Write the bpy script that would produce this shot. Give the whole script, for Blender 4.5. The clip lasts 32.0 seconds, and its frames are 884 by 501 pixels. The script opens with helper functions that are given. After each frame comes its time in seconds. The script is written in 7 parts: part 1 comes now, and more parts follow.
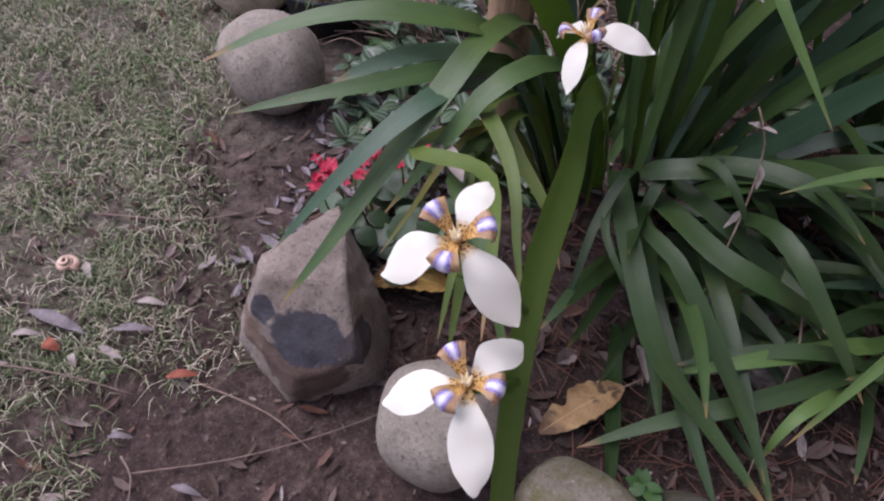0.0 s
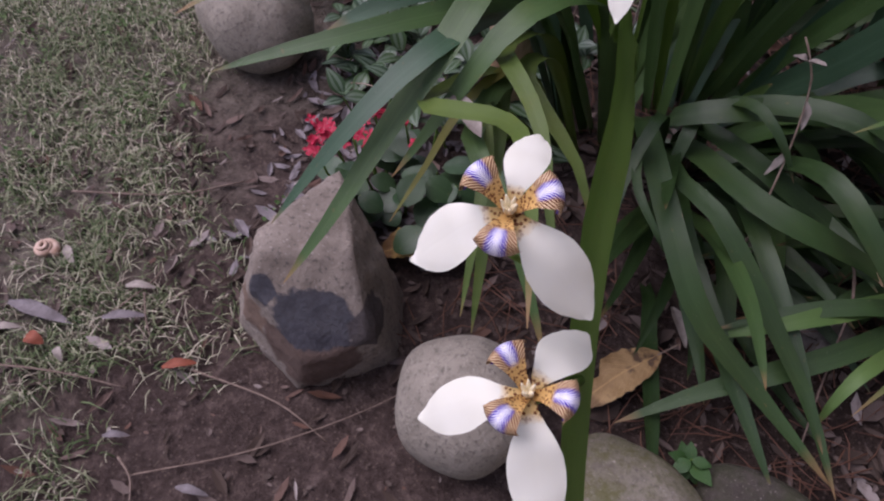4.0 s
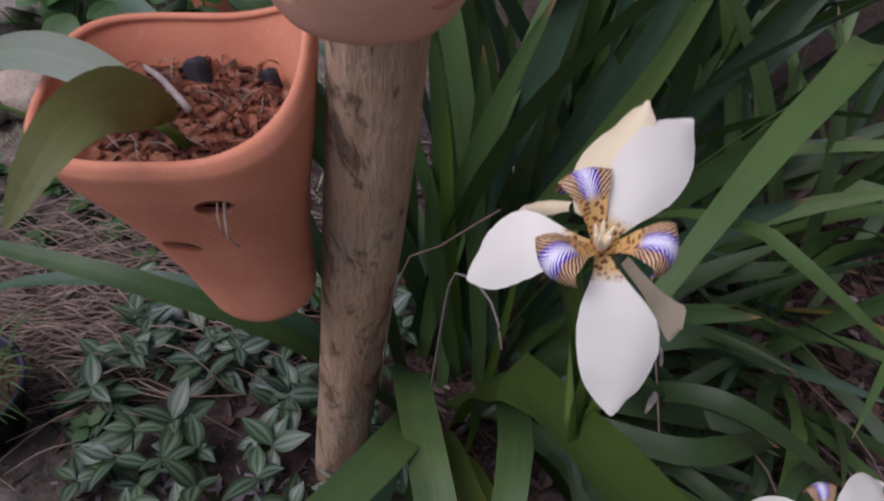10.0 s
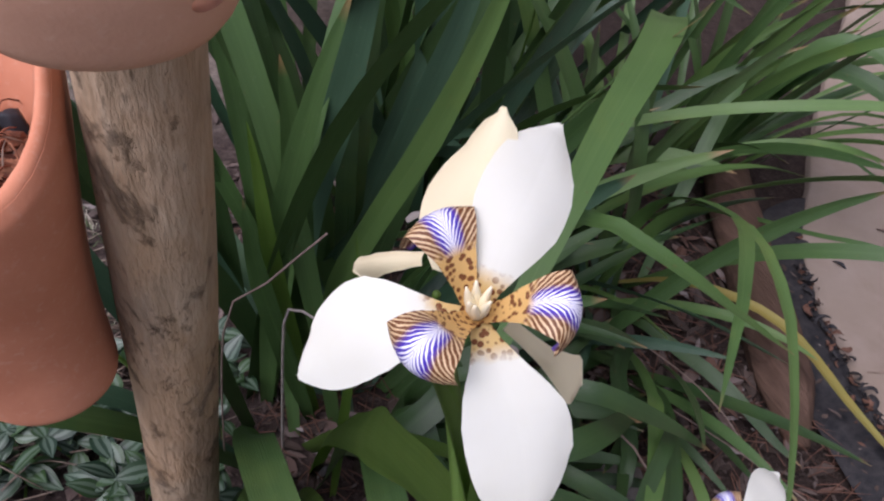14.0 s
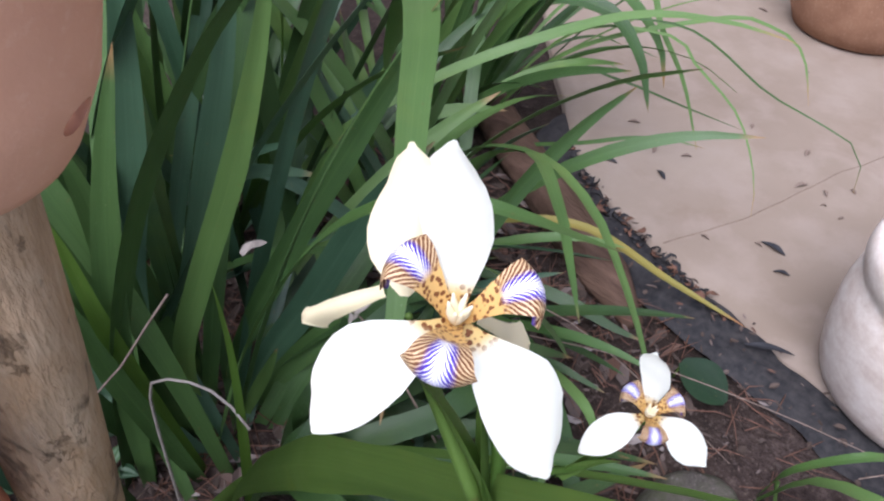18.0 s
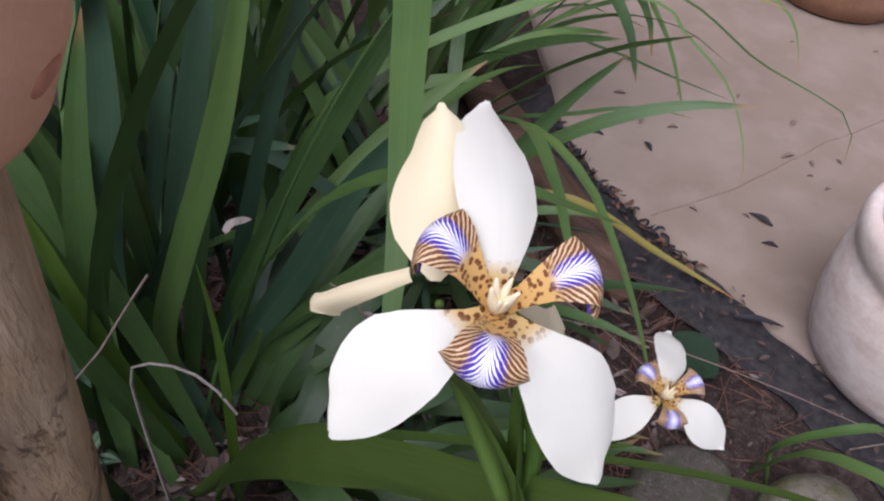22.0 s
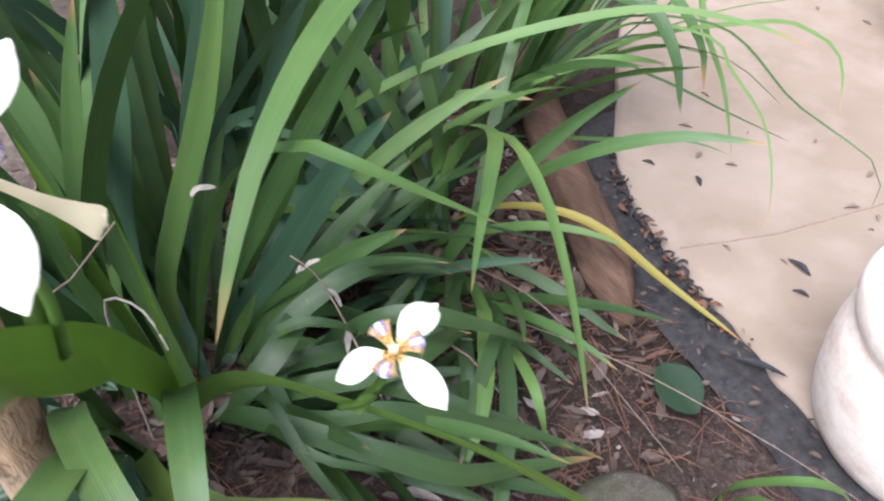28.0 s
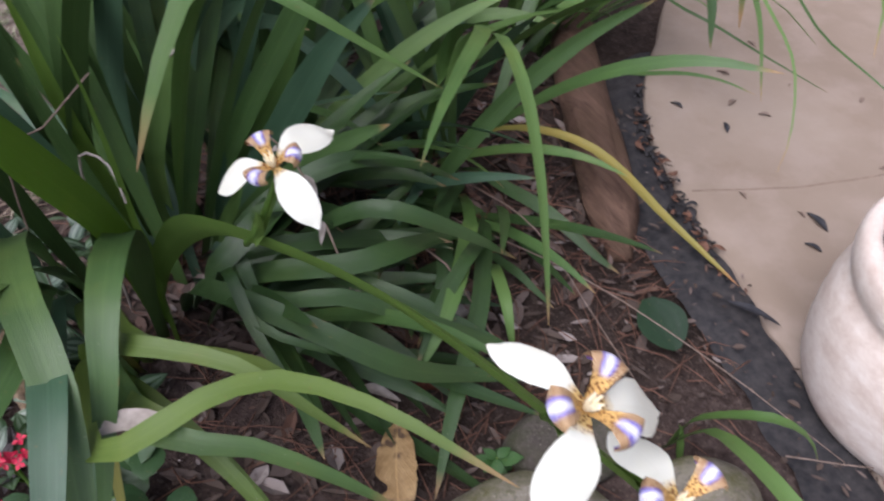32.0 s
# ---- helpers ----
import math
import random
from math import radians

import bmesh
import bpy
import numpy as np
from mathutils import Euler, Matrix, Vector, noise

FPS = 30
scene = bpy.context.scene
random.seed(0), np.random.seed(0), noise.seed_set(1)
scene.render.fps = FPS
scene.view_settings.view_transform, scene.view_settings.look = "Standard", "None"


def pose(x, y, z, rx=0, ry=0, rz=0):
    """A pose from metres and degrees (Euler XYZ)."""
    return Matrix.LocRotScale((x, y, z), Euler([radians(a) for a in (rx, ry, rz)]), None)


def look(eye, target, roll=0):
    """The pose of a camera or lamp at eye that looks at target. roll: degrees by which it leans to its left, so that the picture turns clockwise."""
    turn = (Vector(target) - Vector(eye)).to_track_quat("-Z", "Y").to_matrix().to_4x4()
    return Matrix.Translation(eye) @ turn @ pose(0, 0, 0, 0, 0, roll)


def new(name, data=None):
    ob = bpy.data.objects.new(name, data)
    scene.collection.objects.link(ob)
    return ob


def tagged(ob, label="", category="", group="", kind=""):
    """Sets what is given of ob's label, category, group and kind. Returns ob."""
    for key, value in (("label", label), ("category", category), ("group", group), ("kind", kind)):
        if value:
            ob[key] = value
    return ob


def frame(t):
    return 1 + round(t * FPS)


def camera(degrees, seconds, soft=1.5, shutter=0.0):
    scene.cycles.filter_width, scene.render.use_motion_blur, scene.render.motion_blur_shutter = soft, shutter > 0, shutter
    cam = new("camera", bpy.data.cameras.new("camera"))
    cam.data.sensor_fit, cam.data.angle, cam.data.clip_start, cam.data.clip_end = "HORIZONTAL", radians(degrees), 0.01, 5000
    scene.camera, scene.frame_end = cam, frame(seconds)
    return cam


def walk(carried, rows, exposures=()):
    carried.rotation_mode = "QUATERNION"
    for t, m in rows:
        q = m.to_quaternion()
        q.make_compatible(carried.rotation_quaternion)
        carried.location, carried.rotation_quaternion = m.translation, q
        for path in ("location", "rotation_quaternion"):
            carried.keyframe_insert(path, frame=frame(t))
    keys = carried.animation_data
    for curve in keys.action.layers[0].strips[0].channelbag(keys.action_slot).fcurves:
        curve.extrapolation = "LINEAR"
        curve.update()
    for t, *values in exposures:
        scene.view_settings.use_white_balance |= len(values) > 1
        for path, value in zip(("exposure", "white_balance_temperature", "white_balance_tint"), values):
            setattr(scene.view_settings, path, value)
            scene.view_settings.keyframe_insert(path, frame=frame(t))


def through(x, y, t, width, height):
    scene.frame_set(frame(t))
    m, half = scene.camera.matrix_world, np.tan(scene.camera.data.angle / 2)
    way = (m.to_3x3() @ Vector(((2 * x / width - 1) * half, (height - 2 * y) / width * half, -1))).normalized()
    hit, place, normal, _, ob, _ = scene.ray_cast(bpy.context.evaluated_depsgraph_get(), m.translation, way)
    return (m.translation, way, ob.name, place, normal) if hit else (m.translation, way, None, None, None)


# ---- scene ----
cam = camera(62.30, 32.0, soft=2.2, shutter=0.3)
PATH = [
    (0, look((0.4497, 0.0171, 0.8869), (0.0960, 0.5160, 0.0957), 4.16)),
    (0.5, look((0.4549, 0.0110, 0.8860), (0.1008, 0.5095, 0.0948), 4.21)),
    (1, look((0.4468, 0.0139, 0.8827), (0.0964, 0.5039, 0.0845), 4.11)),
    (1.5, look((0.4341, 0.0231, 0.8732), (0.0949, 0.5086, 0.0674), 4.95)),
    (2, look((0.3993, 0.0478, 0.8336), (0.0914, 0.5230, 0.0093), 5.85)),
    (2.5, look((0.3747, 0.0607, 0.8006), (0.1180, 0.5442, -0.0363), 8.37)),
    (4.5, look((0.4168, 0.0438, 0.8318), (0.0744, 0.5017, 0.0113), -0.12)),
    (5, look((0.4320, 0.0326, 0.8468), (0.0901, 0.4985, 0.0306), -1.34)),
    (5.5, look((0.3730, 0.0349, 0.8679), (0.1828, 0.6087, 0.0713), 7.74)),
    (6, look((0.2898, 0.0312, 0.8592), (0.2617, 0.6180, 0.0499), 2.09)),
    (6.5, look((0.2635, 0.0208, 0.8798), (0.3545, 0.6071, 0.0748), 2.10)),
    (7, look((0.2471, 0.0476, 0.9053), (0.2640, 0.7041, 0.1512), 1.08)),
    (7.5, look((0.2215, 0.0866, 0.9222), (0.1640, 0.7841, 0.2081), 0.92)),
    (8, look((0.2088, 0.1298, 0.9403), (0.1100, 0.8558, 0.2596), 2.29)),
    (8.5, look((0.1808, 0.1879, 0.9569), (0.0470, 0.9135, 0.2819), 1.46)),
    (9, look((0.0871, 0.2430, 0.9765), (0.0460, 0.9777, 0.2993), 2.14)),
    (9.5, look((0.0331, 0.2822, 0.9713), (0.1099, 1.0052, 0.2848), 5.50)),
    (10, look((0.0145, 0.3097, 0.9202), (0.1470, 0.9948, 0.2040), 6.36)),
    (10.5, look((0.0146, 0.3401, 0.8935), (0.2005, 0.9908, 0.1572), 7.58)),
    (11, look((0.0153, 0.3642, 0.8826), (0.2472, 1.0166, 0.1611), 7.67)),
    (11.5, look((0.0347, 0.3796, 0.8661), (0.2246, 1.0358, 0.1358), 1.24)),
    (12, look((0.0367, 0.3842, 0.8705), (0.2934, 1.0211, 0.1436), 5.07)),
    (12.5, look((0.0407, 0.3840, 0.8559), (0.3269, 1.0272, 0.1458), 7.55)),
    (13, look((0.0374, 0.3697, 0.8642), (0.3368, 1.0038, 0.1513), 7.87)),
    (13.5, look((0.0357, 0.3702, 0.8750), (0.3587, 1.0117, 0.1791), 8.67)),
    (15.5, look((0.0096, 0.3695, 0.8987), (0.4836, 0.9156, 0.2079), 8.68)),
    (16, look((0.0036, 0.3917, 0.8902), (0.5273, 0.8874, 0.1973), 6.34)),
    (16.5, look((-0.0047, 0.3914, 0.9077), (0.5523, 0.8701, 0.2291), 6.93)),
    (17, look((-0.0042, 0.3838, 0.9189), (0.5572, 0.8600, 0.2422), 6.61)),
    (17.5, look((-0.0246, 0.3807, 0.9079), (0.5614, 0.8331, 0.2357), 7.45)),
    (18, look((-0.0097, 0.3839, 0.9062), (0.5536, 0.8520, 0.2254), 4.97)),
    (18.5, look((-0.0045, 0.4050, 0.8982), (0.5725, 0.8466, 0.2111), 5.76)),
    (19, look((0.0001, 0.3956, 0.8921), (0.5624, 0.8237, 0.1845), 6.68)),
    (19.5, look((-0.0079, 0.3950, 0.8907), (0.5604, 0.8241, 0.1886), 5.97)),
    (20, look((-0.0111, 0.3964, 0.8927), (0.5627, 0.8288, 0.1971), 5.52)),
    (20.5, look((-0.0081, 0.4008, 0.8948), (0.5737, 0.8291, 0.2034), 6.33)),
    (21, look((-0.0095, 0.4050, 0.8895), (0.5689, 0.8284, 0.1922), 6.49)),
    (21.5, look((-0.0032, 0.4072, 0.8887), (0.5704, 0.8327, 0.1886), 6.35)),
    (22, look((-0.0035, 0.4074, 0.8874), (0.5632, 0.8355, 0.1834), 6.18)),
    (22.5, look((-0.0021, 0.4061, 0.8860), (0.5625, 0.8347, 0.1806), 5.96)),
    (23, look((-0.0014, 0.4066, 0.8885), (0.5668, 0.8357, 0.1863), 6.50)),
    (23.5, look((-0.0001, 0.4066, 0.8888), (0.5615, 0.8432, 0.1860), 5.92)),
    (24, look((0.0054, 0.4023, 0.8898), (0.5584, 0.8436, 0.1831), 5.41)),
    (24.5, look((0.0046, 0.4015, 0.8892), (0.5557, 0.8442, 0.1817), 5.76)),
    (26.5, look((-0.0001, 0.3481, 0.9267), (0.5166, 0.8400, 0.2260), 4.66)),
    (27, look((0.0203, 0.3143, 0.9226), (0.5025, 0.8408, 0.2222), 3.62)),
    (27.5, look((0.0679, 0.2665, 0.9237), (0.5304, 0.8023, 0.2174), 2.75)),
    (28, look((0.1143, 0.2086, 0.9159), (0.5495, 0.7860, 0.2250), 2.46)),
    (28.5, look((0.1836, 0.1457, 0.8717), (0.6001, 0.7160, 0.1637), 4.02)),
    (29, look((0.2056, 0.0888, 0.8376), (0.6096, 0.6554, 0.1194), 3.87)),
    (29.5, look((0.1781, 0.0586, 0.8192), (0.5932, 0.6098, 0.0953), 2.65)),
    (30, look((0.1765, 0.0496, 0.8195), (0.5986, 0.5758, 0.0813), 3.50)),
    (30.5, look((0.1759, 0.0544, 0.8160), (0.5937, 0.5789, 0.0741), 2.47)),
    (31, look((0.1792, 0.0592, 0.8158), (0.5877, 0.5943, 0.0763), 2.35)),
    (31.5, look((0.1917, 0.0743, 0.8323), (0.5860, 0.6253, 0.0967), 3.94)),
    (32, look((0.1815, 0.1080, 0.8478), (0.5319, 0.7008, 0.1227), 3.76)),
]
EXPOSURE = [(0, 0.42, 5860, 32.0), (2.5, 0.22, 5890, 36.0), (4.5, 0.05, 5920, 32.0), (5.5, 0.00, 5855, 28.0), (6.5, 0.05, 5790, 24.0), (7, 0.43, 5660, 21.5), (7.5, 1.08, 5740, 22.8), (8, 1.78, 5900, 25.0), (8.6, 1.76, 6000, 27.0), (9, 1.68, 6020, 28.5), (9.5, 0.28, 5860, 28.2), (10, -0.30, 5820, 31.5), (10.5, -0.08, 5650, 29.0), (11, -0.10, 5650, 28.8), (12, -0.06, 5640, 28.2), (13, 0.15, 5760, 26.4), (13.5, 0.22, 5780, 26.0), (15.5, 0.65, 5745, 22.3), (16.5, 1.15, 5640, 19.6), (18, 0.84, 5590, 19.0), (19, 0.62, 5673, 20.7), (20, 0.30, 5716, 22.3), (21, 0.25, 5780, 24.0), (23, 0.28, 5780, 24.5), (24.5, 0.40, 5800, 24.6), (26.5, 0.76, 5700, 19.2), (27, 0.98, 5640, 18.0), (28, 1.52, 5740, 15.0), (29, 1.60, 5800, 16.0), (29.6, 0.72, 5860, 18.4), (30, 0.40, 5830, 20.0), (31, 0.21, 5830, 20.5), (31.6, 0.58, 5860, 20.2), (32, 0.68, 5860, 20.2)]
walk(cam, PATH, EXPOSURE)

# ---------------------------------------------------------------- light
world = bpy.data.worlds.new("sky_world")
scene.world = world
world.use_nodes = True
wnt = world.node_tree
sky = wnt.nodes.new("ShaderNodeTexSky")
sky.sky_type = "NISHITA"
sky.sun_disc = False
sky.sun_elevation, sky.sun_rotation = radians(57), radians(258)
haze = wnt.nodes.new("ShaderNodeHueSaturation")
haze.inputs["Saturation"].default_value = 0.45
wnt.links.new(sky.outputs[0], haze.inputs["Color"])
wnt.links.new(haze.outputs[0], wnt.nodes["Background"].inputs[0])
wnt.nodes["Background"].inputs[1].default_value = 0.14
sun = new("sun", bpy.data.lights.new("sun", "SUN"))
sun.data.energy, sun.data.angle, sun.data.color = 3.1, radians(52), (1.0, 0.94, 0.86)
sun.matrix_world = look((-1.55, 0.22, 2.8), (0.2, 0.6, 0.0))


# ---------------------------------------------------------------- materials
class Nodes:
    """A short way to write node materials."""

    def __init__(self, name):
        self.m = bpy.data.materials.new(name)
        self.m.use_nodes = True
        self.nt = self.m.node_tree
        self.bsdf = self.nt.nodes["Principled BSDF"]
        self.out = self.nt.nodes["Material Output"]

    def put(self, sock, v):
        if isinstance(v, bpy.types.NodeSocket):
            self.nt.links.new(v, sock)
        else:
            if isinstance(v, tuple) and len(v) == 3 and sock.type == "RGBA":
                v = (*v, 1.0)
            sock.default_value = v

    def add(self, kind, out=0, props=None, **ins):
        n = self.nt.nodes.new("ShaderNode" + kind)
        if props and "feature" in props:
            n.feature = props["feature"]
        if props and "operation" in props:
            n.operation = props["operation"]
        for k, v in ins.items():
            key = int(k[1:]) if k[0] == "i" and k[1:].isdigit() else k.replace("_", " ")
            self.put(n.inputs[key], v)
        return n.outputs[out]

    def coord(self, which="Object"):
        return self.add("TexCoord", which)

    def noise(self, scale, detail=4.0, rough=0.6, vec=None, dist=0.0, out=0):
        return self.add("TexNoise", out, Vector=vec if vec is not None else self.coord(), Scale=scale, Detail=detail, Roughness=rough, Distortion=dist)

    def voro(self, scale, vec=None, out=0, feature="F1"):
        return self.add("TexVoronoi", out, {"feature": feature}, Vector=vec if vec is not None else self.coord(), Scale=scale)

    def ramp(self, fac, *stops):
        n = self.nt.nodes.new("ShaderNodeValToRGB")
        els = n.color_ramp.elements
        while len(els) < len(stops):
            els.new(0.5)
        for e, (p, c) in zip(els, stops):
            e.position = p
            e.color = (*c, 1.0) if isinstance(c, tuple) else (c, c, c, 1.0)
        self.put(n.inputs[0], fac)
        return n.outputs[0]

    def mix(self, fac, a, b, how="MIX"):
        n = self.nt.nodes.new("ShaderNodeMix")
        n.data_type, n.blend_type = "RGBA", how
        self.put(n.inputs[0], fac)
        self.put(n.inputs[6], a)
        self.put(n.inputs[7], b)
        return n.outputs[2]

    def math(self, op, a, b=0.0, c=0.0):
        n = self.nt.nodes.new("ShaderNodeMath")
        n.operation = op
        self.put(n.inputs[0], a)
        self.put(n.inputs[1], b)
        self.put(n.inputs[2], c)
        return n.outputs[0]

    def scaled(self, vec, s):
        return self.add("Mapping", 0, None, Vector=vec, Scale=s)

    def bump(self, h, strength=0.3, dist=0.002):
        self.put(self.bsdf.inputs["Normal"], self.add("Bump", 0, None, Height=h, Strength=strength, Distance=dist))

    def base(self, c, rough=0.6, spec=0.4, **more):
        self.put(self.bsdf.inputs["Base Color"], c)
        self.put(self.bsdf.inputs["Roughness"], rough)
        self.put(self.bsdf.inputs["Specular IOR Level"], spec)
        for k, v in more.items():
            self.put(self.bsdf.inputs[k.replace("_", " ")], v)
        return self

    def thin(self, color, amount):
        """Lets some light through, as leaves and petals do."""
        t = self.add("BsdfTranslucent", 0, None, Color=color)
        n = self.nt.nodes.new("ShaderNodeMixShader")
        self.put(n.inputs[0], amount)
        self.nt.links.new(self.bsdf.outputs[0], n.inputs[1])
        self.nt.links.new(t, n.inputs[2])
        self.nt.links.new(n.outputs[0], self.out.inputs[0])
        return self

    def uv(self):
        n = self.nt.nodes.new("ShaderNodeSeparateXYZ")
        self.nt.links.new(self.coord("UV"), n.inputs[0])
        return n.outputs[0], n.outputs[1]

    def rand(self):
        return self.add("ObjectInfo", "Random")


def leaf_material(name, dark, mid, light, tip=None, veins=14.0, gloss=0.42, through=0.22):
    k = Nodes(name)
    u, v = k.uv()
    c = k.mix(k.ramp(k.noise(9.0, 3.0), (0.35, 0.0), (0.7, 1.0)), dark, mid)
    c = k.mix(k.math("MULTIPLY", k.rand(), 0.5), c, light)
    vein = k.math("SINE", k.math("MULTIPLY", u, veins * 6.283))
    fine = k.math("MULTIPLY_ADD", vein, 0.5, 0.5)
    c = k.mix(k.math("MULTIPLY", fine, 0.07), c, light)
    streak = k.noise(7.0, 5.0, 0.7, vec=k.add("CombineXYZ", 0, None, X=k.math("MULTIPLY", u, 7.0), Y=k.math("MULTIPLY", v, 0.8), Z=k.math("MULTIPLY", k.rand(), 40.0)))
    c = k.mix(k.ramp(streak, (0.45, 0.0), (0.75, 0.45)), c, light)
    c = k.mix(k.ramp(streak, (0.25, 0.5), (0.45, 0.0)), c, dark)
    rib = k.ramp(k.math("ABSOLUTE", k.math("SUBTRACT", u, 0.5)), (0.0, 1.0), (0.05, 0.0))
    c = k.mix(k.math("MULTIPLY", rib, 0.25), c, light)
    spots = k.ramp(k.noise(140.0, 2.0), (0.70, 0.0), (0.74, 1.0))
    c = k.mix(k.math("MULTIPLY", spots, 0.5), c, (0.16, 0.12, 0.04))
    flecks = k.ramp(k.noise(420.0, 2.0), (0.71, 0.0), (0.75, 1.0))
    c = k.mix(k.math("MULTIPLY", flecks, 0.45), c, (0.34, 0.36, 0.24))
    tired = k.ramp(k.noise(5.0, 4.0, 0.7), (0.56, 0.0), (0.72, 0.35))
    c = k.mix(tired, c, (light[0] * 1.3, light[1] * 1.02, light[2] * 0.7))
    edge = k.math("ADD", k.math("ABSOLUTE", k.math("SUBTRACT", u, 0.5)), k.math("MULTIPLY", k.math("SUBTRACT", k.noise(26.0, 4.0), 0.5), 0.5))
    c = k.mix(k.ramp(edge, (0.56, 0.0), (0.60, 0.7)), c, (0.22, 0.15, 0.06))
    if tip:
        c = k.mix(k.ramp(k.math("ADD", v, k.math("MULTIPLY", k.math("SUBTRACT", k.rand(), 0.5), 0.05)), (0.95, 0.0), (0.995, 1.0)), c, tip)
    k.base(c, k.math("MULTIPLY_ADD", k.noise(30.0), 0.2, gloss - 0.08), 0.45)
    k.bump(k.math("ADD", k.math("MULTIPLY", fine, 0.35), k.math("MULTIPLY", streak, 1.5)), 0.4, 0.0006)
    return k.thin(k.mix(0.5, c, light), through).m


BLADE = leaf_material("strap_leaf", (0.024, 0.056, 0.013), (0.045, 0.100, 0.024), (0.104, 0.188, 0.054), (0.28, 0.17, 0.07), gloss=0.38)
# copy of strap_leaf with the shade among crowded leaves put into its colour
BLADE_SHADED = leaf_material("strap_leaf_shaded", (0.012, 0.030, 0.008), (0.024, 0.058, 0.014), (0.058, 0.112, 0.032), (0.22, 0.14, 0.06), gloss=0.36, through=0.15)
BLADE_LIGHT = leaf_material("strap_leaf_light", (0.060, 0.130, 0.028), (0.090, 0.176, 0.040), (0.166, 0.272, 0.074), (0.34, 0.22, 0.10), through=0.3)
BLADE_FRESH = leaf_material("strap_leaf_yellow_green", (0.058, 0.104, 0.014), (0.090, 0.146, 0.022), (0.155, 0.228, 0.045), (0.32, 0.20, 0.09), through=0.35)
BLADE_BROAD = leaf_material("broad_strap_leaf", (0.050, 0.112, 0.022), (0.080, 0.160, 0.032), (0.200, 0.300, 0.066), (0.30, 0.20, 0.09), gloss=0.34, through=0.66)
BLADE_BLUE = leaf_material("strap_leaf_bluish", (0.022, 0.060, 0.028), (0.038, 0.092, 0.044), (0.095, 0.168, 0.098), (0.25, 0.18, 0.08), gloss=0.34)
BLADE_YELLOW = leaf_material("strap_leaf_yellowing", (0.13, 0.15, 0.02), (0.22, 0.20, 0.04), (0.32, 0.26, 0.07), (0.35, 0.16, 0.06))
STALK = leaf_material("flower_stalk", (0.068, 0.150, 0.022), (0.104, 0.208, 0.034), (0.195, 0.30, 0.066), through=0.5)
BLADE_YOUNG = leaf_material("young_strap_leaf", (0.080, 0.165, 0.018), (0.110, 0.220, 0.026), (0.20, 0.31, 0.06), through=0.45)
HERB = leaf_material("herb_leaf", (0.020, 0.065, 0.014), (0.035, 0.100, 0.020), (0.075, 0.165, 0.04), veins=5.0)
SUCCULENT = leaf_material("round_fleshy_leaf", (0.014, 0.040, 0.014), (0.025, 0.064, 0.020), (0.052, 0.100, 0.038), veins=4.0, gloss=0.35, through=0.08)
HERB_DARK = leaf_material("dark_broad_leaf", (0.006, 0.020, 0.008), (0.010, 0.032, 0.011), (0.020, 0.052, 0.018), veins=5.0)
ORCHID_GREY = leaf_material("orchid_leaf_greyish", (0.085, 0.125, 0.070), (0.12, 0.165, 0.095), (0.20, 0.25, 0.165), veins=3.0, gloss=0.4, through=0.12)
ORCHID_LEAF = leaf_material("orchid_leaf", (0.10, 0.12, 0.02), (0.13, 0.16, 0.035), (0.19, 0.21, 0.07), veins=3.0, gloss=0.4, through=0.12)


def petal_material(name, white, spotted=True, through=0.25):
    k = Nodes(name)
    u, v = k.uv()
    c = k.mix(k.ramp(k.noise(60.0, 3.0), (0.4, 0.0), (0.8, 0.35)), white, (white[0] * 0.95, white[1] * 0.93, white[2] * 0.86))
    streak = k.math("MULTIPLY_ADD", k.math("SINE", k.math("MULTIPLY", u, 120.0)), 0.5, 0.5)
    if spotted:
        base = k.ramp(k.math("ADD", v, k.math("MULTIPLY", k.noise(300.0), 0.06)), (0.15, 1.0), (0.22, 0.0))
        c = k.mix(base, c, (0.72, 0.52, 0.20))
        dots = k.ramp(k.voro(520.0), (0.38, 1.0), (0.46, 0.0))
        c = k.mix(k.math("MULTIPLY", dots, base), c, (0.20, 0.07, 0.02))
    crease = k.ramp(k.math("ABSOLUTE", k.math("SUBTRACT", u, 0.5)), (0.0, 0.0), (0.06, 1.0))
    k.base(c, 0.55, 0.3)
    k.bump(k.math("ADD", k.math("MULTIPLY", streak, 0.10), k.math("ADD", crease, k.math("MULTIPLY", k.noise(45.0, 3.0), 1.5))), 0.10, 0.0006)
    return k.thin(c, through).m


PETAL = petal_material("white_petal", (0.87, 0.87, 0.775), through=0.38)
PETAL_OLD = petal_material("cream_petal", (0.84, 0.765, 0.53), spotted=False, through=0.3)


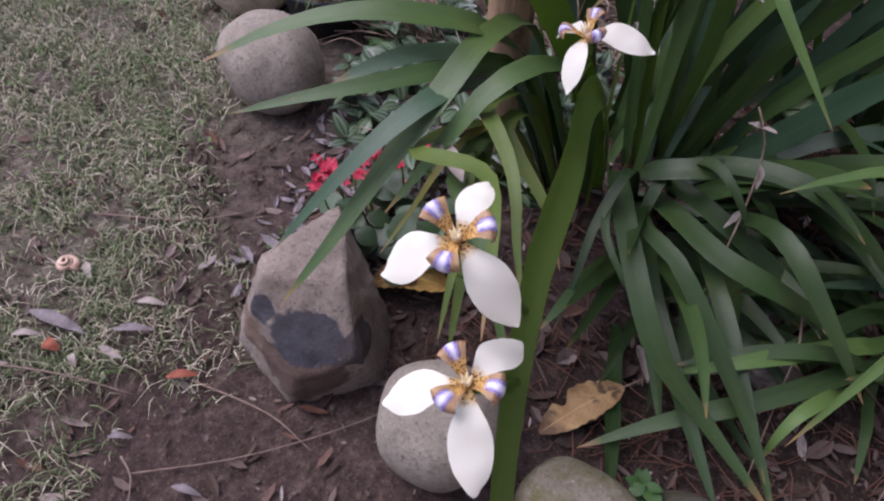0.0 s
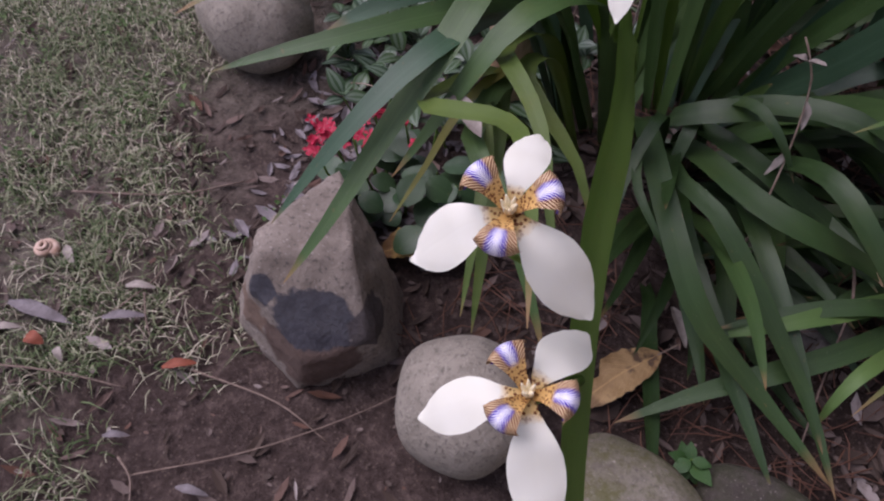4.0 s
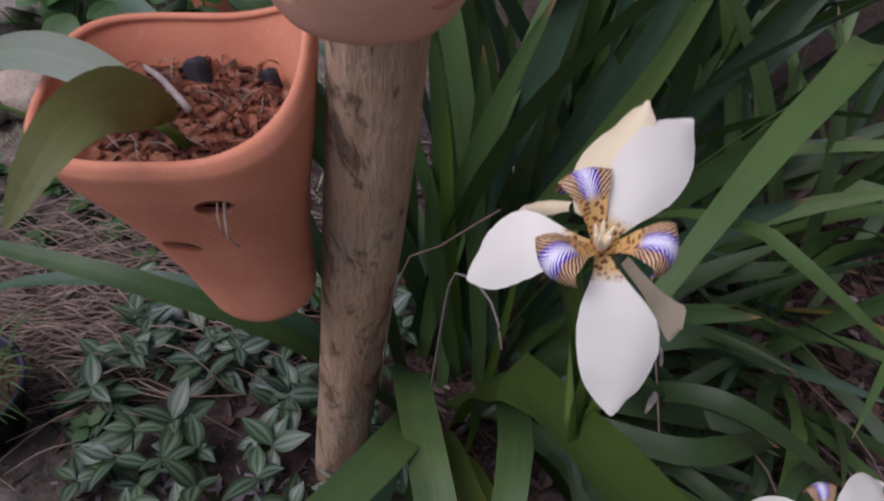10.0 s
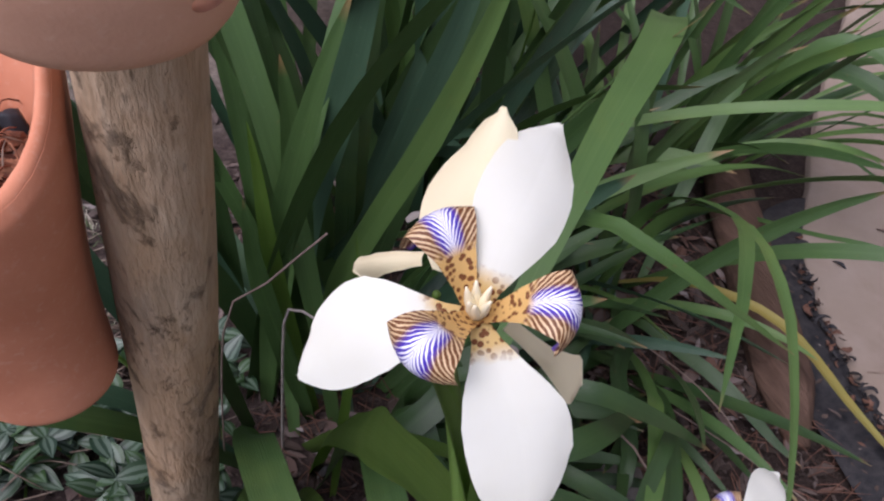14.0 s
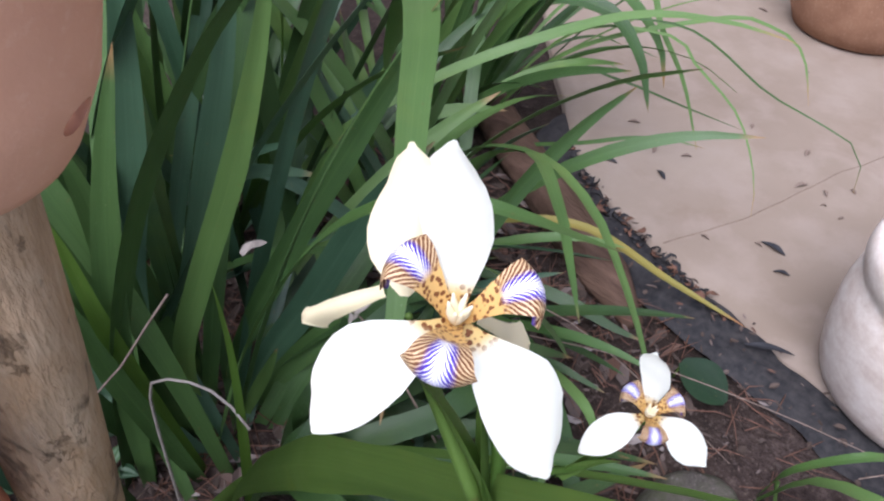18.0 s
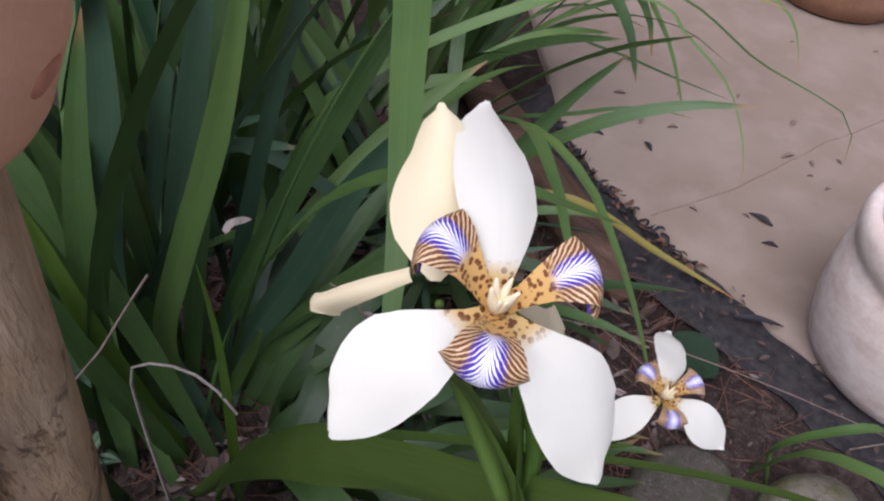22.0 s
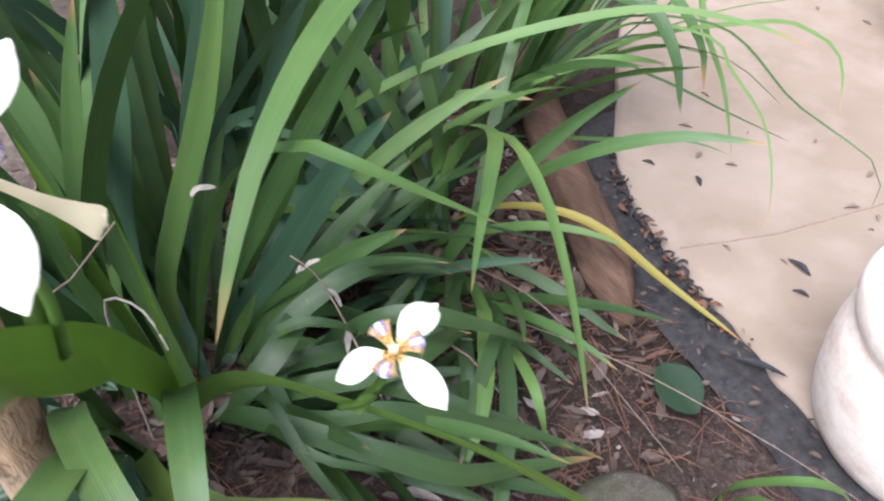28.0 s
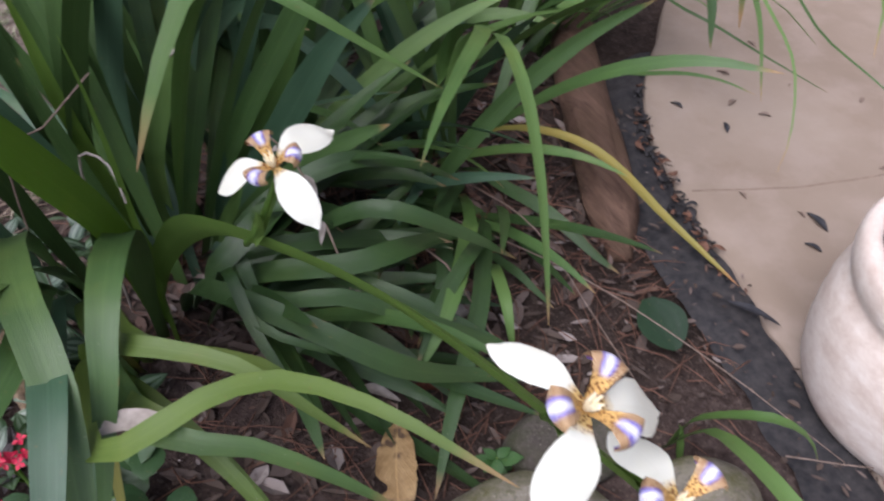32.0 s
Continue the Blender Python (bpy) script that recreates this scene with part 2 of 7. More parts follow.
def standard_material():
    """Inner petals: spotted tan claw; on the blade fine stripes fan out from a white middle, violet inside and brown towards both sides."""
    k = Nodes("striped_inner_petal")
    u, v = k.uv()
    side = k.math("ABSOLUTE", k.math("SUBTRACT", u, 0.5))
    wob = k.math("MULTIPLY", k.noise(330.0, 3.0), 1.1)
    fanned = k.math("MULTIPLY", k.math("POWER", side, 0.50), 9.5)
    phase = k.math("FRACT", k.math("ADD", k.math("SUBTRACT", k.math("MULTIPLY", v, 19.0), fanned), wob))
    wide = k.ramp(side, (0.03, 0.12), (0.10, 0.40), (0.18, 0.76), (0.32, 0.50))
    line = k.math("SUBTRACT", 1.0, k.ramp(k.math("SUBTRACT", k.math("ABSOLUTE", k.math("SUBTRACT", phase, 0.5)), k.math("MULTIPLY", wide, 0.5)), (0.0, 0.0), (0.07, 1.0)))
    out = k.ramp(k.math("ADD", side, k.math("MULTIPLY", k.math("SUBTRACT", k.noise(170.0), 0.5), 0.12)), (0.17, 0.0), (0.27, 1.0))
    under = k.mix(out, (0.84, 0.83, 0.88), (0.66, 0.48, 0.27))
    ink = k.mix(out, (0.060, 0.028, 0.36), (0.150, 0.055, 0.016))
    blade = k.mix(line, under, ink)
    dots = k.ramp(k.voro(620.0), (0.36, 1.0), (0.46, 0.0))
    claw = k.mix(dots, (0.62, 0.39, 0.13), (0.17, 0.06, 0.018))
    c = k.mix(k.ramp(v, (0.38, 0.0), (0.46, 1.0)), claw, blade)
    c = k.mix(k.ramp(v, (0.955, 0.0), (0.99, 1.0)), c, (0.12, 0.07, 0.42))
    k.base(c, 0.5, 0.35)
    return k.thin(c, 0.12).m


STANDARD = standard_material()
CREST = Nodes("cream_crest").base((0.80, 0.72, 0.50), 0.5).m


def soil_material():
    k = Nodes("garden_soil")
    p = k.coord()
    n1, n2, n3 = k.noise(3.0, 5.0), k.noise(38.0, 6.0, 0.7), k.noise(240.0, 4.0, 0.7)
    c = k.ramp(n2, (0.30, (0.027, 0.0180, 0.0155)), (0.52, (0.068, 0.048, 0.041)), (0.75, (0.140, 0.103, 0.089)))
    xyz = k.nt.nodes.new("ShaderNodeSeparateXYZ")
    k.nt.links.new(p, xyz.inputs[0])
    far = k.math("ADD", k.math("MULTIPLY", k.math("SUBTRACT", xyz.outputs[1], 1.15), 1.6), k.math("MULTIPLY", k.math("ADD", xyz.outputs[0], 0.35), -0.9))
    sand = k.ramp(k.math("ADD", far, k.math("MULTIPLY", k.math("SUBTRACT", n1, 0.5), 1.2)), (0.1, 0.0), (0.7, 1.0))
    c = k.mix(k.math("MULTIPLY", sand, 0.85), c, k.ramp(n2, (0.3, (0.17, 0.135, 0.105)), (0.7, (0.34, 0.285, 0.235))))
    lawn = k.math("MULTIPLY", k.ramp(k.math("ADD", k.math("MULTIPLY_ADD", xyz.outputs[0], -2.2, -0.35), k.math("MULTIPLY", k.math("SUBTRACT", n1, 0.5), 1.5)), (0.0, 0.0), (0.5, 1.0)), k.math("SUBTRACT", 1.0, sand))
    c = k.mix(k.math("MULTIPLY", lawn, 0.65), c, k.ramp(n2, (0.3, (0.090, 0.079, 0.060)), (0.7, (0.250, 0.222, 0.176))))
    # shade under the iris leaves, painted into the soil as near-black tones
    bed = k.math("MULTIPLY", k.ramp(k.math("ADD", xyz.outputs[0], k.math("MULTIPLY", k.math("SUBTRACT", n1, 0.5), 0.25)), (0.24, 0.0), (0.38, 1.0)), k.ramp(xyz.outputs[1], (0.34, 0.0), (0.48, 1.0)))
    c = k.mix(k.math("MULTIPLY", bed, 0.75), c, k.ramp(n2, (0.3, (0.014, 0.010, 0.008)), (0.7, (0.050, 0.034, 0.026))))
    crumbs = k.ramp(k.voro(150.0), (0.12, 1.0), (0.3, 0.0))
    c = k.mix(k.math("MULTIPLY", crumbs, 0.5), c, (0.16, 0.12, 0.095))
    bits = k.ramp(n3, (0.66, 0.0), (0.72, 1.0))
    c = k.mix(k.math("MULTIPLY", bits, 0.6), c, (0.22, 0.175, 0.14))
    mid = k.noise(95.0, 5.0, 0.75)
    c = k.mix(k.ramp(mid, (0.36, 0.55), (0.50, 0.0)), c, (0.022, 0.014, 0.012))
    c = k.mix(k.ramp(mid, (0.56, 0.0), (0.70, 0.55)), c, (0.155, 0.118, 0.104))
    k.base(c, 0.92, 0.15)
    k.bump(k.math("ADD", k.math("ADD", n2, mid), k.math("MULTIPLY", n3, 0.45)), 1.0, 0.007)
    return k.m


SOIL = soil_material()


def stone_material(name, lo, hi, speck=(0.08, 0.07, 0.06), moss=None, dark_at=None, scale=1.0, grain=0.55):
    k = Nodes(name)
    n1, n2 = k.noise(14.0 * scale, 5.0), k.noise(170.0, 5.0, 0.7)
    c = k.ramp(n1, (0.3, lo), (0.7, hi))
    c = k.mix(k.math("MULTIPLY", k.ramp(n2, (0.54, 0.0), (0.66, 1.0)), grain), c, speck)
    c = k.mix(k.math("MULTIPLY", k.ramp(k.noise(330.0, 3.0), (0.62, 0.0), (0.72, 1.0)), 0.5), c, (0.55, 0.50, 0.45))
    c = k.mix(k.math("MULTIPLY", k.ramp(k.noise(75.0, 4.0, 0.7), (0.52, 0.0), (0.64, 1.0)), 0.40), c, tuple(x * 0.62 for x in lo))
    if moss:
        c = k.mix(k.math("MULTIPLY", k.ramp(k.noise(22.0, 6.0, 0.75), (0.42, 0.0), (0.60, 1.0)), 0.8), c, moss)
    rough = 0.85
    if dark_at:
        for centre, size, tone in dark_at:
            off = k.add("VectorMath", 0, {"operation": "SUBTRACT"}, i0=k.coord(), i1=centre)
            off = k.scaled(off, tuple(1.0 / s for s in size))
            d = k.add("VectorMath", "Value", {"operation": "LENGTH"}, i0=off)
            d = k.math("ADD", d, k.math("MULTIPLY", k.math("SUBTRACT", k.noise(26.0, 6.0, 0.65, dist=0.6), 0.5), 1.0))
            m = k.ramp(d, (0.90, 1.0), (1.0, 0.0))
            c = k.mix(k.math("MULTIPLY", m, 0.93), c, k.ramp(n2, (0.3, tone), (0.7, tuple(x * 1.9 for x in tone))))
    k.base(c, rough, 0.3)
    k.bump(k.math("ADD", k.math("ADD", k.math("MULTIPLY", n1, 0.6), n2), k.math("MULTIPLY", k.noise(55.0, 5.0, 0.7), 0.8)), 0.75, 0.004)
    return k.m


STONE_ROUND = stone_material("river_stone", (0.195, 0.173, 0.138), (0.325, 0.292, 0.238), grain=0.7)
STONE_TAN = stone_material("tan_stone", (0.34, 0.27, 0.19), (0.50, 0.42, 0.32))
STONE_GREY = stone_material("grey_stone", (0.15, 0.135, 0.12), (0.25, 0.23, 0.205))
STONE_MOSSY = stone_material("mossy_stone", (0.14, 0.12, 0.09), (0.24, 0.22, 0.17), moss=(0.085, 0.085, 0.022))
STONE_DARK = stone_material("dark_flat_stone", (0.055, 0.046, 0.038), (0.105, 0.090, 0.074), speck=(0.03, 0.026, 0.022), moss=(0.040, 0.044, 0.020))
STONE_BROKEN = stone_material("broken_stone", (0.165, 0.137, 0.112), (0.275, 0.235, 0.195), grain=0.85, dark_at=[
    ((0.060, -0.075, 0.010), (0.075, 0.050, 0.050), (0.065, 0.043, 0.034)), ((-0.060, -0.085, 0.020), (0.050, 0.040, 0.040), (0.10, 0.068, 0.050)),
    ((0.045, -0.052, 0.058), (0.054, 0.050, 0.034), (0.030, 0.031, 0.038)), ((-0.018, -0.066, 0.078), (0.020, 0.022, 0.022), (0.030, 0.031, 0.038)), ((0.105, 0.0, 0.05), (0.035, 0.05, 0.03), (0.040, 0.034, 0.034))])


def clay_material(name, lo, hi, white=None):
    k = Nodes(name)
    n1, n2 = k.noise(11.0, 4.0), k.noise(160.0, 5.0, 0.7)
    c = k.ramp(n1, (0.3, lo), (0.72, hi))
    c = k.mix(k.math("MULTIPLY", k.ramp(n2, (0.55, 0.0), (0.7, 1.0)), 0.18), c, (0.75, 0.55, 0.42))
    scuffs = k.ramp(k.noise(34.0, 6.0, 0.8), (0.66, 0.0), (0.74, 1.0))
    c = k.mix(k.math("MULTIPLY", scuffs, 0.22), c, white or (0.82, 0.62, 0.50))
    k.base(c, 0.82, 0.25)
    k.bump(k.math("ADD", n2, k.math("MULTIPLY", k.noise(28.0), 0.8)), 0.22, 0.0015)
    return k.m


CLAY = clay_material("terracotta", (0.51, 0.190, 0.100), (0.64, 0.272, 0.156))
CLAY_PALE = clay_material("pale_terracotta", (0.52, 0.275, 0.175), (0.62, 0.355, 0.235))
CLAY_BROWN = clay_material("brown_clay", (0.20, 0.100, 0.056), (0.30, 0.165, 0.098))


def limewash_material():
    k = Nodes("whitewashed_clay")
    band = k.noise(22.0, 5.0, 0.7, vec=k.scaled(k.coord(), (0.9, 0.9, 1.5)))
    n1, n2 = k.noise(7.0, 5.0, 0.7), k.noise(150.0, 5.0, 0.7)
    c = k.ramp(band, (0.30, (0.50, 0.40, 0.335)), (0.52, (0.62, 0.535, 0.465)), (0.75, (0.73, 0.67, 0.605)))
    c = k.mix(k.math("MULTIPLY", k.ramp(n1, (0.48, 0.0), (0.64, 1.0)), 0.6), c, (0.46, 0.33, 0.26))
    c = k.mix(k.math("MULTIPLY", k.ramp(n2, (0.60, 0.0), (0.70, 1.0)), 0.35), c, (0.40, 0.31, 0.25))
    k.base(c, 0.88, 0.2)
    k.bump(k.math("ADD", band, k.math("MULTIPLY", n2, 0.5)), 0.35, 0.003)
    return k.m


CLAY_WHITE = limewash_material()


def wood_material(name, lo, hi, grain=(1.0, 1.0, 0.06)):
    k = Nodes(name)
    p = k.scaled(k.coord(), grain)
    n1 = k.noise(60.0, 6.0, 0.7, vec=p, dist=0.6)
    n2 = k.noise(210.0, 4.0, 0.6, vec=p)
    n3 = k.noise(9.0, 3.0)
    c = k.ramp(n1, (0.30, lo), (0.68, hi))
    c = k.mix(k.ramp(n2, (0.60, 0.0), (0.72, 0.7)), c, (lo[0] * 0.4, lo[1] * 0.4, lo[2] * 0.4))
    c = k.mix(k.math("MULTIPLY", k.ramp(n3, (0.42, 0.0), (0.62, 1.0)), 0.65), c, (hi[0] * 0.50, hi[1] * 0.50, hi[2] * 0.42))
    k.base(c, 0.85, 0.2)
    k.bump(k.math("ADD", n1, n2), 0.9, 0.004)
    return k.m


def post_material():
    """Old pole with rests of bark: fine grain, dark patches with ragged edges, pale scuffs, long checks."""
    k = Nodes("weathered_post_wood")
    p = k.scaled(k.coord(), (1.0, 1.0, 0.22))
    n1, n2 = k.noise(60.0, 6.0, 0.7, vec=p, dist=0.6), k.noise(230.0, 4.0, 0.6, vec=p)
    c = k.ramp(n1, (0.28, (0.27, 0.190, 0.115)), (0.52, (0.38, 0.275, 0.175)), (0.72, (0.48, 0.372, 0.255)))
    stain = k.ramp(k.noise(11.0, 6.0, 0.7, vec=k.scaled(k.coord(), (1.0, 1.0, 0.28)), dist=0.7), (0.50, 0.0), (0.62, 1.0))
    c = k.mix(k.math("MULTIPLY", stain, 0.55), c, (0.135, 0.105, 0.080))
    warm = k.ramp(k.noise(9.0, 4.0), (0.46, 0.0), (0.60, 1.0))
    c = k.mix(k.math("MULTIPLY", warm, 0.45), c, (0.37, 0.222, 0.11))
    bark = k.ramp(k.noise(24.0, 8.0, 0.75, vec=k.scaled(k.coord(), (1.0, 1.0, 0.55)), dist=0.5), (0.55, 0.0), (0.63, 1.0))
    c = k.mix(k.math("MULTIPLY", bark, 0.62), c, k.ramp(k.noise(120.0, 4.0, 0.7), (0.35, (0.045, 0.032, 0.024)), (0.7, (0.125, 0.090, 0.066))))
    flake = k.ramp(k.noise(75.0, 6.0, 0.75, vec=k.scaled(k.coord(), (1.0, 1.0, 0.45))), (0.57, 0.0), (0.63, 1.0))
    c = k.mix(k.math("MULTIPLY", flake, 0.6), c, (0.43, 0.305, 0.195))
    crack = k.ramp(k.noise(46.0, 3.0, 0.5, vec=k.scaled(k.coord(), (1.0, 1.0, 0.045)), dist=0.4), (0.30, 1.0), (0.355, 0.0))
    c = k.mix(k.math("MULTIPLY", crack, 0.85), c, (0.035, 0.024, 0.018))
    pits = k.ramp(k.noise(190.0, 3.0, 0.6, vec=k.scaled(k.coord(), (1.0, 1.0, 0.4))), (0.64, 0.0), (0.70, 1.0))
    c = k.mix(k.math("MULTIPLY", pits, 0.4), c, (0.06, 0.042, 0.03))
    k.base(c, 0.9, 0.15)
    k.bump(k.math("SUBTRACT", k.math("ADD", k.math("ADD", n1, n2), k.math("MULTIPLY", bark, 0.7)), k.math("MULTIPLY", crack, 1.5)), 0.9, 0.004)
    return k.m


POST_WOOD = post_material()
LOG_WOOD = wood_material("old_log_wood", (0.055, 0.032, 0.022), (0.135, 0.082, 0.057), grain=(1.0, 0.08, 1.0))


def litter_material():
    k = Nodes("dead_leaf")
    c = k.ramp(k.rand(), (0.0, (0.11, 0.075, 0.055)), (0.4, (0.20, 0.155, 0.125)), (0.75, (0.27, 0.225, 0.20)), (1.0, (0.23, 0.12, 0.07)))
    isl = k.add("NewGeometry", "Random Per Island")
    c = k.mix(0.9, c, k.ramp(isl, (0.0, (0.030, 0.020, 0.015)), (0.40, (0.060, 0.042, 0.033)), (0.72, (0.110, 0.084, 0.074)), (0.86, (0.095, 0.043, 0.026)), (0.95, (0.21, 0.178, 0.162)), (1.0, (0.33, 0.29, 0.27))))
    c = k.mix(k.ramp(k.noise(90.0), (0.55, 0.0), (0.75, 0.6)), c, (0.08, 0.05, 0.035))
    k.base(c, 0.8, 0.25)
    return k.m


LITTER = litter_material()


def plain(name, c, c2=None, rough=0.7, scale=60.0, bump=0.3, spec=0.3):
    k = Nodes(name)
    n = k.noise(scale, 5.0, 0.65)
    k.base(k.ramp(n, (0.32, c), (0.7, c2 or tuple(x * 1.5 for x in c))), rough, spec)
    k.bump(n, bump, 0.002)
    return k.m


def veined_leaf_material(name, lo, hi, blot):
    """A large dead leaf: pale midrib, side veins, brown blotches."""
    k = Nodes(name)
    u, v = k.uv()
    side = k.math("ABSOLUTE", k.math("SUBTRACT", u, 0.5))
    c = k.ramp(k.noise(40.0, 5.0, 0.65), (0.32, lo), (0.68, hi))
    rib = k.ramp(side, (0.0, 1.0), (0.035, 0.0))
    vein = k.math("FRACT", k.math("SUBTRACT", k.math("MULTIPLY", v, 11.0), k.math("MULTIPLY", side, 7.0)))
    vein = k.ramp(vein, (0.0, 1.0), (0.10, 0.0), (0.90, 0.0), (1.0, 1.0))
    c = k.mix(k.math("MULTIPLY", vein, 0.35), c, (hi[0] * 1.25, hi[1] * 1.25, hi[2] * 1.25))
    c = k.mix(k.ramp(k.noise(32.0, 4.0), (0.56, 0.0), (0.64, 0.9)), c, blot)
    c = k.mix(k.math("MULTIPLY", k.ramp(k.math("ADD", v, k.math("MULTIPLY", k.noise(60.0), 0.25)), (0.86, 0.0), (1.0, 1.0)), 0.75), c, blot)
    c = k.mix(k.math("MULTIPLY", rib, 0.7), c, (hi[0] * 1.35, hi[1] * 1.3, hi[2] * 1.2))
    k.base(c, 0.62, 0.3)
    k.bump(k.math("ADD", vein, k.noise(120.0)), 0.5, 0.0015)
    return k.m


LEAF_TAN = veined_leaf_material("veined_tan_leaf", (0.20, 0.122, 0.050), (0.33, 0.222, 0.098), (0.065, 0.040, 0.027))
LEAF_OCHRE = veined_leaf_material("veined_ochre_leaf", (0.20, 0.120, 0.030), (0.33, 0.225, 0.065), (0.09, 0.04, 0.02))
LAVENDER = plain("grey_violet_leaf", (0.105, 0.090, 0.090), (0.215, 0.190, 0.195), 0.7, 60.0)
RED_LEAF = plain("red_brown_leaf", (0.16, 0.045, 0.025), (0.28, 0.085, 0.045), 0.7, 60.0)
POT_GRIT = plain("potting_grit", (0.014, 0.012, 0.011), (0.055, 0.049, 0.045), 0.9, 130.0, 0.9)
POT_SOIL = plain("brown_pot_soil", (0.045, 0.028, 0.020), (0.17, 0.098, 0.066), 0.9, 90.0, 0.9)
DRY_GREY = plain("grey_dry_leaf", (0.20, 0.17, 0.145), (0.36, 0.32, 0.28), 0.75, 70.0)
TWIG = plain("twig_bark", (0.12, 0.085, 0.065), (0.24, 0.18, 0.145), 0.85, 120.0)
STRAW = plain("straw", (0.16, 0.115, 0.085), (0.36, 0.28, 0.215), 0.8, 40.0)
NEEDLE = plain("reddish_needle", (0.075, 0.036, 0.022), (0.17, 0.085, 0.055), 0.8, 40.0)
RED_PETAL = plain("red_floret", (0.27, 0.006, 0.024), (0.46, 0.012, 0.050), 0.5, 90.0)
PINK_PETAL = plain("pink_floret", (0.66, 0.08, 0.12), (0.80, 0.15, 0.20), 0.5, 90.0)
BLACK_PLASTIC = plain("black_plastic", (0.014, 0.016, 0.024), (0.035, 0.037, 0.050), 0.5, 30.0)
MAT_BLACK = plain("black_ground_sheet", (0.010, 0.010, 0.012), (0.042, 0.038, 0.037), 0.75, 60.0, 0.8)
JOINT = plain("dirty_mortar", (0.17, 0.128, 0.098), (0.25, 0.190, 0.148), 0.9, 80.0)


def bark_material():
    """Bark bedding: most chips red-brown, some near black, tan or grey."""
    k = Nodes("bark_chips")
    c = k.ramp(k.rand(), (0.0, (0.050, 0.020, 0.013)), (0.25, (0.16, 0.055, 0.030)), (0.6, (0.30, 0.110, 0.055)), (0.82, (0.36, 0.170, 0.095)), (1.0, (0.17, 0.135, 0.115)))
    n = k.noise(120.0, 5.0, 0.7)
    c = k.mix(k.ramp(n, (0.40, 0.7), (0.62, 0.0)), c, (0.045, 0.016, 0.010))
    k.base(c, 0.88, 0.2)
    k.bump(n, 0.6, 0.002)
    return k.m


BARK_CHIP = bark_material()
BLOCK_PLASTER = plain("light_block_plaster", (0.22, 0.19, 0.16), (0.34, 0.30, 0.26), 0.9, 6.0, 0.2)
CHARCOAL = plain("charcoal", (0.012, 0.012, 0.015), (0.035, 0.035, 0.04), 0.7, 60.0)


def gravel_material():
    k = Nodes("pot_gravel")
    c = k.ramp(k.add("NewGeometry", "Random Per Island"), (0.0, (0.012, 0.011, 0.010)), (0.6, (0.040, 0.035, 0.032)), (0.88, (0.10, 0.092, 0.088)), (0.96, (0.13, 0.12, 0.115)), (1.0, (0.34, 0.32, 0.31)))
    c = k.mix(k.ramp(k.noise(170.0), (0.4, 0.0), (0.7, 0.6)), c, (0.045, 0.042, 0.040))
    k.base(c, 0.85, 0.25)
    k.bump(k.noise(300.0), 0.5, 0.001)
    return k.m


GRAVEL = gravel_material()
SHELL = plain("snail_shell", (0.34, 0.20, 0.13), (0.66, 0.52, 0.42), 0.4, 90.0)
BUD = plain("yellow_bud", (0.50, 0.36, 0.03), (0.62, 0.48, 0.07), 0.5, 60.0)


def grass_material(name, stops):
    k = Nodes(name)
    c = k.ramp(k.add("NewGeometry", "Random Per Island"), *stops)
    patch = k.ramp(k.noise(7.0, 4.0, 0.65), (0.46, 0.0), (0.62, 0.45))
    c = k.mix(patch, c, k.ramp(k.add("NewGeometry", "Random Per Island"), (0.0, (0.06, 0.115, 0.035)), (1.0, (0.15, 0.21, 0.085))))
    k.base(c, 0.7, 0.2)
    return k.thin(c, 0.2).m


GRASS = grass_material("lawn_grass", [(0.0, (0.045, 0.070, 0.028)), (0.30, (0.120, 0.160, 0.070)), (0.55, (0.27, 0.29, 0.17)), (0.80, (0.55, 0.51, 0.39)), (1.0, (0.34, 0.28, 0.22))])
GRASS_WEED = grass_material("lawn_weed", [(0.0, (0.05, 0.10, 0.03)), (0.6, (0.10, 0.16, 0.055)), (1.0, (0.17, 0.23, 0.10))])
GRASS_POT = grass_material("potted_grass", [(0.0, (0.055, 0.10, 0.03)), (0.6, (0.11, 0.16, 0.06)), (1.0, (0.34, 0.29, 0.19))])


def slab_material():
    """Smooth pinkish-beige paving: soft clouds, pale scuffs, faint rusty stains, fine pores."""
    k = Nodes("pale_stone_paving")
    n1, n2, n3 = k.noise(1.7, 5.0, 0.55), k.noise(9.0, 6.0, 0.6), k.noise(190.0, 4.0)
    c = k.ramp(n1, (0.3, (0.190, 0.145, 0.108)), (0.5, (0.228, 0.178, 0.136)), (0.72, (0.276, 0.223, 0.176)))
    c = k.mix(k.math("MULTIPLY", k.ramp(n2, (0.46, 0.0), (0.66, 1.0)), 0.35), c, (0.32, 0.262, 0.220))
    c = k.mix(k.math("MULTIPLY", k.ramp(k.noise(4.0, 6.0, 0.7, dist=0.8), (0.56, 0.0), (0.70, 1.0)), 0.40), c, (0.188, 0.132, 0.094))
    c = k.mix(k.math("MULTIPLY", k.ramp(n3, (0.62, 0.0), (0.72, 1.0)), 0.18), c, (0.20, 0.145, 0.11))
    k.base(c, 0.8, 0.3)
    k.bump(k.math("ADD", n2, k.math("MULTIPLY", n3, 0.3)), 0.15, 0.003)
    return k.m


SLAB = slab_material()


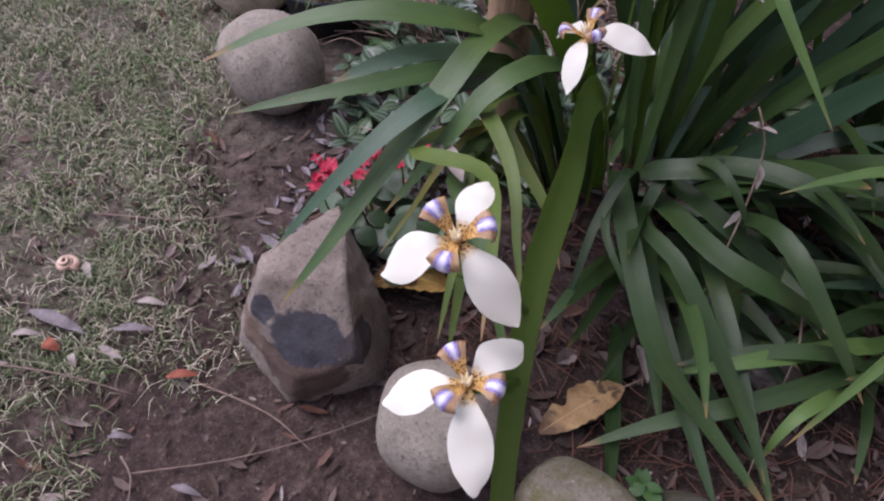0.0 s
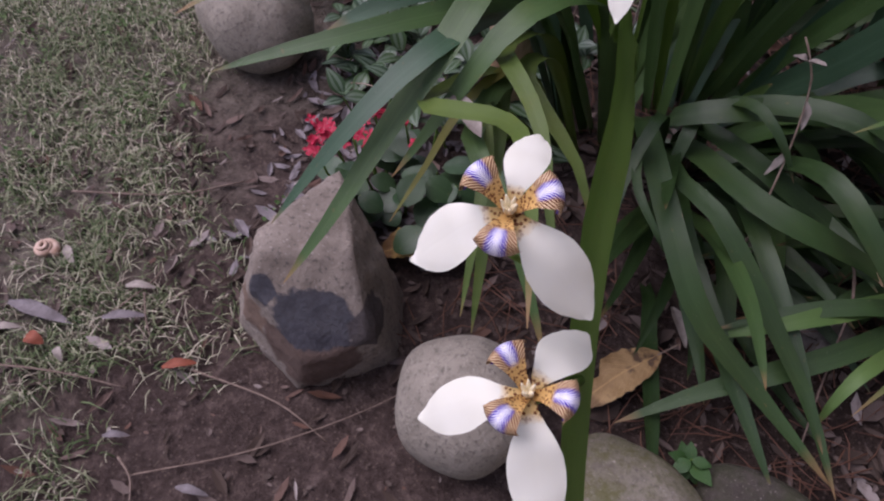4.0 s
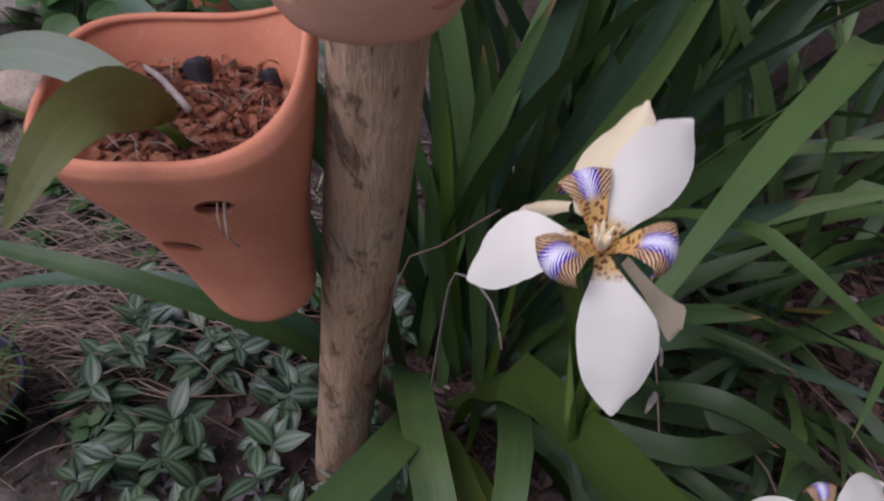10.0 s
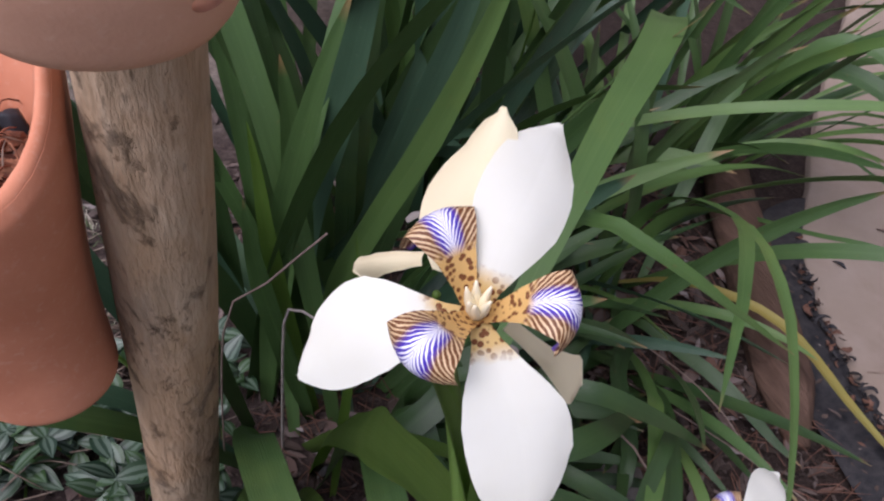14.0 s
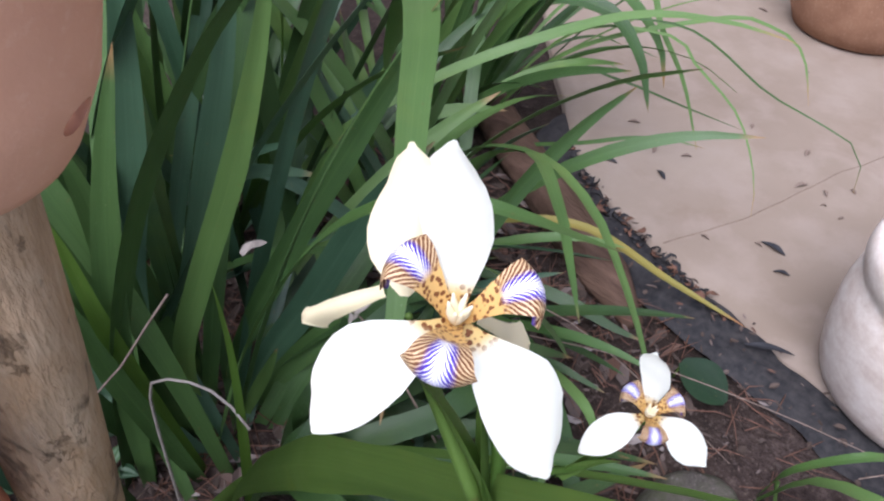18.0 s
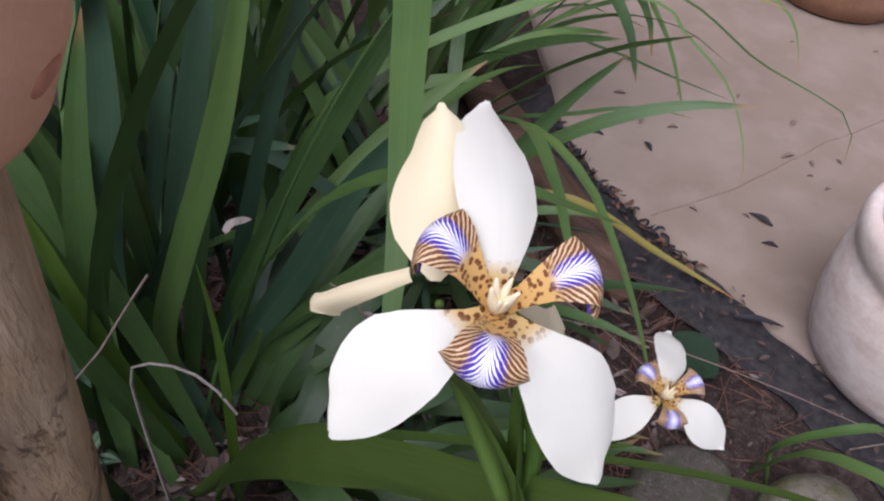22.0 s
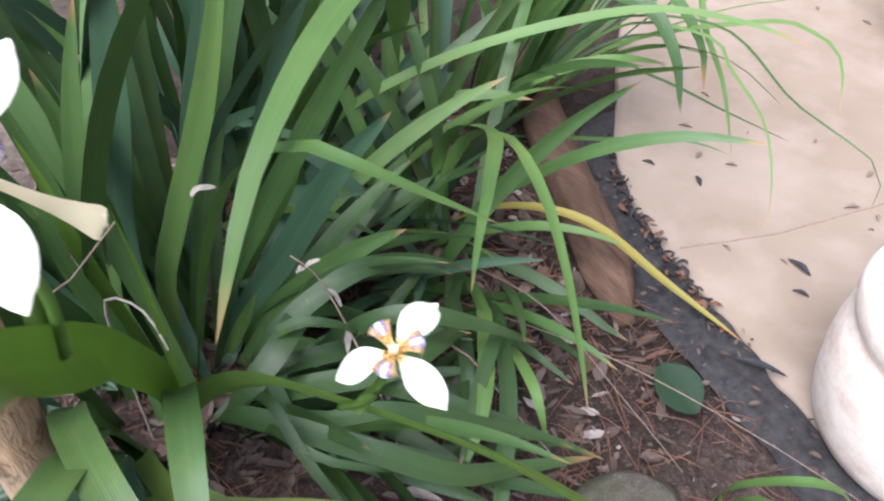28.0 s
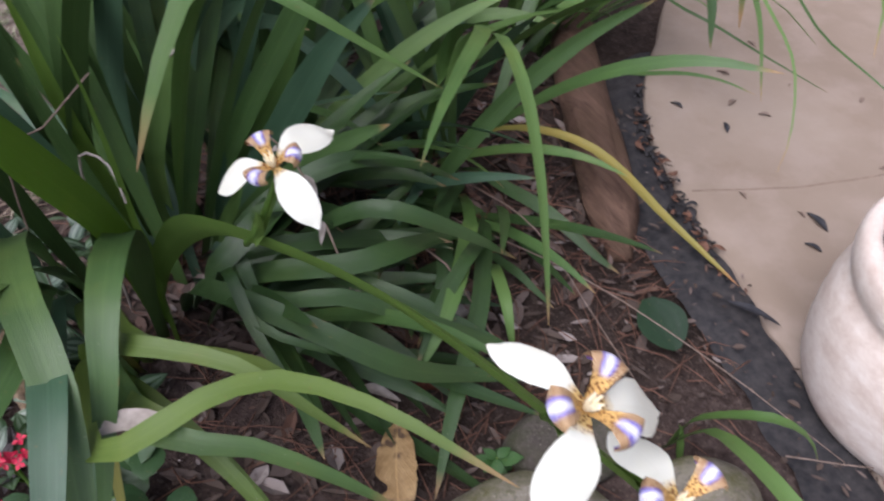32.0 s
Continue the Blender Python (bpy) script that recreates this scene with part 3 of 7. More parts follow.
def silver_leaf_material():
    """Ground-cover leaf: green with two silver bands along its length."""
    k = Nodes("silver_striped_leaf")
    u, v = k.uv()
    side = k.math("ABSOLUTE", k.math("SUBTRACT", u, 0.5))
    band = k.ramp(k.math("ADD", side, k.math("MULTIPLY", k.noise(120.0), 0.06)), (0.10, 0.0), (0.14, 1.0), (0.30, 1.0), (0.36, 0.0))
    g = k.mix(k.rand(), (0.014, 0.036, 0.017), (0.042, 0.086, 0.026))
    c = k.mix(k.math("MULTIPLY", band, 0.62), g, (0.145, 0.195, 0.140))
    k.base(c, 0.4, 0.45)
    return k.thin(c, 0.1).m


SILVER_LEAF = silver_leaf_material()


# ---------------------------------------------------------------- builders
ORIGIN = {}


def mesh_from(name, verts, faces, uvs=None, smooth=True):
    me = bpy.data.meshes.new(name)
    me.from_pydata([tuple(v) for v in verts], [], faces)
    if uvs is not None:
        layer = me.uv_layers.new(name="UVMap")
        idx = np.empty(len(me.loops), dtype=np.int32)
        me.loops.foreach_get("vertex_index", idx)
        layer.data.foreach_set("uv", np.asarray(uvs, dtype=np.float32)[idx].ravel())
    if smooth:
        me.polygons.foreach_set("use_smooth", np.ones(len(me.polygons), dtype=bool))
    me.update()
    return me


def from_bm(name, bm, smooth=True):
    me = bpy.data.meshes.new(name)
    bm.to_mesh(me)
    bm.free()
    if smooth:
        me.polygons.foreach_set("use_smooth", np.ones(len(me.polygons), dtype=bool))
    return me


def thing(name, loc, label, category, group="", kind=""):
    ob = new(name)
    ob.empty_display_size = 0.02
    ob.location = loc
    ORIGIN[ob] = Vector(loc)
    return tagged(ob, label, category, group, kind)


def part(name, me, material, parent, label="", kind=""):
    """Links a mesh, given in world places, as one part under a thing or a part."""
    o = ORIGIN[parent]
    me.transform(Matrix.Translation(-o))
    me.materials.append(material)
    ob = new(name, me)
    ob.parent = parent
    ORIGIN[ob] = o
    return tagged(ob, label, kind=kind)


def solo(name, me, material, loc, label, category, group="", kind=""):
    """Links a mesh, given round its own origin, as a thing of one piece."""
    me.materials.append(material)
    ob = new(name, me)
    ob.location = loc
    ORIGIN[ob] = Vector(loc)
    return tagged(ob, label, category, group, kind)


def piece(name, me, parent, m):
    """One more part that shares a mesh, at the pose m given from the parent's origin."""
    ob = new(name, me)
    ob.parent = parent
    ob.matrix_basis = m
    ORIGIN[ob] = ORIGIN[parent]
    return ob


def spline(points, n):
    """n + 1 evenly spaced places on a smooth line through the points."""
    P = [Vector(p) for p in points]
    P = [2 * P[0] - P[1], *P, 2 * P[-1] - P[-2]]
    fine = []
    for a, b, c, d in zip(P, P[1:], P[2:], P[3:]):
        for i in range(12):
            t = i / 12
            fine.append(0.5 * ((2 * b) + (c - a) * t + (2 * a - 5 * b + 4 * c - d) * t * t + (3 * b - a - 3 * c + d) * t ** 3))
    fine.append(P[-2])
    acc = [0.0]
    for a, b in zip(fine, fine[1:]):
        acc.append(acc[-1] + (b - a).length)
    out, j = [], 0
    for i in range(n + 1):
        s = acc[-1] * i / n
        while j < len(acc) - 2 and acc[j + 1] < s:
            j += 1
        k = (s - acc[j]) / max(acc[j + 1] - acc[j], 1e-9)
        out.append(fine[j].lerp(fine[j + 1], min(max(k, 0), 1)))
    return out


def shell(name, nu, nv, grid, thick):
    """A thin closed skin over a grid of places grid[j][i]; its edges are drawn together."""
    verts, uvs, top, low = [], [], {}, {}
    for j in range(nv + 1):
        for i in range(nu + 1):
            top[i, j] = len(verts)
            verts.append(grid[j][i])
            uvs.append((i / nu, j / nv))
    for j in range(nv + 1):
        for i in range(nu + 1):
            if 0 < i < nu and 0 < j < nv:
                n = (grid[j][i + 1] - grid[j][i - 1]).cross(grid[j + 1][i] - grid[j - 1][i])
                n = n.normalized() if n.length > 1e-12 else Vector((0, 0, 1))
                low[i, j] = len(verts)
                verts.append(grid[j][i] - n * thick)
                uvs.append((i / nu, j / nv))
            else:
                low[i, j] = top[i, j]
    faces = []
    for j in range(nv):
        for i in range(nu):
            faces.append((top[i, j], top[i + 1, j], top[i + 1, j + 1], top[i, j + 1]))
            faces.append((low[i, j], low[i, j + 1], low[i + 1, j + 1], low[i + 1, j]))
    me = mesh_from(name, verts, faces, uvs)
    me.set_sharp_from_angle(angle=radians(70))
    return me


def blade_mesh(points, width, face=(0, 0, 1), turn=0.0, nv=18, fold=0.16, point=0.35, base=0.55, thick=0.0009, wave=0.0):
    """A strap leaf along the points: flat side towards face, turned by turn degrees to its tip, tapering over its last part."""
    P = spline(points, nv)
    grid = []
    for j, p in enumerate(P):
        v = j / nv
        T = (P[min(j + 1, nv)] - P[max(j - 1, 0)]).normalized()
        N = Vector(face) - Vector(face).dot(T) * T
        N = N.normalized() if N.length > 1e-3 else T.orthogonal().normalized()
        N = Matrix.Rotation(radians(turn * v), 3, T) @ N
        S = T.cross(N)
        w = width * (base + (1 - base) * min(v / 0.35, 1.0)) * min(1.0, max(0.0, (1 - v) / point)) ** 0.6
        w = max(w, 0.0006)
        grid.append([p + S * (u - 0.5) * w + N * (abs(2 * u - 1) * fold * w * 0.5 + wave * w * math.sin(9 * v + 5 * u)) for u in (0, 0.25, 0.5, 0.75, 1)])
    return shell("leaf", 4, nv, grid, thick)


def tube_mesh(points, radii, n=10, sides=8, name="stem", rough=0.0, seed=0):
    P = spline(points, n)
    rnd = random.Random(seed)
    verts, faces, uvs = [], [], []
    ref = Vector((0.31, 0.84, 0.44))
    for j, p in enumerate(P):
        T = (P[min(j + 1, n)] - P[max(j - 1, 0)]).normalized()
        A = T.cross(ref).normalized()
        B = T.cross(A)
        k = j / n * (len(radii) - 1)
        i0 = min(int(k), len(radii) - 2) if len(radii) > 1 else 0
        r = radii[i0] + (radii[i0 + 1] - radii[i0]) * (k - i0) if len(radii) > 1 else radii[0]
        for i in range(sides):
            a = 2 * math.pi * i / sides
            rr = r * (1 + rough * (rnd.random() - 0.5))
            verts.append(p + A * math.cos(a) * rr + B * math.sin(a) * rr)
            uvs.append((i / sides, j / n))
    for j in range(n):
        for i in range(sides):
            a, b = j * sides + i, j * sides + (i + 1) % sides
            faces.append((a, b, b + sides, a + sides))
    faces.append(tuple(range(sides))[::-1])
    faces.append(tuple(n * sides + i for i in range(sides)))
    return mesh_from(name, verts, faces, uvs)


def lathe_mesh(profile, sides=48, name="pot"):
    """A closed turned shape from (radius, height) pairs; the first and last pairs are drawn together on the axis."""
    verts, faces = [], []
    for r, z in profile:
        for i in range(sides):
            a = 2 * math.pi * i / sides
            verts.append(Vector((r * math.cos(a), r * math.sin(a), z)))
    n = len(profile)
    for j in range(n - 1):
        for i in range(sides):
            a, b = j * sides + i, j * sides + (i + 1) % sides
            faces.append((a, b, b + sides, a + sides))
    faces.append(tuple(range(sides))[::-1])
    faces.append(tuple((n - 1) * sides + i for i in range(sides)))
    return mesh_from(name, verts, faces)


def ring_mesh(loop, sides=64, name="rim"):
    """A closed turned ring from a closed outline of (radius, height) pairs."""
    verts, faces, n = [], [], len(loop)
    for r, z in loop:
        for i in range(sides):
            a = 2 * math.pi * i / sides
            verts.append(Vector((r * math.cos(a), r * math.sin(a), z)))
    for j in range(n):
        for i in range(sides):
            a, b = j * sides + i, j * sides + (i + 1) % sides
            k = ((j + 1) % n - j) * sides
            faces.append((a, b, b + k, a + k))
    return mesh_from(name, verts, faces)


def with_holes(me, holes):
    """The mesh with round holes cut through it: (place, direction, half width, half height)."""
    ob = new("blank", me)
    cutters = []
    for place, way, rx, rz in holes:
        bm = bmesh.new()
        bmesh.ops.create_cone(bm, cap_ends=True, segments=20, radius1=1, radius2=1, depth=2)
        cme = from_bm("cutter", bm, False)
        c = new("cutter", cme)
        q = Vector(way).to_track_quat("Z", "Y").to_matrix().to_4x4()
        c.matrix_world = Matrix.Translation(place) @ q @ Matrix.Diagonal((rx, rz, 0.045, 1))
        cutters.append(c)
        mod = ob.modifiers.new("hole", "BOOLEAN")
        mod.operation, mod.object, mod.solver = "DIFFERENCE", c, "EXACT"
    bpy.context.view_layer.update()
    done = bpy.data.meshes.new_from_object(ob.evaluated_get(bpy.context.evaluated_depsgraph_get()))
    for o in (ob, *cutters):
        bpy.data.objects.remove(o)
    done.polygons.foreach_set("use_smooth", np.ones(len(done.polygons), dtype=bool))
    done.set_sharp_from_angle(angle=radians(40))
    return done


def rock_mesh(radii, seed, planes=(), bumps=0.10, fine=0.012, level=4, freq=7.0, turn=0.0):
    bm = bmesh.new()
    bmesh.ops.create_icosphere(bm, subdivisions=level, radius=1.0)
    off = Vector((seed * 3.17, seed * 1.31, seed * 2.03))
    cut = [(Vector(n).normalized(), d) for n, d in planes]
    spin = Matrix.Rotation(radians(turn), 3, "Z")
    for v in bm.verts:
        d = v.co.normalized()
        p = d * (1 + bumps * noise.noise(d * 1.3 + off))
        p = spin @ Vector((p.x * radii[0], p.y * radii[1], p.z * radii[2]))
        for n, dist in cut:
            over = p.dot(n) - dist
            if over > 0:
                p -= n * over * 0.94
        p += d * fine * (noise.noise(p * freq * 6 + off) + 0.5 * noise.noise(p * freq * 18 + off)) * max(radii)
        v.co = p
    return from_bm("stone", bm)


def grow(name, points, radii, n=10, sides=8, seed=0):
    return tube_mesh(points, radii, n, sides, name, 0.0, seed)


# ---------------------------------------------------------------- ground
PAVING_EDGE = [(0.79, -6.0), (0.81, -2.0), (0.83, -0.6), (0.845, -0.2), (0.855, 0.03), (0.895, 0.20), (0.925, 0.37), (0.97, 0.52), (0.992, 0.63), (1.03, 0.75), (1.075, 0.87), (1.165, 1.01), (1.36, 1.20), (1.75, 1.55), (2.3, 2.0), (3.6, 3.2), (7.0, 6.5)]


def ground_height(x, y):
    p = Vector((x, y, 0.0))
    h = 0.010 * noise.noise(p * 3.1) + 0.005 * noise.noise(p * 11.0) + 0.0025 * noise.noise(p * 34.0)
    edge = np.interp(y, [b for a, b in PAVING_EDGE], [a for a, b in PAVING_EDGE])
    k = min(max((x - edge + 0.10) / 0.12, 0.0), 1.0)
    return h * (1 - k) - 0.012 * k - 0.004


def build_ground():
    xs = np.unique(np.concatenate([np.linspace(-60, -2.4, 8), np.linspace(-2.2, -0.9, 40), np.linspace(-0.88, 1.2, 190), np.linspace(1.25, 3.0, 30), np.linspace(4, 60, 8)]))
    ys = np.unique(np.concatenate([np.linspace(-60, -1.4, 8), np.linspace(-1.2, -0.15, 24), np.linspace(-0.13, 1.35, 140), np.linspace(1.38, 3.4, 60), np.linspace(4, 60, 8)]))
    verts = [(x, y, ground_height(x, y)) for y in ys for x in xs]
    w = len(xs)
    faces = [(j * w + i, j * w + i + 1, (j + 1) * w + i + 1, (j + 1) * w + i) for j in range(len(ys) - 1) for i in range(w - 1)]
    return solo("ground", mesh_from("ground", verts, faces), SOIL, (0, 0, 0), "dark crumbly garden soil with thin worn lawn and sand, leaf shade painted into the bed", "ground", kind="structure")


build_ground()


def build_paving():
    edge = spline([(a, b, 0) for a, b in PAVING_EDGE], 620)
    verts, faces = [], []
    n = len(edge)
    for j, p in enumerate(edge):
        q = p + Vector((0.012 * noise.noise(Vector((p.y * 9, 3, 1))) + 0.004 * noise.noise(Vector((p.y * 40, 5, 2))), 0, 0))
        rows = [(q.x - 0.002, -0.04), (q.x, 0.004), (q.x + 0.006, 0.012), (q.x + 0.06, 0.014), (q.x + 0.5, 0.014), (q.x + 8.0, 0.014)]
        verts += [(x, q.y, z) for x, z in rows]
    for j in range(n - 1):
        for i in range(5):
            a = j * 6 + i
            faces.append((a, a + 1, a + 7, a + 6))
    slab = solo("paving", mesh_from("paving", verts, faces), SLAB, (0, 0, 0), "smooth pinkish-beige paving with worn stains and a joint", "paving", kind="structure")
    way = spline([(1.045, 0.727, 0), (1.12, 0.700, 0), (1.25, 0.648, 0), (1.52, 0.583, 0), (1.66, 0.537, 0), (2.4, 0.32, 0), (4.0, -0.14, 0)], 160)
    grid = []
    for j, p in enumerate(way):
        w = 0.0016 * (1 + 0.7 * noise.noise(Vector((p.x * 30, 1, 6))))
        y = p.y + 0.004 * noise.noise(Vector((p.x * 12, 4, 2)))
        grid.append([Vector((p.x, y - w, 0.0142)), Vector((p.x, y, 0.0158)), Vector((p.x, y + w, 0.0142))])
    part("joint", shell("joint", 2, 160, grid, 0.0005), JOINT, slab, "thin dark mortar joint")
    return slab


build_paving()


def build_sheet():
    """Black ground sheet along the paving, its far edge frayed into curls."""
    left = spline([(0.70, -0.35, 0), (0.736, 0.078, 0), (0.803, 0.258, 0), (0.851, 0.459, 0), (0.885, 0.66, 0), (0.955, 0.83, 0), (1.07, 1.02, 0), (1.16, 1.12, 0)], 90)
    root = thing("ground_sheet", (0.85, 0.4, 0), "black plastic ground sheet with frayed edge beside the paving", "ground sheet")
    right = [(float(np.interp(p.y, [b for a, b in PAVING_EDGE], [a for a, b in PAVING_EDGE])) - 0.006, p.y) for p in left]
    grid = []
    for p, (rx, ry) in zip(left, right):
        row = []
        for i in range(7):
            u = i / 6
            x = p.x + (rx - p.x) * u + 0.010 * noise.noise(Vector((p.y * 17, u * 2, 4)))
            row.append(Vector((x, p.y, 0.005 + 0.010 * u + 0.004 * math.sin(math.pi * u) + 0.008 * noise.noise(Vector((x * 22, p.y * 22, 1))))))
        grid.append(row)
    part("sheet", shell("sheet", 6, 90, grid, 0.003), MAT_BLACK, root)
    rnd = random.Random(5)
    for k in range(95):
        y = rnd.choice((0.60, 0.66, 0.71, 0.76, 0.80, 0.86, 0.93, 1.0)) + rnd.gauss(0, 0.025)
        x = float(np.interp(y, [b for a, b in PAVING_EDGE], [a for a, b in PAVING_EDGE]))
        s = rnd.uniform(0.35, 1.25)
        a, spin = rnd.uniform(-2.6, 2.6), rnd.choice((-1, 1)) * rnd.uniform(0.5, 1.3)
        p = Vector((x - 0.022 + rnd.uniform(-0.012, 0.012), y, 0.018))
        pts = []
        for i in range(6):
            pts.append(p.copy())
            p = p + Vector((math.cos(a), math.sin(a), rnd.uniform(-0.1, 0.75))) * 0.0062 * s
            a += spin * rnd.uniform(0.4, 1.2)
        part("frayed_curl", blade_mesh(pts, rnd.uniform(0.003, 0.007) * (0.6 + s), face=(rnd.uniform(-1, 1), rnd.uniform(-1, 1), 0.6), nv=7, fold=0.4, point=0.35, thick=0.0012, turn=rnd.uniform(-120, 120)), MAT_BLACK if k % 3 else NEEDLE, root)


build_sheet()


def build_light_blocks():
    """Unseen plain walls, added to hold back sky light: one beyond the paving, one behind the bed."""
    for name, size, place, label in (("wall_east", (0.22, 16.0, 3.4), (3.1, 1.0, 1.68), "unseen plain wall added beyond the paving to block sky light"), ("wall_north", (10.0, 0.2, 2.4), (-1.9, 4.4, 1.18), "unseen plain wall added behind the bed to block sky light")):
        bm = bmesh.new()
        bmesh.ops.create_cube(bm, size=1.0)
        bmesh.ops.scale(bm, vec=size, verts=bm.verts)
        bmesh.ops.bevel(bm, geom=bm.edges[:], offset=0.012, segments=2, affect="EDGES")
        solo(name, from_bm(name, bm, False), BLOCK_PLASTER, place, label, "wall", kind="structure")


build_light_blocks()


# ---------------------------------------------------------------- flowers
PETAL_SHAPE = (0.18, 0.27, 0.50, 0.76, 0.95, 1.0, 0.96, 0.81, 0.56, 0.29, 0.16)


def petal_mesh(c, tip, n, width, lift=0.010, cup=0.10, curl=0.0, seed=0, roll=0.0, shape=PETAL_SHAPE, sway=0.0):
    """An outer petal from the centre c to its tip: narrow claw, broad blade, small point."""
    c, tip, n = Vector(c), Vector(tip), Vector(n).normalized()
    d = tip - c
    L = d.length
    mid = c + d * 0.42 + n * lift
    P = spline([c + n * 0.001, c + d * 0.14 + n * lift * 0.55, mid, c + d * 0.75 + n * lift * 0.62, tip], 18)
    off = Vector((seed * 1.7, seed * 2.3, 0.5))
    grid = []
    for j, p in enumerate(P):
        v = j / 18
        T = (P[min(j + 1, 18)] - P[max(j - 1, 0)]).normalized()
        S = T.cross(n).normalized()
        N = S.cross(T)
        turned = radians(roll) * min(1.0, v / 0.35)
        S, N = S * math.cos(turned) + N * math.sin(turned), N * math.cos(turned) - S * math.sin(turned)
        p = p + S * sway * math.sin(math.pi * v)
        w = width * float(np.interp(v, [0, 0.12, 0.22, 0.32, 0.44, 0.56, 0.68, 0.80, 0.89, 0.96, 1.0], shape))
        w = max(w, 0.0011)
        row = []
        for i in range(9):
            u = i / 8
            s = 2 * u - 1
            q = p + S * s * 0.5 * w - N * (cup * w * (s * s) * (0.4 + 0.6 * v))
            q += N * 0.0014 * noise.noise(q * 60 + off) + N * curl * w * s * v
            q += (N * 0.0007 + T * 0.0009) * noise.noise(q * 260 + off) * s * s * v
            row.append(q)
        grid.append(row)
    for w, on in ((0.0023, 0.0005), (0.0013, 0.0013)):
        grid.append([tip + T * on + N * 0.0003 * (k % 2) + S * w * (k / 8 - 0.5) for k in range(9)])
    return shell("petal", 8, 20, grid, 0.00045)


def standard_mesh(c, d, n, size=1.0):
    """A small inner petal: upright claw, blade rolled outwards and down."""
    c, d, n = Vector(c), Vector(d).normalized(), Vector(n).normalized()
    way = [(0.001, 0.001), (0.005, 0.005), (0.0095, 0.0105), (0.0135, 0.0155), (0.0180, 0.0172), (0.0212, 0.0140), (0.0215, 0.0095), (0.0190, 0.0070)]
    P = spline([c + d * a * size + n * b * size for a, b in way], 20)
    S = d.cross(n).normalized()
    grid = []
    for j, p in enumerate(P):
        v = j / 20
        T = (P[min(j + 1, 20)] - P[max(j - 1, 0)]).normalized()
        N = S.cross(T)
        w = size * float(np.interp(v, [0, 0.2, 0.40, 0.55, 0.78, 0.92, 1.0], [0.0044, 0.0058, 0.0095, 0.0148, 0.0192, 0.0196, 0.0150]))
        row = []
        for i in range(9):
            s = 2 * i / 8 - 1
            row.append(p + S * s * 0.5 * w + N * w * float(np.interp(v, [0, 0.35, 0.55, 0.8, 1.0], [0.16, 0.14, -0.06, -0.20, -0.24])) * s * s)
        grid.append(row)
    return shell("inner_petal", 8, 20, grid, 0.0004)


def flower(plant, c, tips, eye, width=0.0285, widths=None, size=1.0, turn=0.0, curls=(0.0, 0.0, 0.0), rolls=(0.0, 0.0, 0.0), axis=None, sways=(0.0, 0.0, 0.0)):
    """One open iris flower at c with its three outer petals reaching the tips, facing eye."""
    c = Vector(c)
    t = [Vector(p) for p in tips]
    n = (t[1] - t[0]).cross(t[2] - t[0]).normalized()
    if n.dot(Vector(eye) - c) < 0:
        n = -n
    bm = bmesh.new()
    bmesh.ops.create_uvsphere(bm, u_segments=14, v_segments=10, radius=1.0)
    rot = n.to_track_quat("Z", "Y").to_matrix().to_4x4()
    bmesh.ops.transform(bm, matrix=Matrix.Translation(c - n * 0.007) @ rot @ Matrix.Diagonal((0.0032, 0.0032, 0.0085, 1)), verts=bm.verts)
    head = part("flower", from_bm("flower", bm), STALK, plant, "open white iris flower with violet striped centre")
    for k, p in enumerate(t):
        w = widths[k] if widths else width
        part("petal", petal_mesh(c, p, n, w, curl=curls[k], seed=k + int(c.x * 900), roll=rolls[k], sway=sways[k]), PETAL, head, "broad white outer petal with tan spotted base")
    n = Vector(axis).normalized() if axis else n
    for k in range(3):
        a, b = (t[k] - c), (t[(k + 1) % 3] - c)
        if axis:
            a, b = a - n * a.dot(n), b - n * b.dot(n)
        d = a.normalized() + b.normalized()
        d -= n * d.dot(n)
        d = Matrix.Rotation(radians(turn), 3, n) @ d
        part("inner_petal", standard_mesh(c, d, n, size), STANDARD, head, "rolled inner petal striped violet, white and brown")
    for k in range(3):
        d = (t[k] - c)
        d = (d - n * d.dot(n)).normalized()
        e = d.cross(n)
        for s in (-1, 1):
            pts = [c + n * 0.001, c + n * 0.007 + d * 0.0016 + e * s * 0.0010, c + n * 0.0128 + d * 0.0026 + e * s * 0.0018]
            part("crest", grow("crest", pts, [0.0016, 0.0014, 0.0003], 6, 6), CREST, head, "small cream crest point")
    return head


def spathe(plant, foot, top, spread, width=0.011):
    """Two green sheaths that wrap the end of a flower stem and part at their points."""
    foot, top = Vector(foot), Vector(top)
    d = top - foot
    s = Vector(spread)
    for k in (-1, 1):
        pts = [foot, foot + d * 0.35 + s * k * 0.25, foot + d * 0.70 + s * k * 0.55, top + s * k]
        part("sheath", blade_mesh(pts, width, face=s * k, nv=12, fold=-0.55, point=0.75, base=0.6, thick=0.0006), STALK, plant, "pointed green sheath round the flower stem")


def stalk(plant, points, r0=0.0028, r1=0.0020):
    return part("flower_stem", grow("flower_stem", points, [r0, (r0 + r1) / 2, r1], 12, 8), STALK, plant, "slender green flower stem")


def leaf(plant, points, width, material=None, **more):
    return part("leaf", blade_mesh(points, width, **more), material or BLADE, plant)


# ---------------------------------------------------------------- the main iris clump
clump = thing("iris_plant", (0.15, 0.86, 0.0), "large clump of strap-leaved walking iris with white flowers beside the post", "iris", "iris plants")

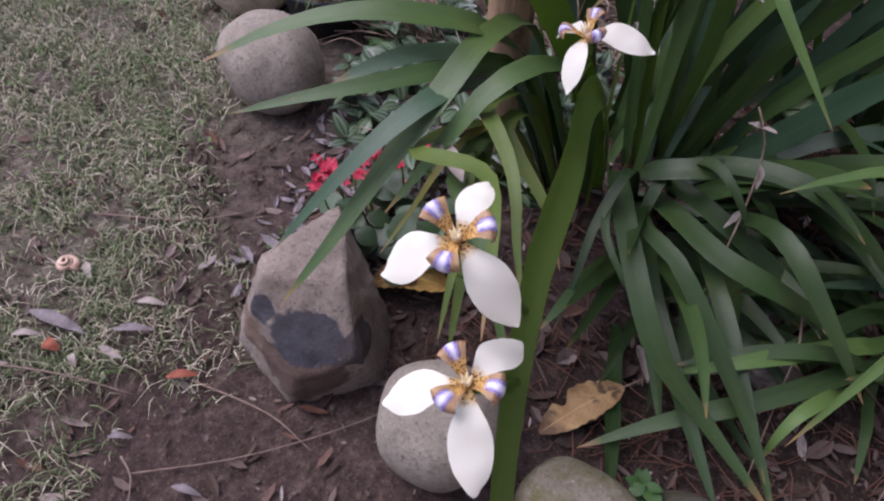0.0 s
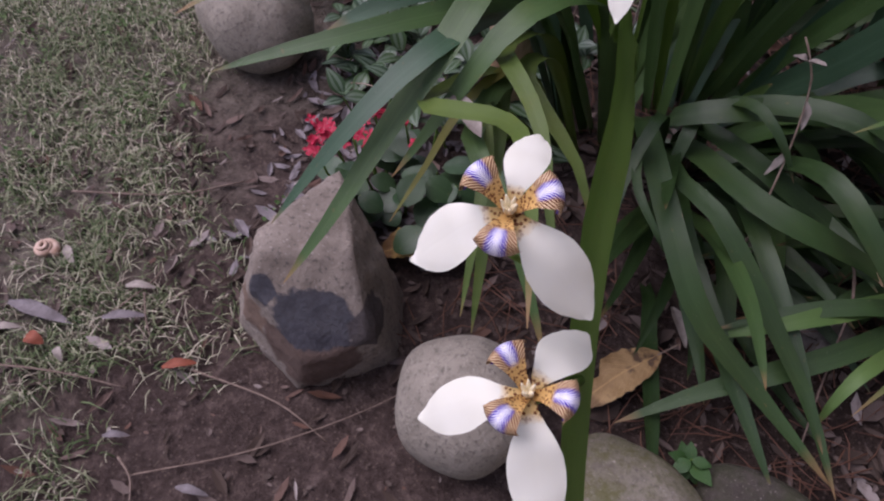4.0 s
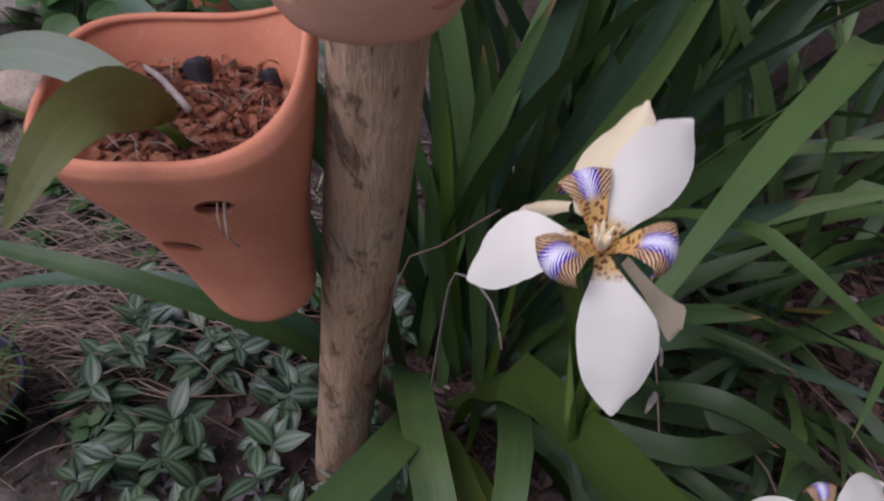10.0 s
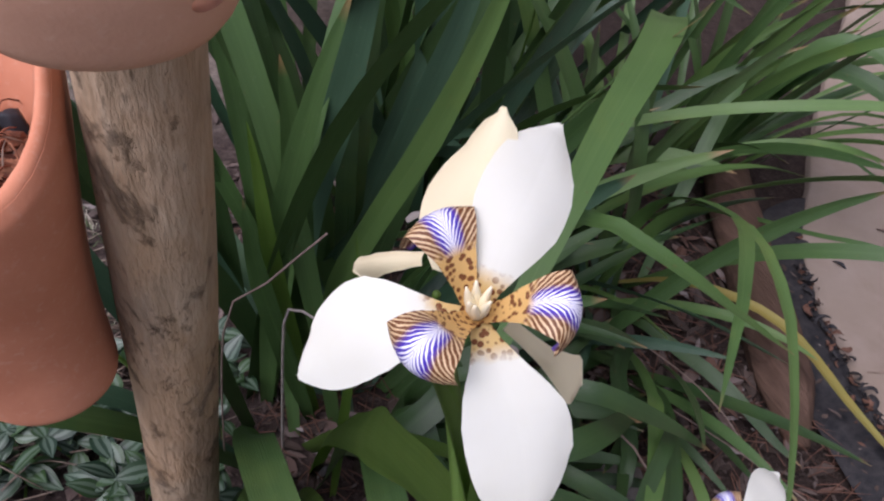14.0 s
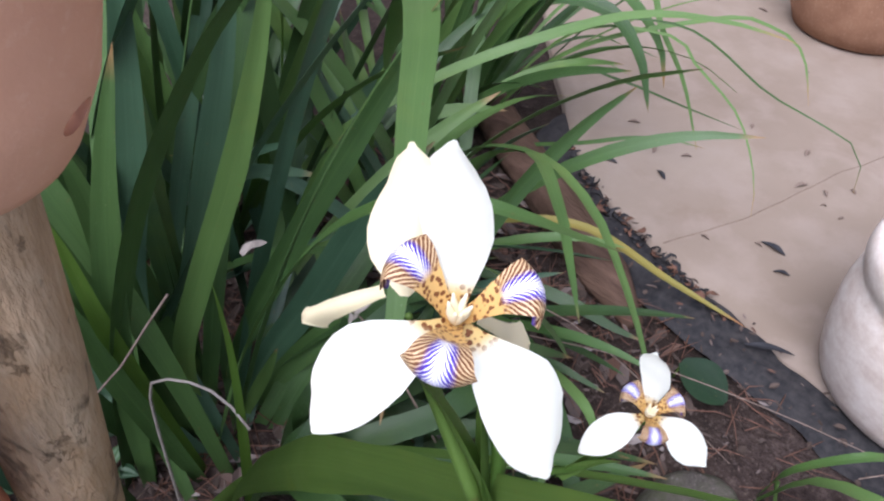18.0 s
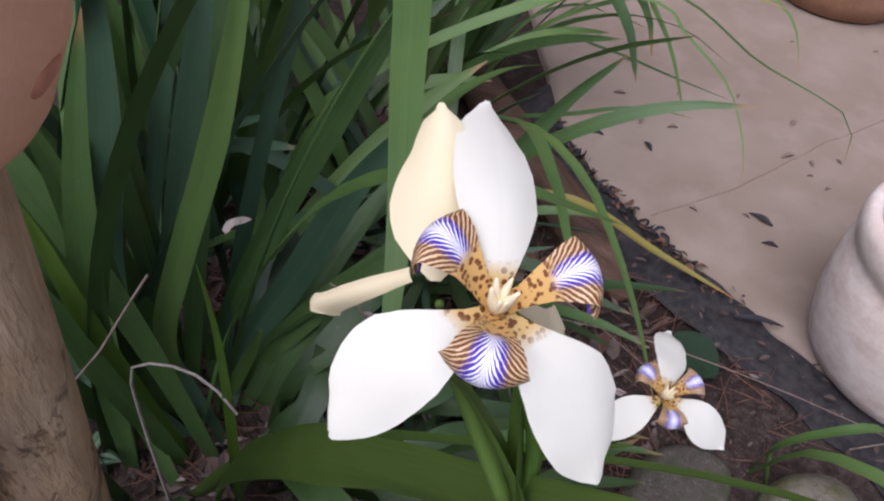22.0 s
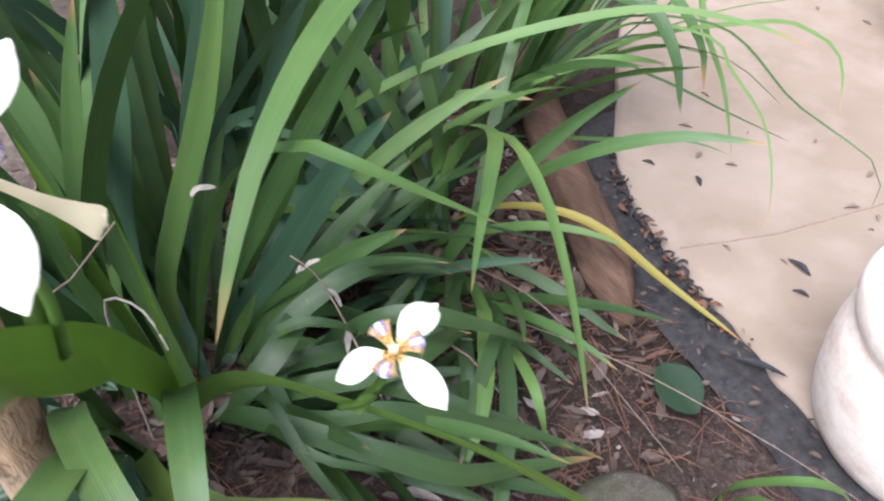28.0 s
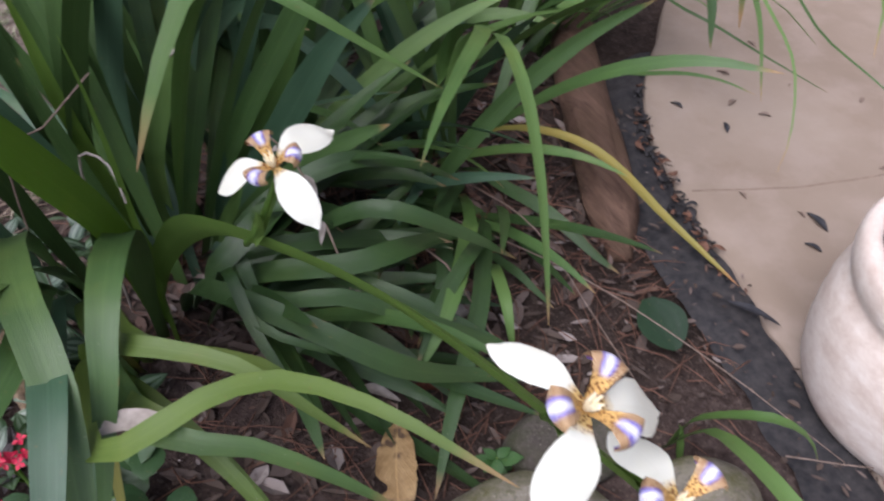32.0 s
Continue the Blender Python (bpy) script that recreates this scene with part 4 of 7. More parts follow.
# the leaf-like stalk that carries two flowers at its end and one half way
leaf(clump, [(0.16, 0.88, -0.01), (0.185, 0.76, 0.20), (0.215, 0.62, 0.37), (0.250, 0.50, 0.452), (0.297, 0.39, 0.488), (0.328, 0.30, 0.500), (0.355, 0.24, 0.490), (0.385, 0.185, 0.470), (0.425, 0.125, 0.428), (0.470, 0.055, 0.355), (0.51, 0.0, 0.27)], 0.035, STALK, face=(0.77, 0.29, 0.57), nv=30, fold=0.22)
stalk(clump, [(0.245, 0.50, 0.452), (0.250, 0.465, 0.50), (0.262, 0.449, 0.548)])
stalk(clump, [(0.345, 0.262, 0.493), (0.334, 0.236, 0.535), (0.319, 0.217, 0.578)])
stalk(clump, [(0.368, 0.222, 0.483), (0.366, 0.20, 0.505), (0.359, 0.182, 0.520)])
flower(clump, (0.318, 0.216, 0.588), [(0.287, 0.191, 0.556), (0.364, 0.212, 0.557), (0.302, 0.265, 0.581)], (0.3, 0.05, 0.85), widths=(0.0260, 0.0260, 0.0190))
flower(clump, (0.358, 0.180, 0.529), [(0.319, 0.154, 0.497), (0.392, 0.144, 0.497), (0.361, 0.229, 0.514)], (0.3, 0.05, 0.85), widths=(0.0245, 0.0250, 0.0235))
flower(clump, (0.262, 0.447, 0.560), [(0.230, 0.466, 0.537), (0.273, 0.409, 0.539), (0.307, 0.467, 0.559)], (0.2, 0.2, 0.95), widths=(0.020, 0.0205, 0.022), size=0.9, curls=(0.1, -0.25, 0.2), rolls=(0.0, 0.0, -30.0))

spathe(clump, (0.247, 0.480, 0.470), (0.256, 0.452, 0.532), (0.010, 0.006, 0.002))
spathe(clump, (0.342, 0.256, 0.500), (0.326, 0.226, 0.556), (0.009, 0.006, 0.004))
spathe(clump, (0.368, 0.215, 0.487), (0.362, 0.190, 0.512), (0.008, 0.004, 0.003))

# the second flower stalk, rising to the big flower in front of the post
leaf(clump, [(0.165, 0.85, -0.01), (0.157, 0.76, 0.22), (0.147, 0.67, 0.369), (0.118, 0.57, 0.53), (0.108, 0.50, 0.612), (0.100, 0.44, 0.677), (0.095, 0.40, 0.722), (0.090, 0.35, 0.775), (0.090, 0.29, 0.828), (0.090, 0.258, 0.856)], 0.034, BLADE_BROAD, face=(0.12, -0.65, 0.72), nv=30, fold=0.25, base=0.75, point=0.3)
D_EYE = (0.0, 0.40, 0.89)
spathe(clump, (0.101, 0.444, 0.672), (0.097, 0.466, 0.742), (0.010, -0.008, 0.004), 0.014)
stalk(clump, [(0.102, 0.445, 0.674), (0.106, 0.450, 0.705), (0.098, 0.461, 0.745)], 0.0026, 0.0026)
stalk(clump, [(0.100, 0.450, 0.672), (0.100, 0.472, 0.71), (0.0925, 0.478, 0.744)], 0.0030, 0.0026)
flower(clump, (0.0960, 0.4650, 0.7562), [(0.0585, 0.4815, 0.7262), (0.0985, 0.4278, 0.7190), (0.1305, 0.4990, 0.7815)], D_EYE, widths=(0.0245, 0.0258, 0.0240), size=1.05, rolls=(0.0, 14.0, -24.0), sways=(0.0055, -0.0050, 0.0012), axis=(-0.20, -0.24, 0.95), turn=-9.0)


def old_petals():
    """Cream petals of yesterday's flower, behind the big one."""
    c = Vector((0.0925, 0.4790, 0.7500))
    bm = bmesh.new()
    bmesh.ops.create_uvsphere(bm, u_segments=10, v_segments=8, radius=0.0012)
    bmesh.ops.translate(bm, verts=bm.verts, vec=c)
    head = part("faded_flower", from_bm("faded_flower", bm), STALK, clump, "older cream flower behind the open one")
    cupped = (0.10, 0.52, 0.82, 0.96, 1.0, 0.92, 0.74, 0.55, 0.44, 0.34, 0.12)
    strip = (0.45, 0.5, 0.6, 0.66, 0.7, 0.74, 0.74, 0.74, 0.82, 1.0, 0.85)
    flared = (0.28, 0.30, 0.32, 0.36, 0.42, 0.50, 0.62, 0.76, 0.9, 1.0, 0.9)
    part("petal", petal_mesh((0.0930, 0.4815, 0.7560), (0.1140, 0.5010, 0.7870), (-0.45, -0.48, 0.76), 0.0255, lift=0.002, cup=0.30, roll=12, shape=cupped, sway=0.0), PETAL_OLD, head, "cupped cream petal")
    part("petal", petal_mesh((0.0925, 0.4890, 0.7530), (0.0850, 0.5195, 0.7210), (-0.56, -0.33, 0.76), 0.0085, lift=0.005, cup=0.5, curl=0.35, shape=strip), PETAL_OLD, head, "slim cream petal with a curled tip")
    part("petal", petal_mesh((0.1050, 0.4635, 0.7520), (0.1355, 0.4630, 0.7155), (-0.50, -0.40, 0.75), 0.0130, lift=0.002, cup=0.14, curl=0.3, shape=flared), PETAL_OLD, head, "slim cream petal with a flared end")


old_petals()

# large single leaves of the clump
leaf(clump, [(0.70, 1.22, -0.01), (0.69, 1.11, 0.32), (0.60, 0.98, 0.52), (0.50, 0.865, 0.595), (0.42, 0.785, 0.610), (0.34, 0.715, 0.603), (0.262, 0.645, 0.575), (0.218, 0.61, 0.522), (0.190, 0.592, 0.470)], 0.036, BLADE_LIGHT, face=(-0.3, -0.3, 0.8), nv=28)
leaf(clump, [(0.22, 0.95, -0.01), (0.25, 0.86, 0.28), (0.275, 0.75, 0.49), (0.305, 0.66, 0.57), (0.338, 0.605, 0.568), (0.385, 0.582, 0.535), (0.438, 0.558, 0.498)], 0.022, BLADE_LIGHT, face=(0, -0.2, 0.9), nv=24)
leaf(clump, [(0.13, 0.84, -0.01), (0.09, 0.74, 0.24), (0.066, 0.63, 0.372), (0.015, 0.56, 0.408), (-0.045, 0.505, 0.412), (-0.105, 0.445, 0.392), (-0.16, 0.385, 0.355)], 0.034, BLADE, face=(0, -0.3, 0.9), nv=22)
leaf(clump, [(0.12, 0.83, -0.01), (0.075, 0.72, 0.32), (0.074, 0.61, 0.385), (0.084, 0.50, 0.362), (0.075, 0.425, 0.312), (0.067, 0.350, 0.256), (0.046, 0.280, 0.187)], 0.033, BLADE, face=(0, -0.3, 0.9), nv=22)
leaf(clump, [(0.16, 0.82, -0.01), (0.165, 0.70, 0.30), (0.150, 0.605, 0.385), (0.131, 0.54, 0.384), (0.115, 0.50, 0.345), (0.092, 0.465, 0.285), (0.07, 0.43, 0.23)], 0.030, BLADE, face=(0, -0.3, 0.9), nv=20)
leaf(clump, [(0.10, 0.80, -0.01), (0.085, 0.68, 0.27), (0.085, 0.56, 0.355), (0.074, 0.465, 0.361), (0.047, 0.382, 0.311), (0.012, 0.309, 0.230)], 0.030, BLADE_BLUE, face=(0, -0.3, 0.9), nv=20)
leaf(clump, [(0.10, 0.80, -0.01), (0.085, 0.68, 0.29), (0.066, 0.55, 0.365), (0.020, 0.46, 0.375), (-0.030, 0.395, 0.368), (-0.075, 0.35, 0.352)], 0.028, BLADE, face=(0.2, -0.3, 0.9), nv=20)
leaf(clump, [(0.09, 0.81, -0.01), (0.06, 0.68, 0.28), (0.033, 0.573, 0.360), (-0.004, 0.51, 0.362), (-0.030, 0.45, 0.350)], 0.026, BLADE_BLUE, face=(0.1, -0.3, 0.9), nv=18, point=0.15)
leaf(clump, [(0.12, 0.78, -0.01), (0.10, 0.66, 0.22), (0.108, 0.58, 0.272), (0.150, 0.50, 0.276), (0.189, 0.43, 0.243), (0.226, 0.358, 0.168)], 0.023, BLADE_FRESH, face=(0, -0.3, 0.9), nv=20)
leaf(clump, [(0.13, 0.79, -0.01), (0.125, 0.66, 0.25), (0.14, 0.56, 0.322), (0.18, 0.535, 0.31), (0.235, 0.512, 0.29), (0.28, 0.48, 0.25)], 0.022, BLADE_FRESH, face=(0, -0.3, 0.9), nv=18)
leaf(clump, [(0.12, 0.78, -0.01), (0.11, 0.62, 0.26), (0.103, 0.514, 0.292), (0.092, 0.465, 0.238), (0.082, 0.408, 0.185)], 0.013, BLADE_YELLOW, face=(0, -0.3, 0.9), nv=16)
leaf(clump, [(0.11, 0.78, -0.01), (0.10, 0.61, 0.26), (0.098, 0.452, 0.338), (0.183, 0.424, 0.394), (0.231, 0.390, 0.431), (0.274, 0.333, 0.450), (0.302, 0.286, 0.453), (0.325, 0.247, 0.452)], 0.019, BLADE_FRESH, face=(-0.1, -0.3, 0.9), nv=24)
leaf(clump, [(0.12, 0.76, -0.01), (0.11, 0.62, 0.18), (0.123, 0.514, 0.302), (0.159, 0.470, 0.291), (0.188, 0.414, 0.268), (0.219, 0.346, 0.211)], 0.019, BLADE_FRESH, face=(-0.1, -0.3, 0.9), nv=20)
leaf(clump, [(0.12, 0.80, -0.01), (0.11, 0.68, 0.26), (0.124, 0.545, 0.351), (0.178, 0.497, 0.361), (0.220, 0.458, 0.358), (0.253, 0.418, 0.336), (0.289, 0.382, 0.304)], 0.020, BLADE_FRESH, face=(-0.1, -0.3, 0.9), nv=22)
leaf(clump, [(0.11, 0.77, -0.01), (0.11, 0.60, 0.26), (0.14, 0.47, 0.302), (0.20, 0.43, 0.30), (0.26, 0.385, 0.27), (0.31, 0.35, 0.22)], 0.022, BLADE, face=(0, -0.2, 0.9), nv=18)
leaf(clump, [(0.098, 0.485, 0.318), (0.125, 0.478, 0.326), (0.155, 0.462, 0.318)], 0.018, DRY_GREY, face=(0, -0.3, 0.9), nv=8, wave=0.1)
leaf(clump, [(0.11, 0.86, -0.01), (-0.03, 0.80, 0.26), (-0.16, 0.80, 0.36), (-0.30, 0.84, 0.38), (-0.43, 0.90, 0.36)], 0.026, BLADE, face=(0.1, -0.2, 0.9), nv=20)
leaf(clump, [(0.10, 0.87, -0.01), (-0.04, 0.88, 0.20), (-0.18, 0.90, 0.26), (-0.34, 0.93, 0.24), (-0.46, 0.96, 0.18)], 0.024, BLADE_BLUE, face=(0.1, -0.2, 0.9), nv=20)


def fan(plant, seed, count, centre, spread, length, width, lean, azimuths, mats, droop=0.4, clear=True):
    """Strap leaves that rise from a patch of ground and arch outwards."""
    rnd = random.Random(seed)
    made = 0
    while made < count:
        a = radians(rnd.uniform(*azimuths))
        bx, by = centre[0] + rnd.gauss(0, spread), centre[1] + rnd.gauss(0, spread)
        L = rnd.uniform(*length)
        tilt = radians(rnd.uniform(*lean))
        dr = droop * rnd.uniform(0.4, 1.5)
        d = Vector((math.cos(a), math.sin(a), 0))
        p, pts, ang, side = Vector((bx, by, -0.012)), [], tilt, rnd.uniform(-0.25, 0.25)
        for k in range(7):
            pts.append(p.copy())
            w = d + Vector((-d.y, d.x, 0)) * side * k / 6
            p = p + (w * math.sin(ang) + Vector((0, 0, 1)) * math.cos(ang)) * L / 6
            ang += dr * (0.15 + 0.12 * k)
        low = [q for q in pts[1:] if q.z < 0.012]
        if low:
            for q in pts[1:]:
                q.z = max(q.z, 0.014 + 0.01 * rnd.random())
        if clear and any((q.y < 0.62 and q.z > 0.36) or (q.y < 0.80 and q.z > 0.52) or (q.x < 0.13 and q.y < 0.78) for q in pts[1:]):
            continue
        face = Vector((rnd.uniform(-0.6, 0.6), -1, 0.5)) if math.degrees(tilt) < 35 else Vector((rnd.uniform(-0.4, 0.4), -0.3, 1))
        leaf(plant, pts, rnd.uniform(*width), rnd.choice(mats), face=face, turn=rnd.uniform(-50, 50), nv=16)
        made += 1


# the upright fan behind the big flower, and the long straps that sweep over the bed, most in the shade-darkened leaf
# colour
for pts, w, m, face in (
    ([(0.222, 1.020, -0.010), (0.195, 1.032, 0.157), (0.203, 1.026, 0.287), (0.228, 1.017, 0.406), (0.245, 1.011, 0.500), (0.259, 1.007, 0.584), (0.27, 1.0, 0.68)], 0.040, BLADE_BLUE, (-0.35, -0.8, 0.3)),
    ([(0.200, 0.980, -0.010), (0.185, 0.987, 0.200), (0.179, 0.987, 0.380), (0.174, 0.989, 0.459), (0.166, 0.991, 0.521)], 0.036, BLADE, (-0.35, -0.8, 0.3)),
    ([(0.220, 0.970, -0.010), (0.222, 0.980, 0.163), (0.258, 0.962, 0.294), (0.309, 0.941, 0.434), (0.350, 0.924, 0.581), (0.365, 0.915, 0.68)], 0.030, BLADE_LIGHT, (-0.3, -0.8, 0.4)),
    ([(0.250, 1.050, -0.010), (0.262, 1.048, 0.127), (0.297, 1.032, 0.273), (0.334, 1.018, 0.423), (0.366, 1.006, 0.556), (0.38, 1.0, 0.66)], 0.034, BLADE_BLUE, (-0.35, -0.8, 0.3)),
    ([(0.280, 1.000, -0.010), (0.305, 0.994, 0.099), (0.365, 0.957, 0.251), (0.442, 0.912, 0.412), (0.502, 0.867, 0.548), (0.53, 0.85, 0.62)], 0.032, BLADE, (-0.3, -0.7, 0.5)),
    ([(0.300, 0.970, -0.010), (0.318, 0.966, 0.076), (0.378, 0.926, 0.194), (0.445, 0.880, 0.341), (0.502, 0.833, 0.439)], 0.042, BLADE_BLUE, (-0.3, -0.7, 0.5)),
    ([(0.300, 0.960, -0.010), (0.322, 0.949, 0.052), (0.383, 0.905, 0.140), (0.455, 0.852, 0.224), (0.503, 0.804, 0.274)], 0.036, BLADE, (-0.2, -0.6, 0.6)),
    ([(0.190, 0.930, -0.010), (0.160, 0.947, 0.169), (0.140, 0.952, 0.315), (0.133, 0.955, 0.412), (0.126, 0.957, 0.473)], 0.020, BLADE_YOUNG, (-0.3, -0.8, 0.3)),
    ([(0.180, 0.920, -0.010), (0.140, 0.940, 0.187), (0.123, 0.944, 0.293), (0.115, 0.947, 0.387)], 0.026, BLADE, (-0.3, -0.8, 0.3)),
    ([(0.270, 0.960, -0.010), (0.281, 0.955, 0.028), (0.305, 0.944, 0.081), (0.327, 0.933, 0.136)], 0.020, BLADE_LIGHT, (-0.3, -0.8, 0.3)),
    ([(0.330, 1.060, -0.010), (0.360, 1.039, 0.100), (0.419, 1.004, 0.233), (0.460, 0.986, 0.340), (0.488, 0.974, 0.382)], 0.026, BLADE_LIGHT, (-0.3, -0.8, 0.3)),
    ([(0.200, 0.86, -0.010), (0.210, 0.780, 0.120), (0.238, 0.719, 0.165), (0.322, 0.608, 0.170), (0.400, 0.545, 0.130), (0.478, 0.535, 0.080), (0.612, 0.501, 0.030)], 0.030, BLADE_SHADED, (0, -0.2, 0.9)),
    ([(0.250, 0.86, -0.010), (0.262, 0.760, 0.110), (0.304, 0.676, 0.160), (0.368, 0.643, 0.170), (0.469, 0.591, 0.120), (0.552, 0.548, 0.070), (0.619, 0.491, 0.030)], 0.024, BLADE_SHADED, (0, -0.2, 0.9)),
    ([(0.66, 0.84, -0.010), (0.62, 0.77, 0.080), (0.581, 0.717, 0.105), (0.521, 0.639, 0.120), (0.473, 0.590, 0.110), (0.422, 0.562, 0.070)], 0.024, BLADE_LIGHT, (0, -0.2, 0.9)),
    ([(0.215, 0.86, -0.010), (0.232, 0.800, 0.110), (0.260, 0.780, 0.155), (0.308, 0.796, 0.180), (0.375, 0.846, 0.180), (0.471, 0.928, 0.140), (0.527, 0.983, 0.100)], 0.034, BLADE_SHADED, (0, -0.3, 0.9)),
    ([(0.230, 0.86, -0.010), (0.260, 0.800, 0.090), (0.308, 0.756, 0.130), (0.402, 0.698, 0.160), (0.477, 0.704, 0.150), (0.550, 0.734, 0.110), (0.611, 0.752, 0.070)], 0.034, BLADE_SHADED, (0, -0.2, 0.9)),
    ([(0.250, 0.87, -0.010), (0.262, 0.830, 0.090), (0.300, 0.802, 0.130), (0.380, 0.773, 0.140), (0.503, 0.769, 0.100), (0.636, 0.785, 0.050)], 0.030, BLADE_SHADED, (0, -0.2, 0.9)),
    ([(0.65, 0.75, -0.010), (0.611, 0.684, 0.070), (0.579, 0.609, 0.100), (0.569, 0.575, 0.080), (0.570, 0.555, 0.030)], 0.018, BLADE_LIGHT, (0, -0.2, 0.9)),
    ([(0.70, 0.95, -0.010), (0.66, 0.88, 0.050), (0.597, 0.820, 0.075), (0.560, 0.746, 0.085), (0.527, 0.684, 0.075), (0.463, 0.620, 0.030)], 0.026, BLADE_SHADED, (0, -0.2, 0.9)),
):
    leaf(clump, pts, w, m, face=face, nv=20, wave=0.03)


DARK = [BLADE, BLADE_SHADED, BLADE, BLADE_BLUE, BLADE_BLUE, BLADE_LIGHT]
# low leaves: mostly the copy that has shade in its colour
MAT = [BLADE_SHADED, BLADE_SHADED, BLADE]
fan(clump, 1, 22, (0.20, 1.02), 0.05, (0.62, 0.98), (0.020, 0.034), (3, 26), (-70, 200), [BLADE, BLADE_SHADED, BLADE, BLADE_BLUE, BLADE_BLUE, BLADE], 0.22)
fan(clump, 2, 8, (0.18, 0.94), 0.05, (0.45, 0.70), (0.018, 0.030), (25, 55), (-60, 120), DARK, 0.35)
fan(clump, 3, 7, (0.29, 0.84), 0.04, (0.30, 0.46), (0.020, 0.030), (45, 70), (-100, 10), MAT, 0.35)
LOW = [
    ([(0.27, 0.84, -0.01), (0.30, 0.74, 0.07), (0.343, 0.652, 0.10), (0.435, 0.560, 0.08), (0.56, 0.46, 0.03)], 0.026, BLADE_SHADED),
    ([(0.29, 0.85, -0.01), (0.33, 0.79, 0.10), (0.415, 0.68, 0.13), (0.505, 0.59, 0.10), (0.585, 0.52, 0.05)], 0.024, BLADE_SHADED),
    ([(0.68, 0.82, 0.02), (0.62, 0.73, 0.08), (0.545, 0.615, 0.08), (0.45, 0.51, 0.05), (0.385, 0.43, 0.02)], 0.026, BLADE_SHADED),
    ([(0.66, 0.76, 0.04), (0.58, 0.69, 0.12), (0.50, 0.63, 0.12), (0.425, 0.565, 0.09)], 0.020, BLADE_SHADED),
    ([(0.22, 0.82, -0.01), (0.24, 0.70, 0.17), (0.27, 0.62, 0.185), (0.32, 0.585, 0.165), (0.375, 0.575, 0.12)], 0.012, BLADE_SHADED),
    ([(0.29, 0.86, -0.01), (0.285, 0.83, 0.14), (0.33, 0.80, 0.20), (0.38, 0.775, 0.19), (0.415, 0.765, 0.15)], 0.018, BLADE_SHADED),
    ([(0.28, 0.88, -0.01), (0.30, 0.83, 0.15), (0.42, 0.82, 0.22), (0.53, 0.82, 0.19), (0.62, 0.81, 0.13)], 0.030, BLADE_SHADED),
    ([(0.24, 0.84, -0.01), (0.25, 0.72, 0.20), (0.255, 0.63, 0.185), (0.27, 0.57, 0.145), (0.28, 0.52, 0.08)], 0.014, BLADE_SHADED),
    ([(0.27, 0.86, -0.01), (0.275, 0.80, 0.15), (0.28, 0.74, 0.13), (0.29, 0.69, 0.06)], 0.018, BLADE_SHADED),
    ([(0.30, 0.86, -0.01), (0.38, 0.80, 0.13), (0.45, 0.74, 0.20), (0.54, 0.69, 0.17), (0.63, 0.66, 0.10)], 0.028, BLADE_SHADED),
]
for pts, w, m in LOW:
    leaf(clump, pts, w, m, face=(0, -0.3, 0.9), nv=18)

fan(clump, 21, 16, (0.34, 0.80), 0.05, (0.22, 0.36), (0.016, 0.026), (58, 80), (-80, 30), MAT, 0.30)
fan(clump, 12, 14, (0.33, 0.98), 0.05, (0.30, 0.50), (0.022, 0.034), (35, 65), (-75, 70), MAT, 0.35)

back = thing("iris_plant", (0.42, 1.28, 0.0), "tall dark clump of strap-leaved iris behind the flowers", "iris", "iris plants")
fan(back, 4, 44, (0.42, 1.28), 0.08, (0.65, 1.05), (0.020, 0.034), (3, 30), (-80, 200), DARK, 0.22)
fan(back, 5, 18, (0.45, 1.22), 0.09, (0.45, 0.7), (0.02, 0.03), (30, 55), (-100, 60), DARK, 0.35)

mid = thing("iris_plant", (0.67, 1.0, 0.0), "clump of green iris leaves arching over the litter", "iris", "iris plants")
leaf(mid, [(0.66, 1.02, -0.01), (0.655, 0.93, 0.28), (0.618, 0.785, 0.395), (0.53, 0.68, 0.425), (0.47, 0.62, 0.42), (0.428, 0.575, 0.403)], 0.022, BLADE_LIGHT, face=(0, -0.3, 0.9), nv=20)
leaf(mid, [(0.67, 1.01, -0.01), (0.66, 0.91, 0.27), (0.648, 0.80, 0.372), (0.62, 0.69, 0.37), (0.603, 0.615, 0.31), (0.582, 0.55, 0.24), (0.565, 0.50, 0.17)], 0.020, BLADE_LIGHT, face=(0.2, -0.3, 0.9), nv=20)
leaf(mid, [(0.74, 1.04, -0.01), (0.79, 0.93, 0.09), (0.857, 0.800, 0.118), (0.92, 0.66, 0.055), (0.957, 0.52, 0.020)], 0.021, BLADE_YELLOW, face=(0, -0.1, 1), nv=18, fold=0.3)
fan(mid, 6, 22, (0.68, 1.05), 0.06, (0.45, 0.80), (0.022, 0.034), (6, 45), (-110, 150), DARK, 0.3)
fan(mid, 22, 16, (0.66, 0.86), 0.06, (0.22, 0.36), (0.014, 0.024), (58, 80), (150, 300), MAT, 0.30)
fan(mid, 7, 10, (0.64, 0.95), 0.05, (0.28, 0.44), (0.016, 0.024), (45, 72), (-175, -20), DARK, 0.35)

side_clump = thing("iris_plant", (1.02, 1.30, 0.0), "clump of narrow green leaves hanging over the paving edge", "iris", "iris plants")
fan(side_clump, 8, 26, (1.02, 1.30), 0.06, (0.40, 0.75), (0.016, 0.028), (8, 45), (-120, 160), [BLADE, BLADE_LIGHT, BLADE], 0.35)
fan(side_clump, 9, 16, (1.12, 1.28), 0.04, (0.40, 0.68), (0.006, 0.011), (25, 55), (-70, 20), [BLADE, BLADE_LIGHT], 0.5)


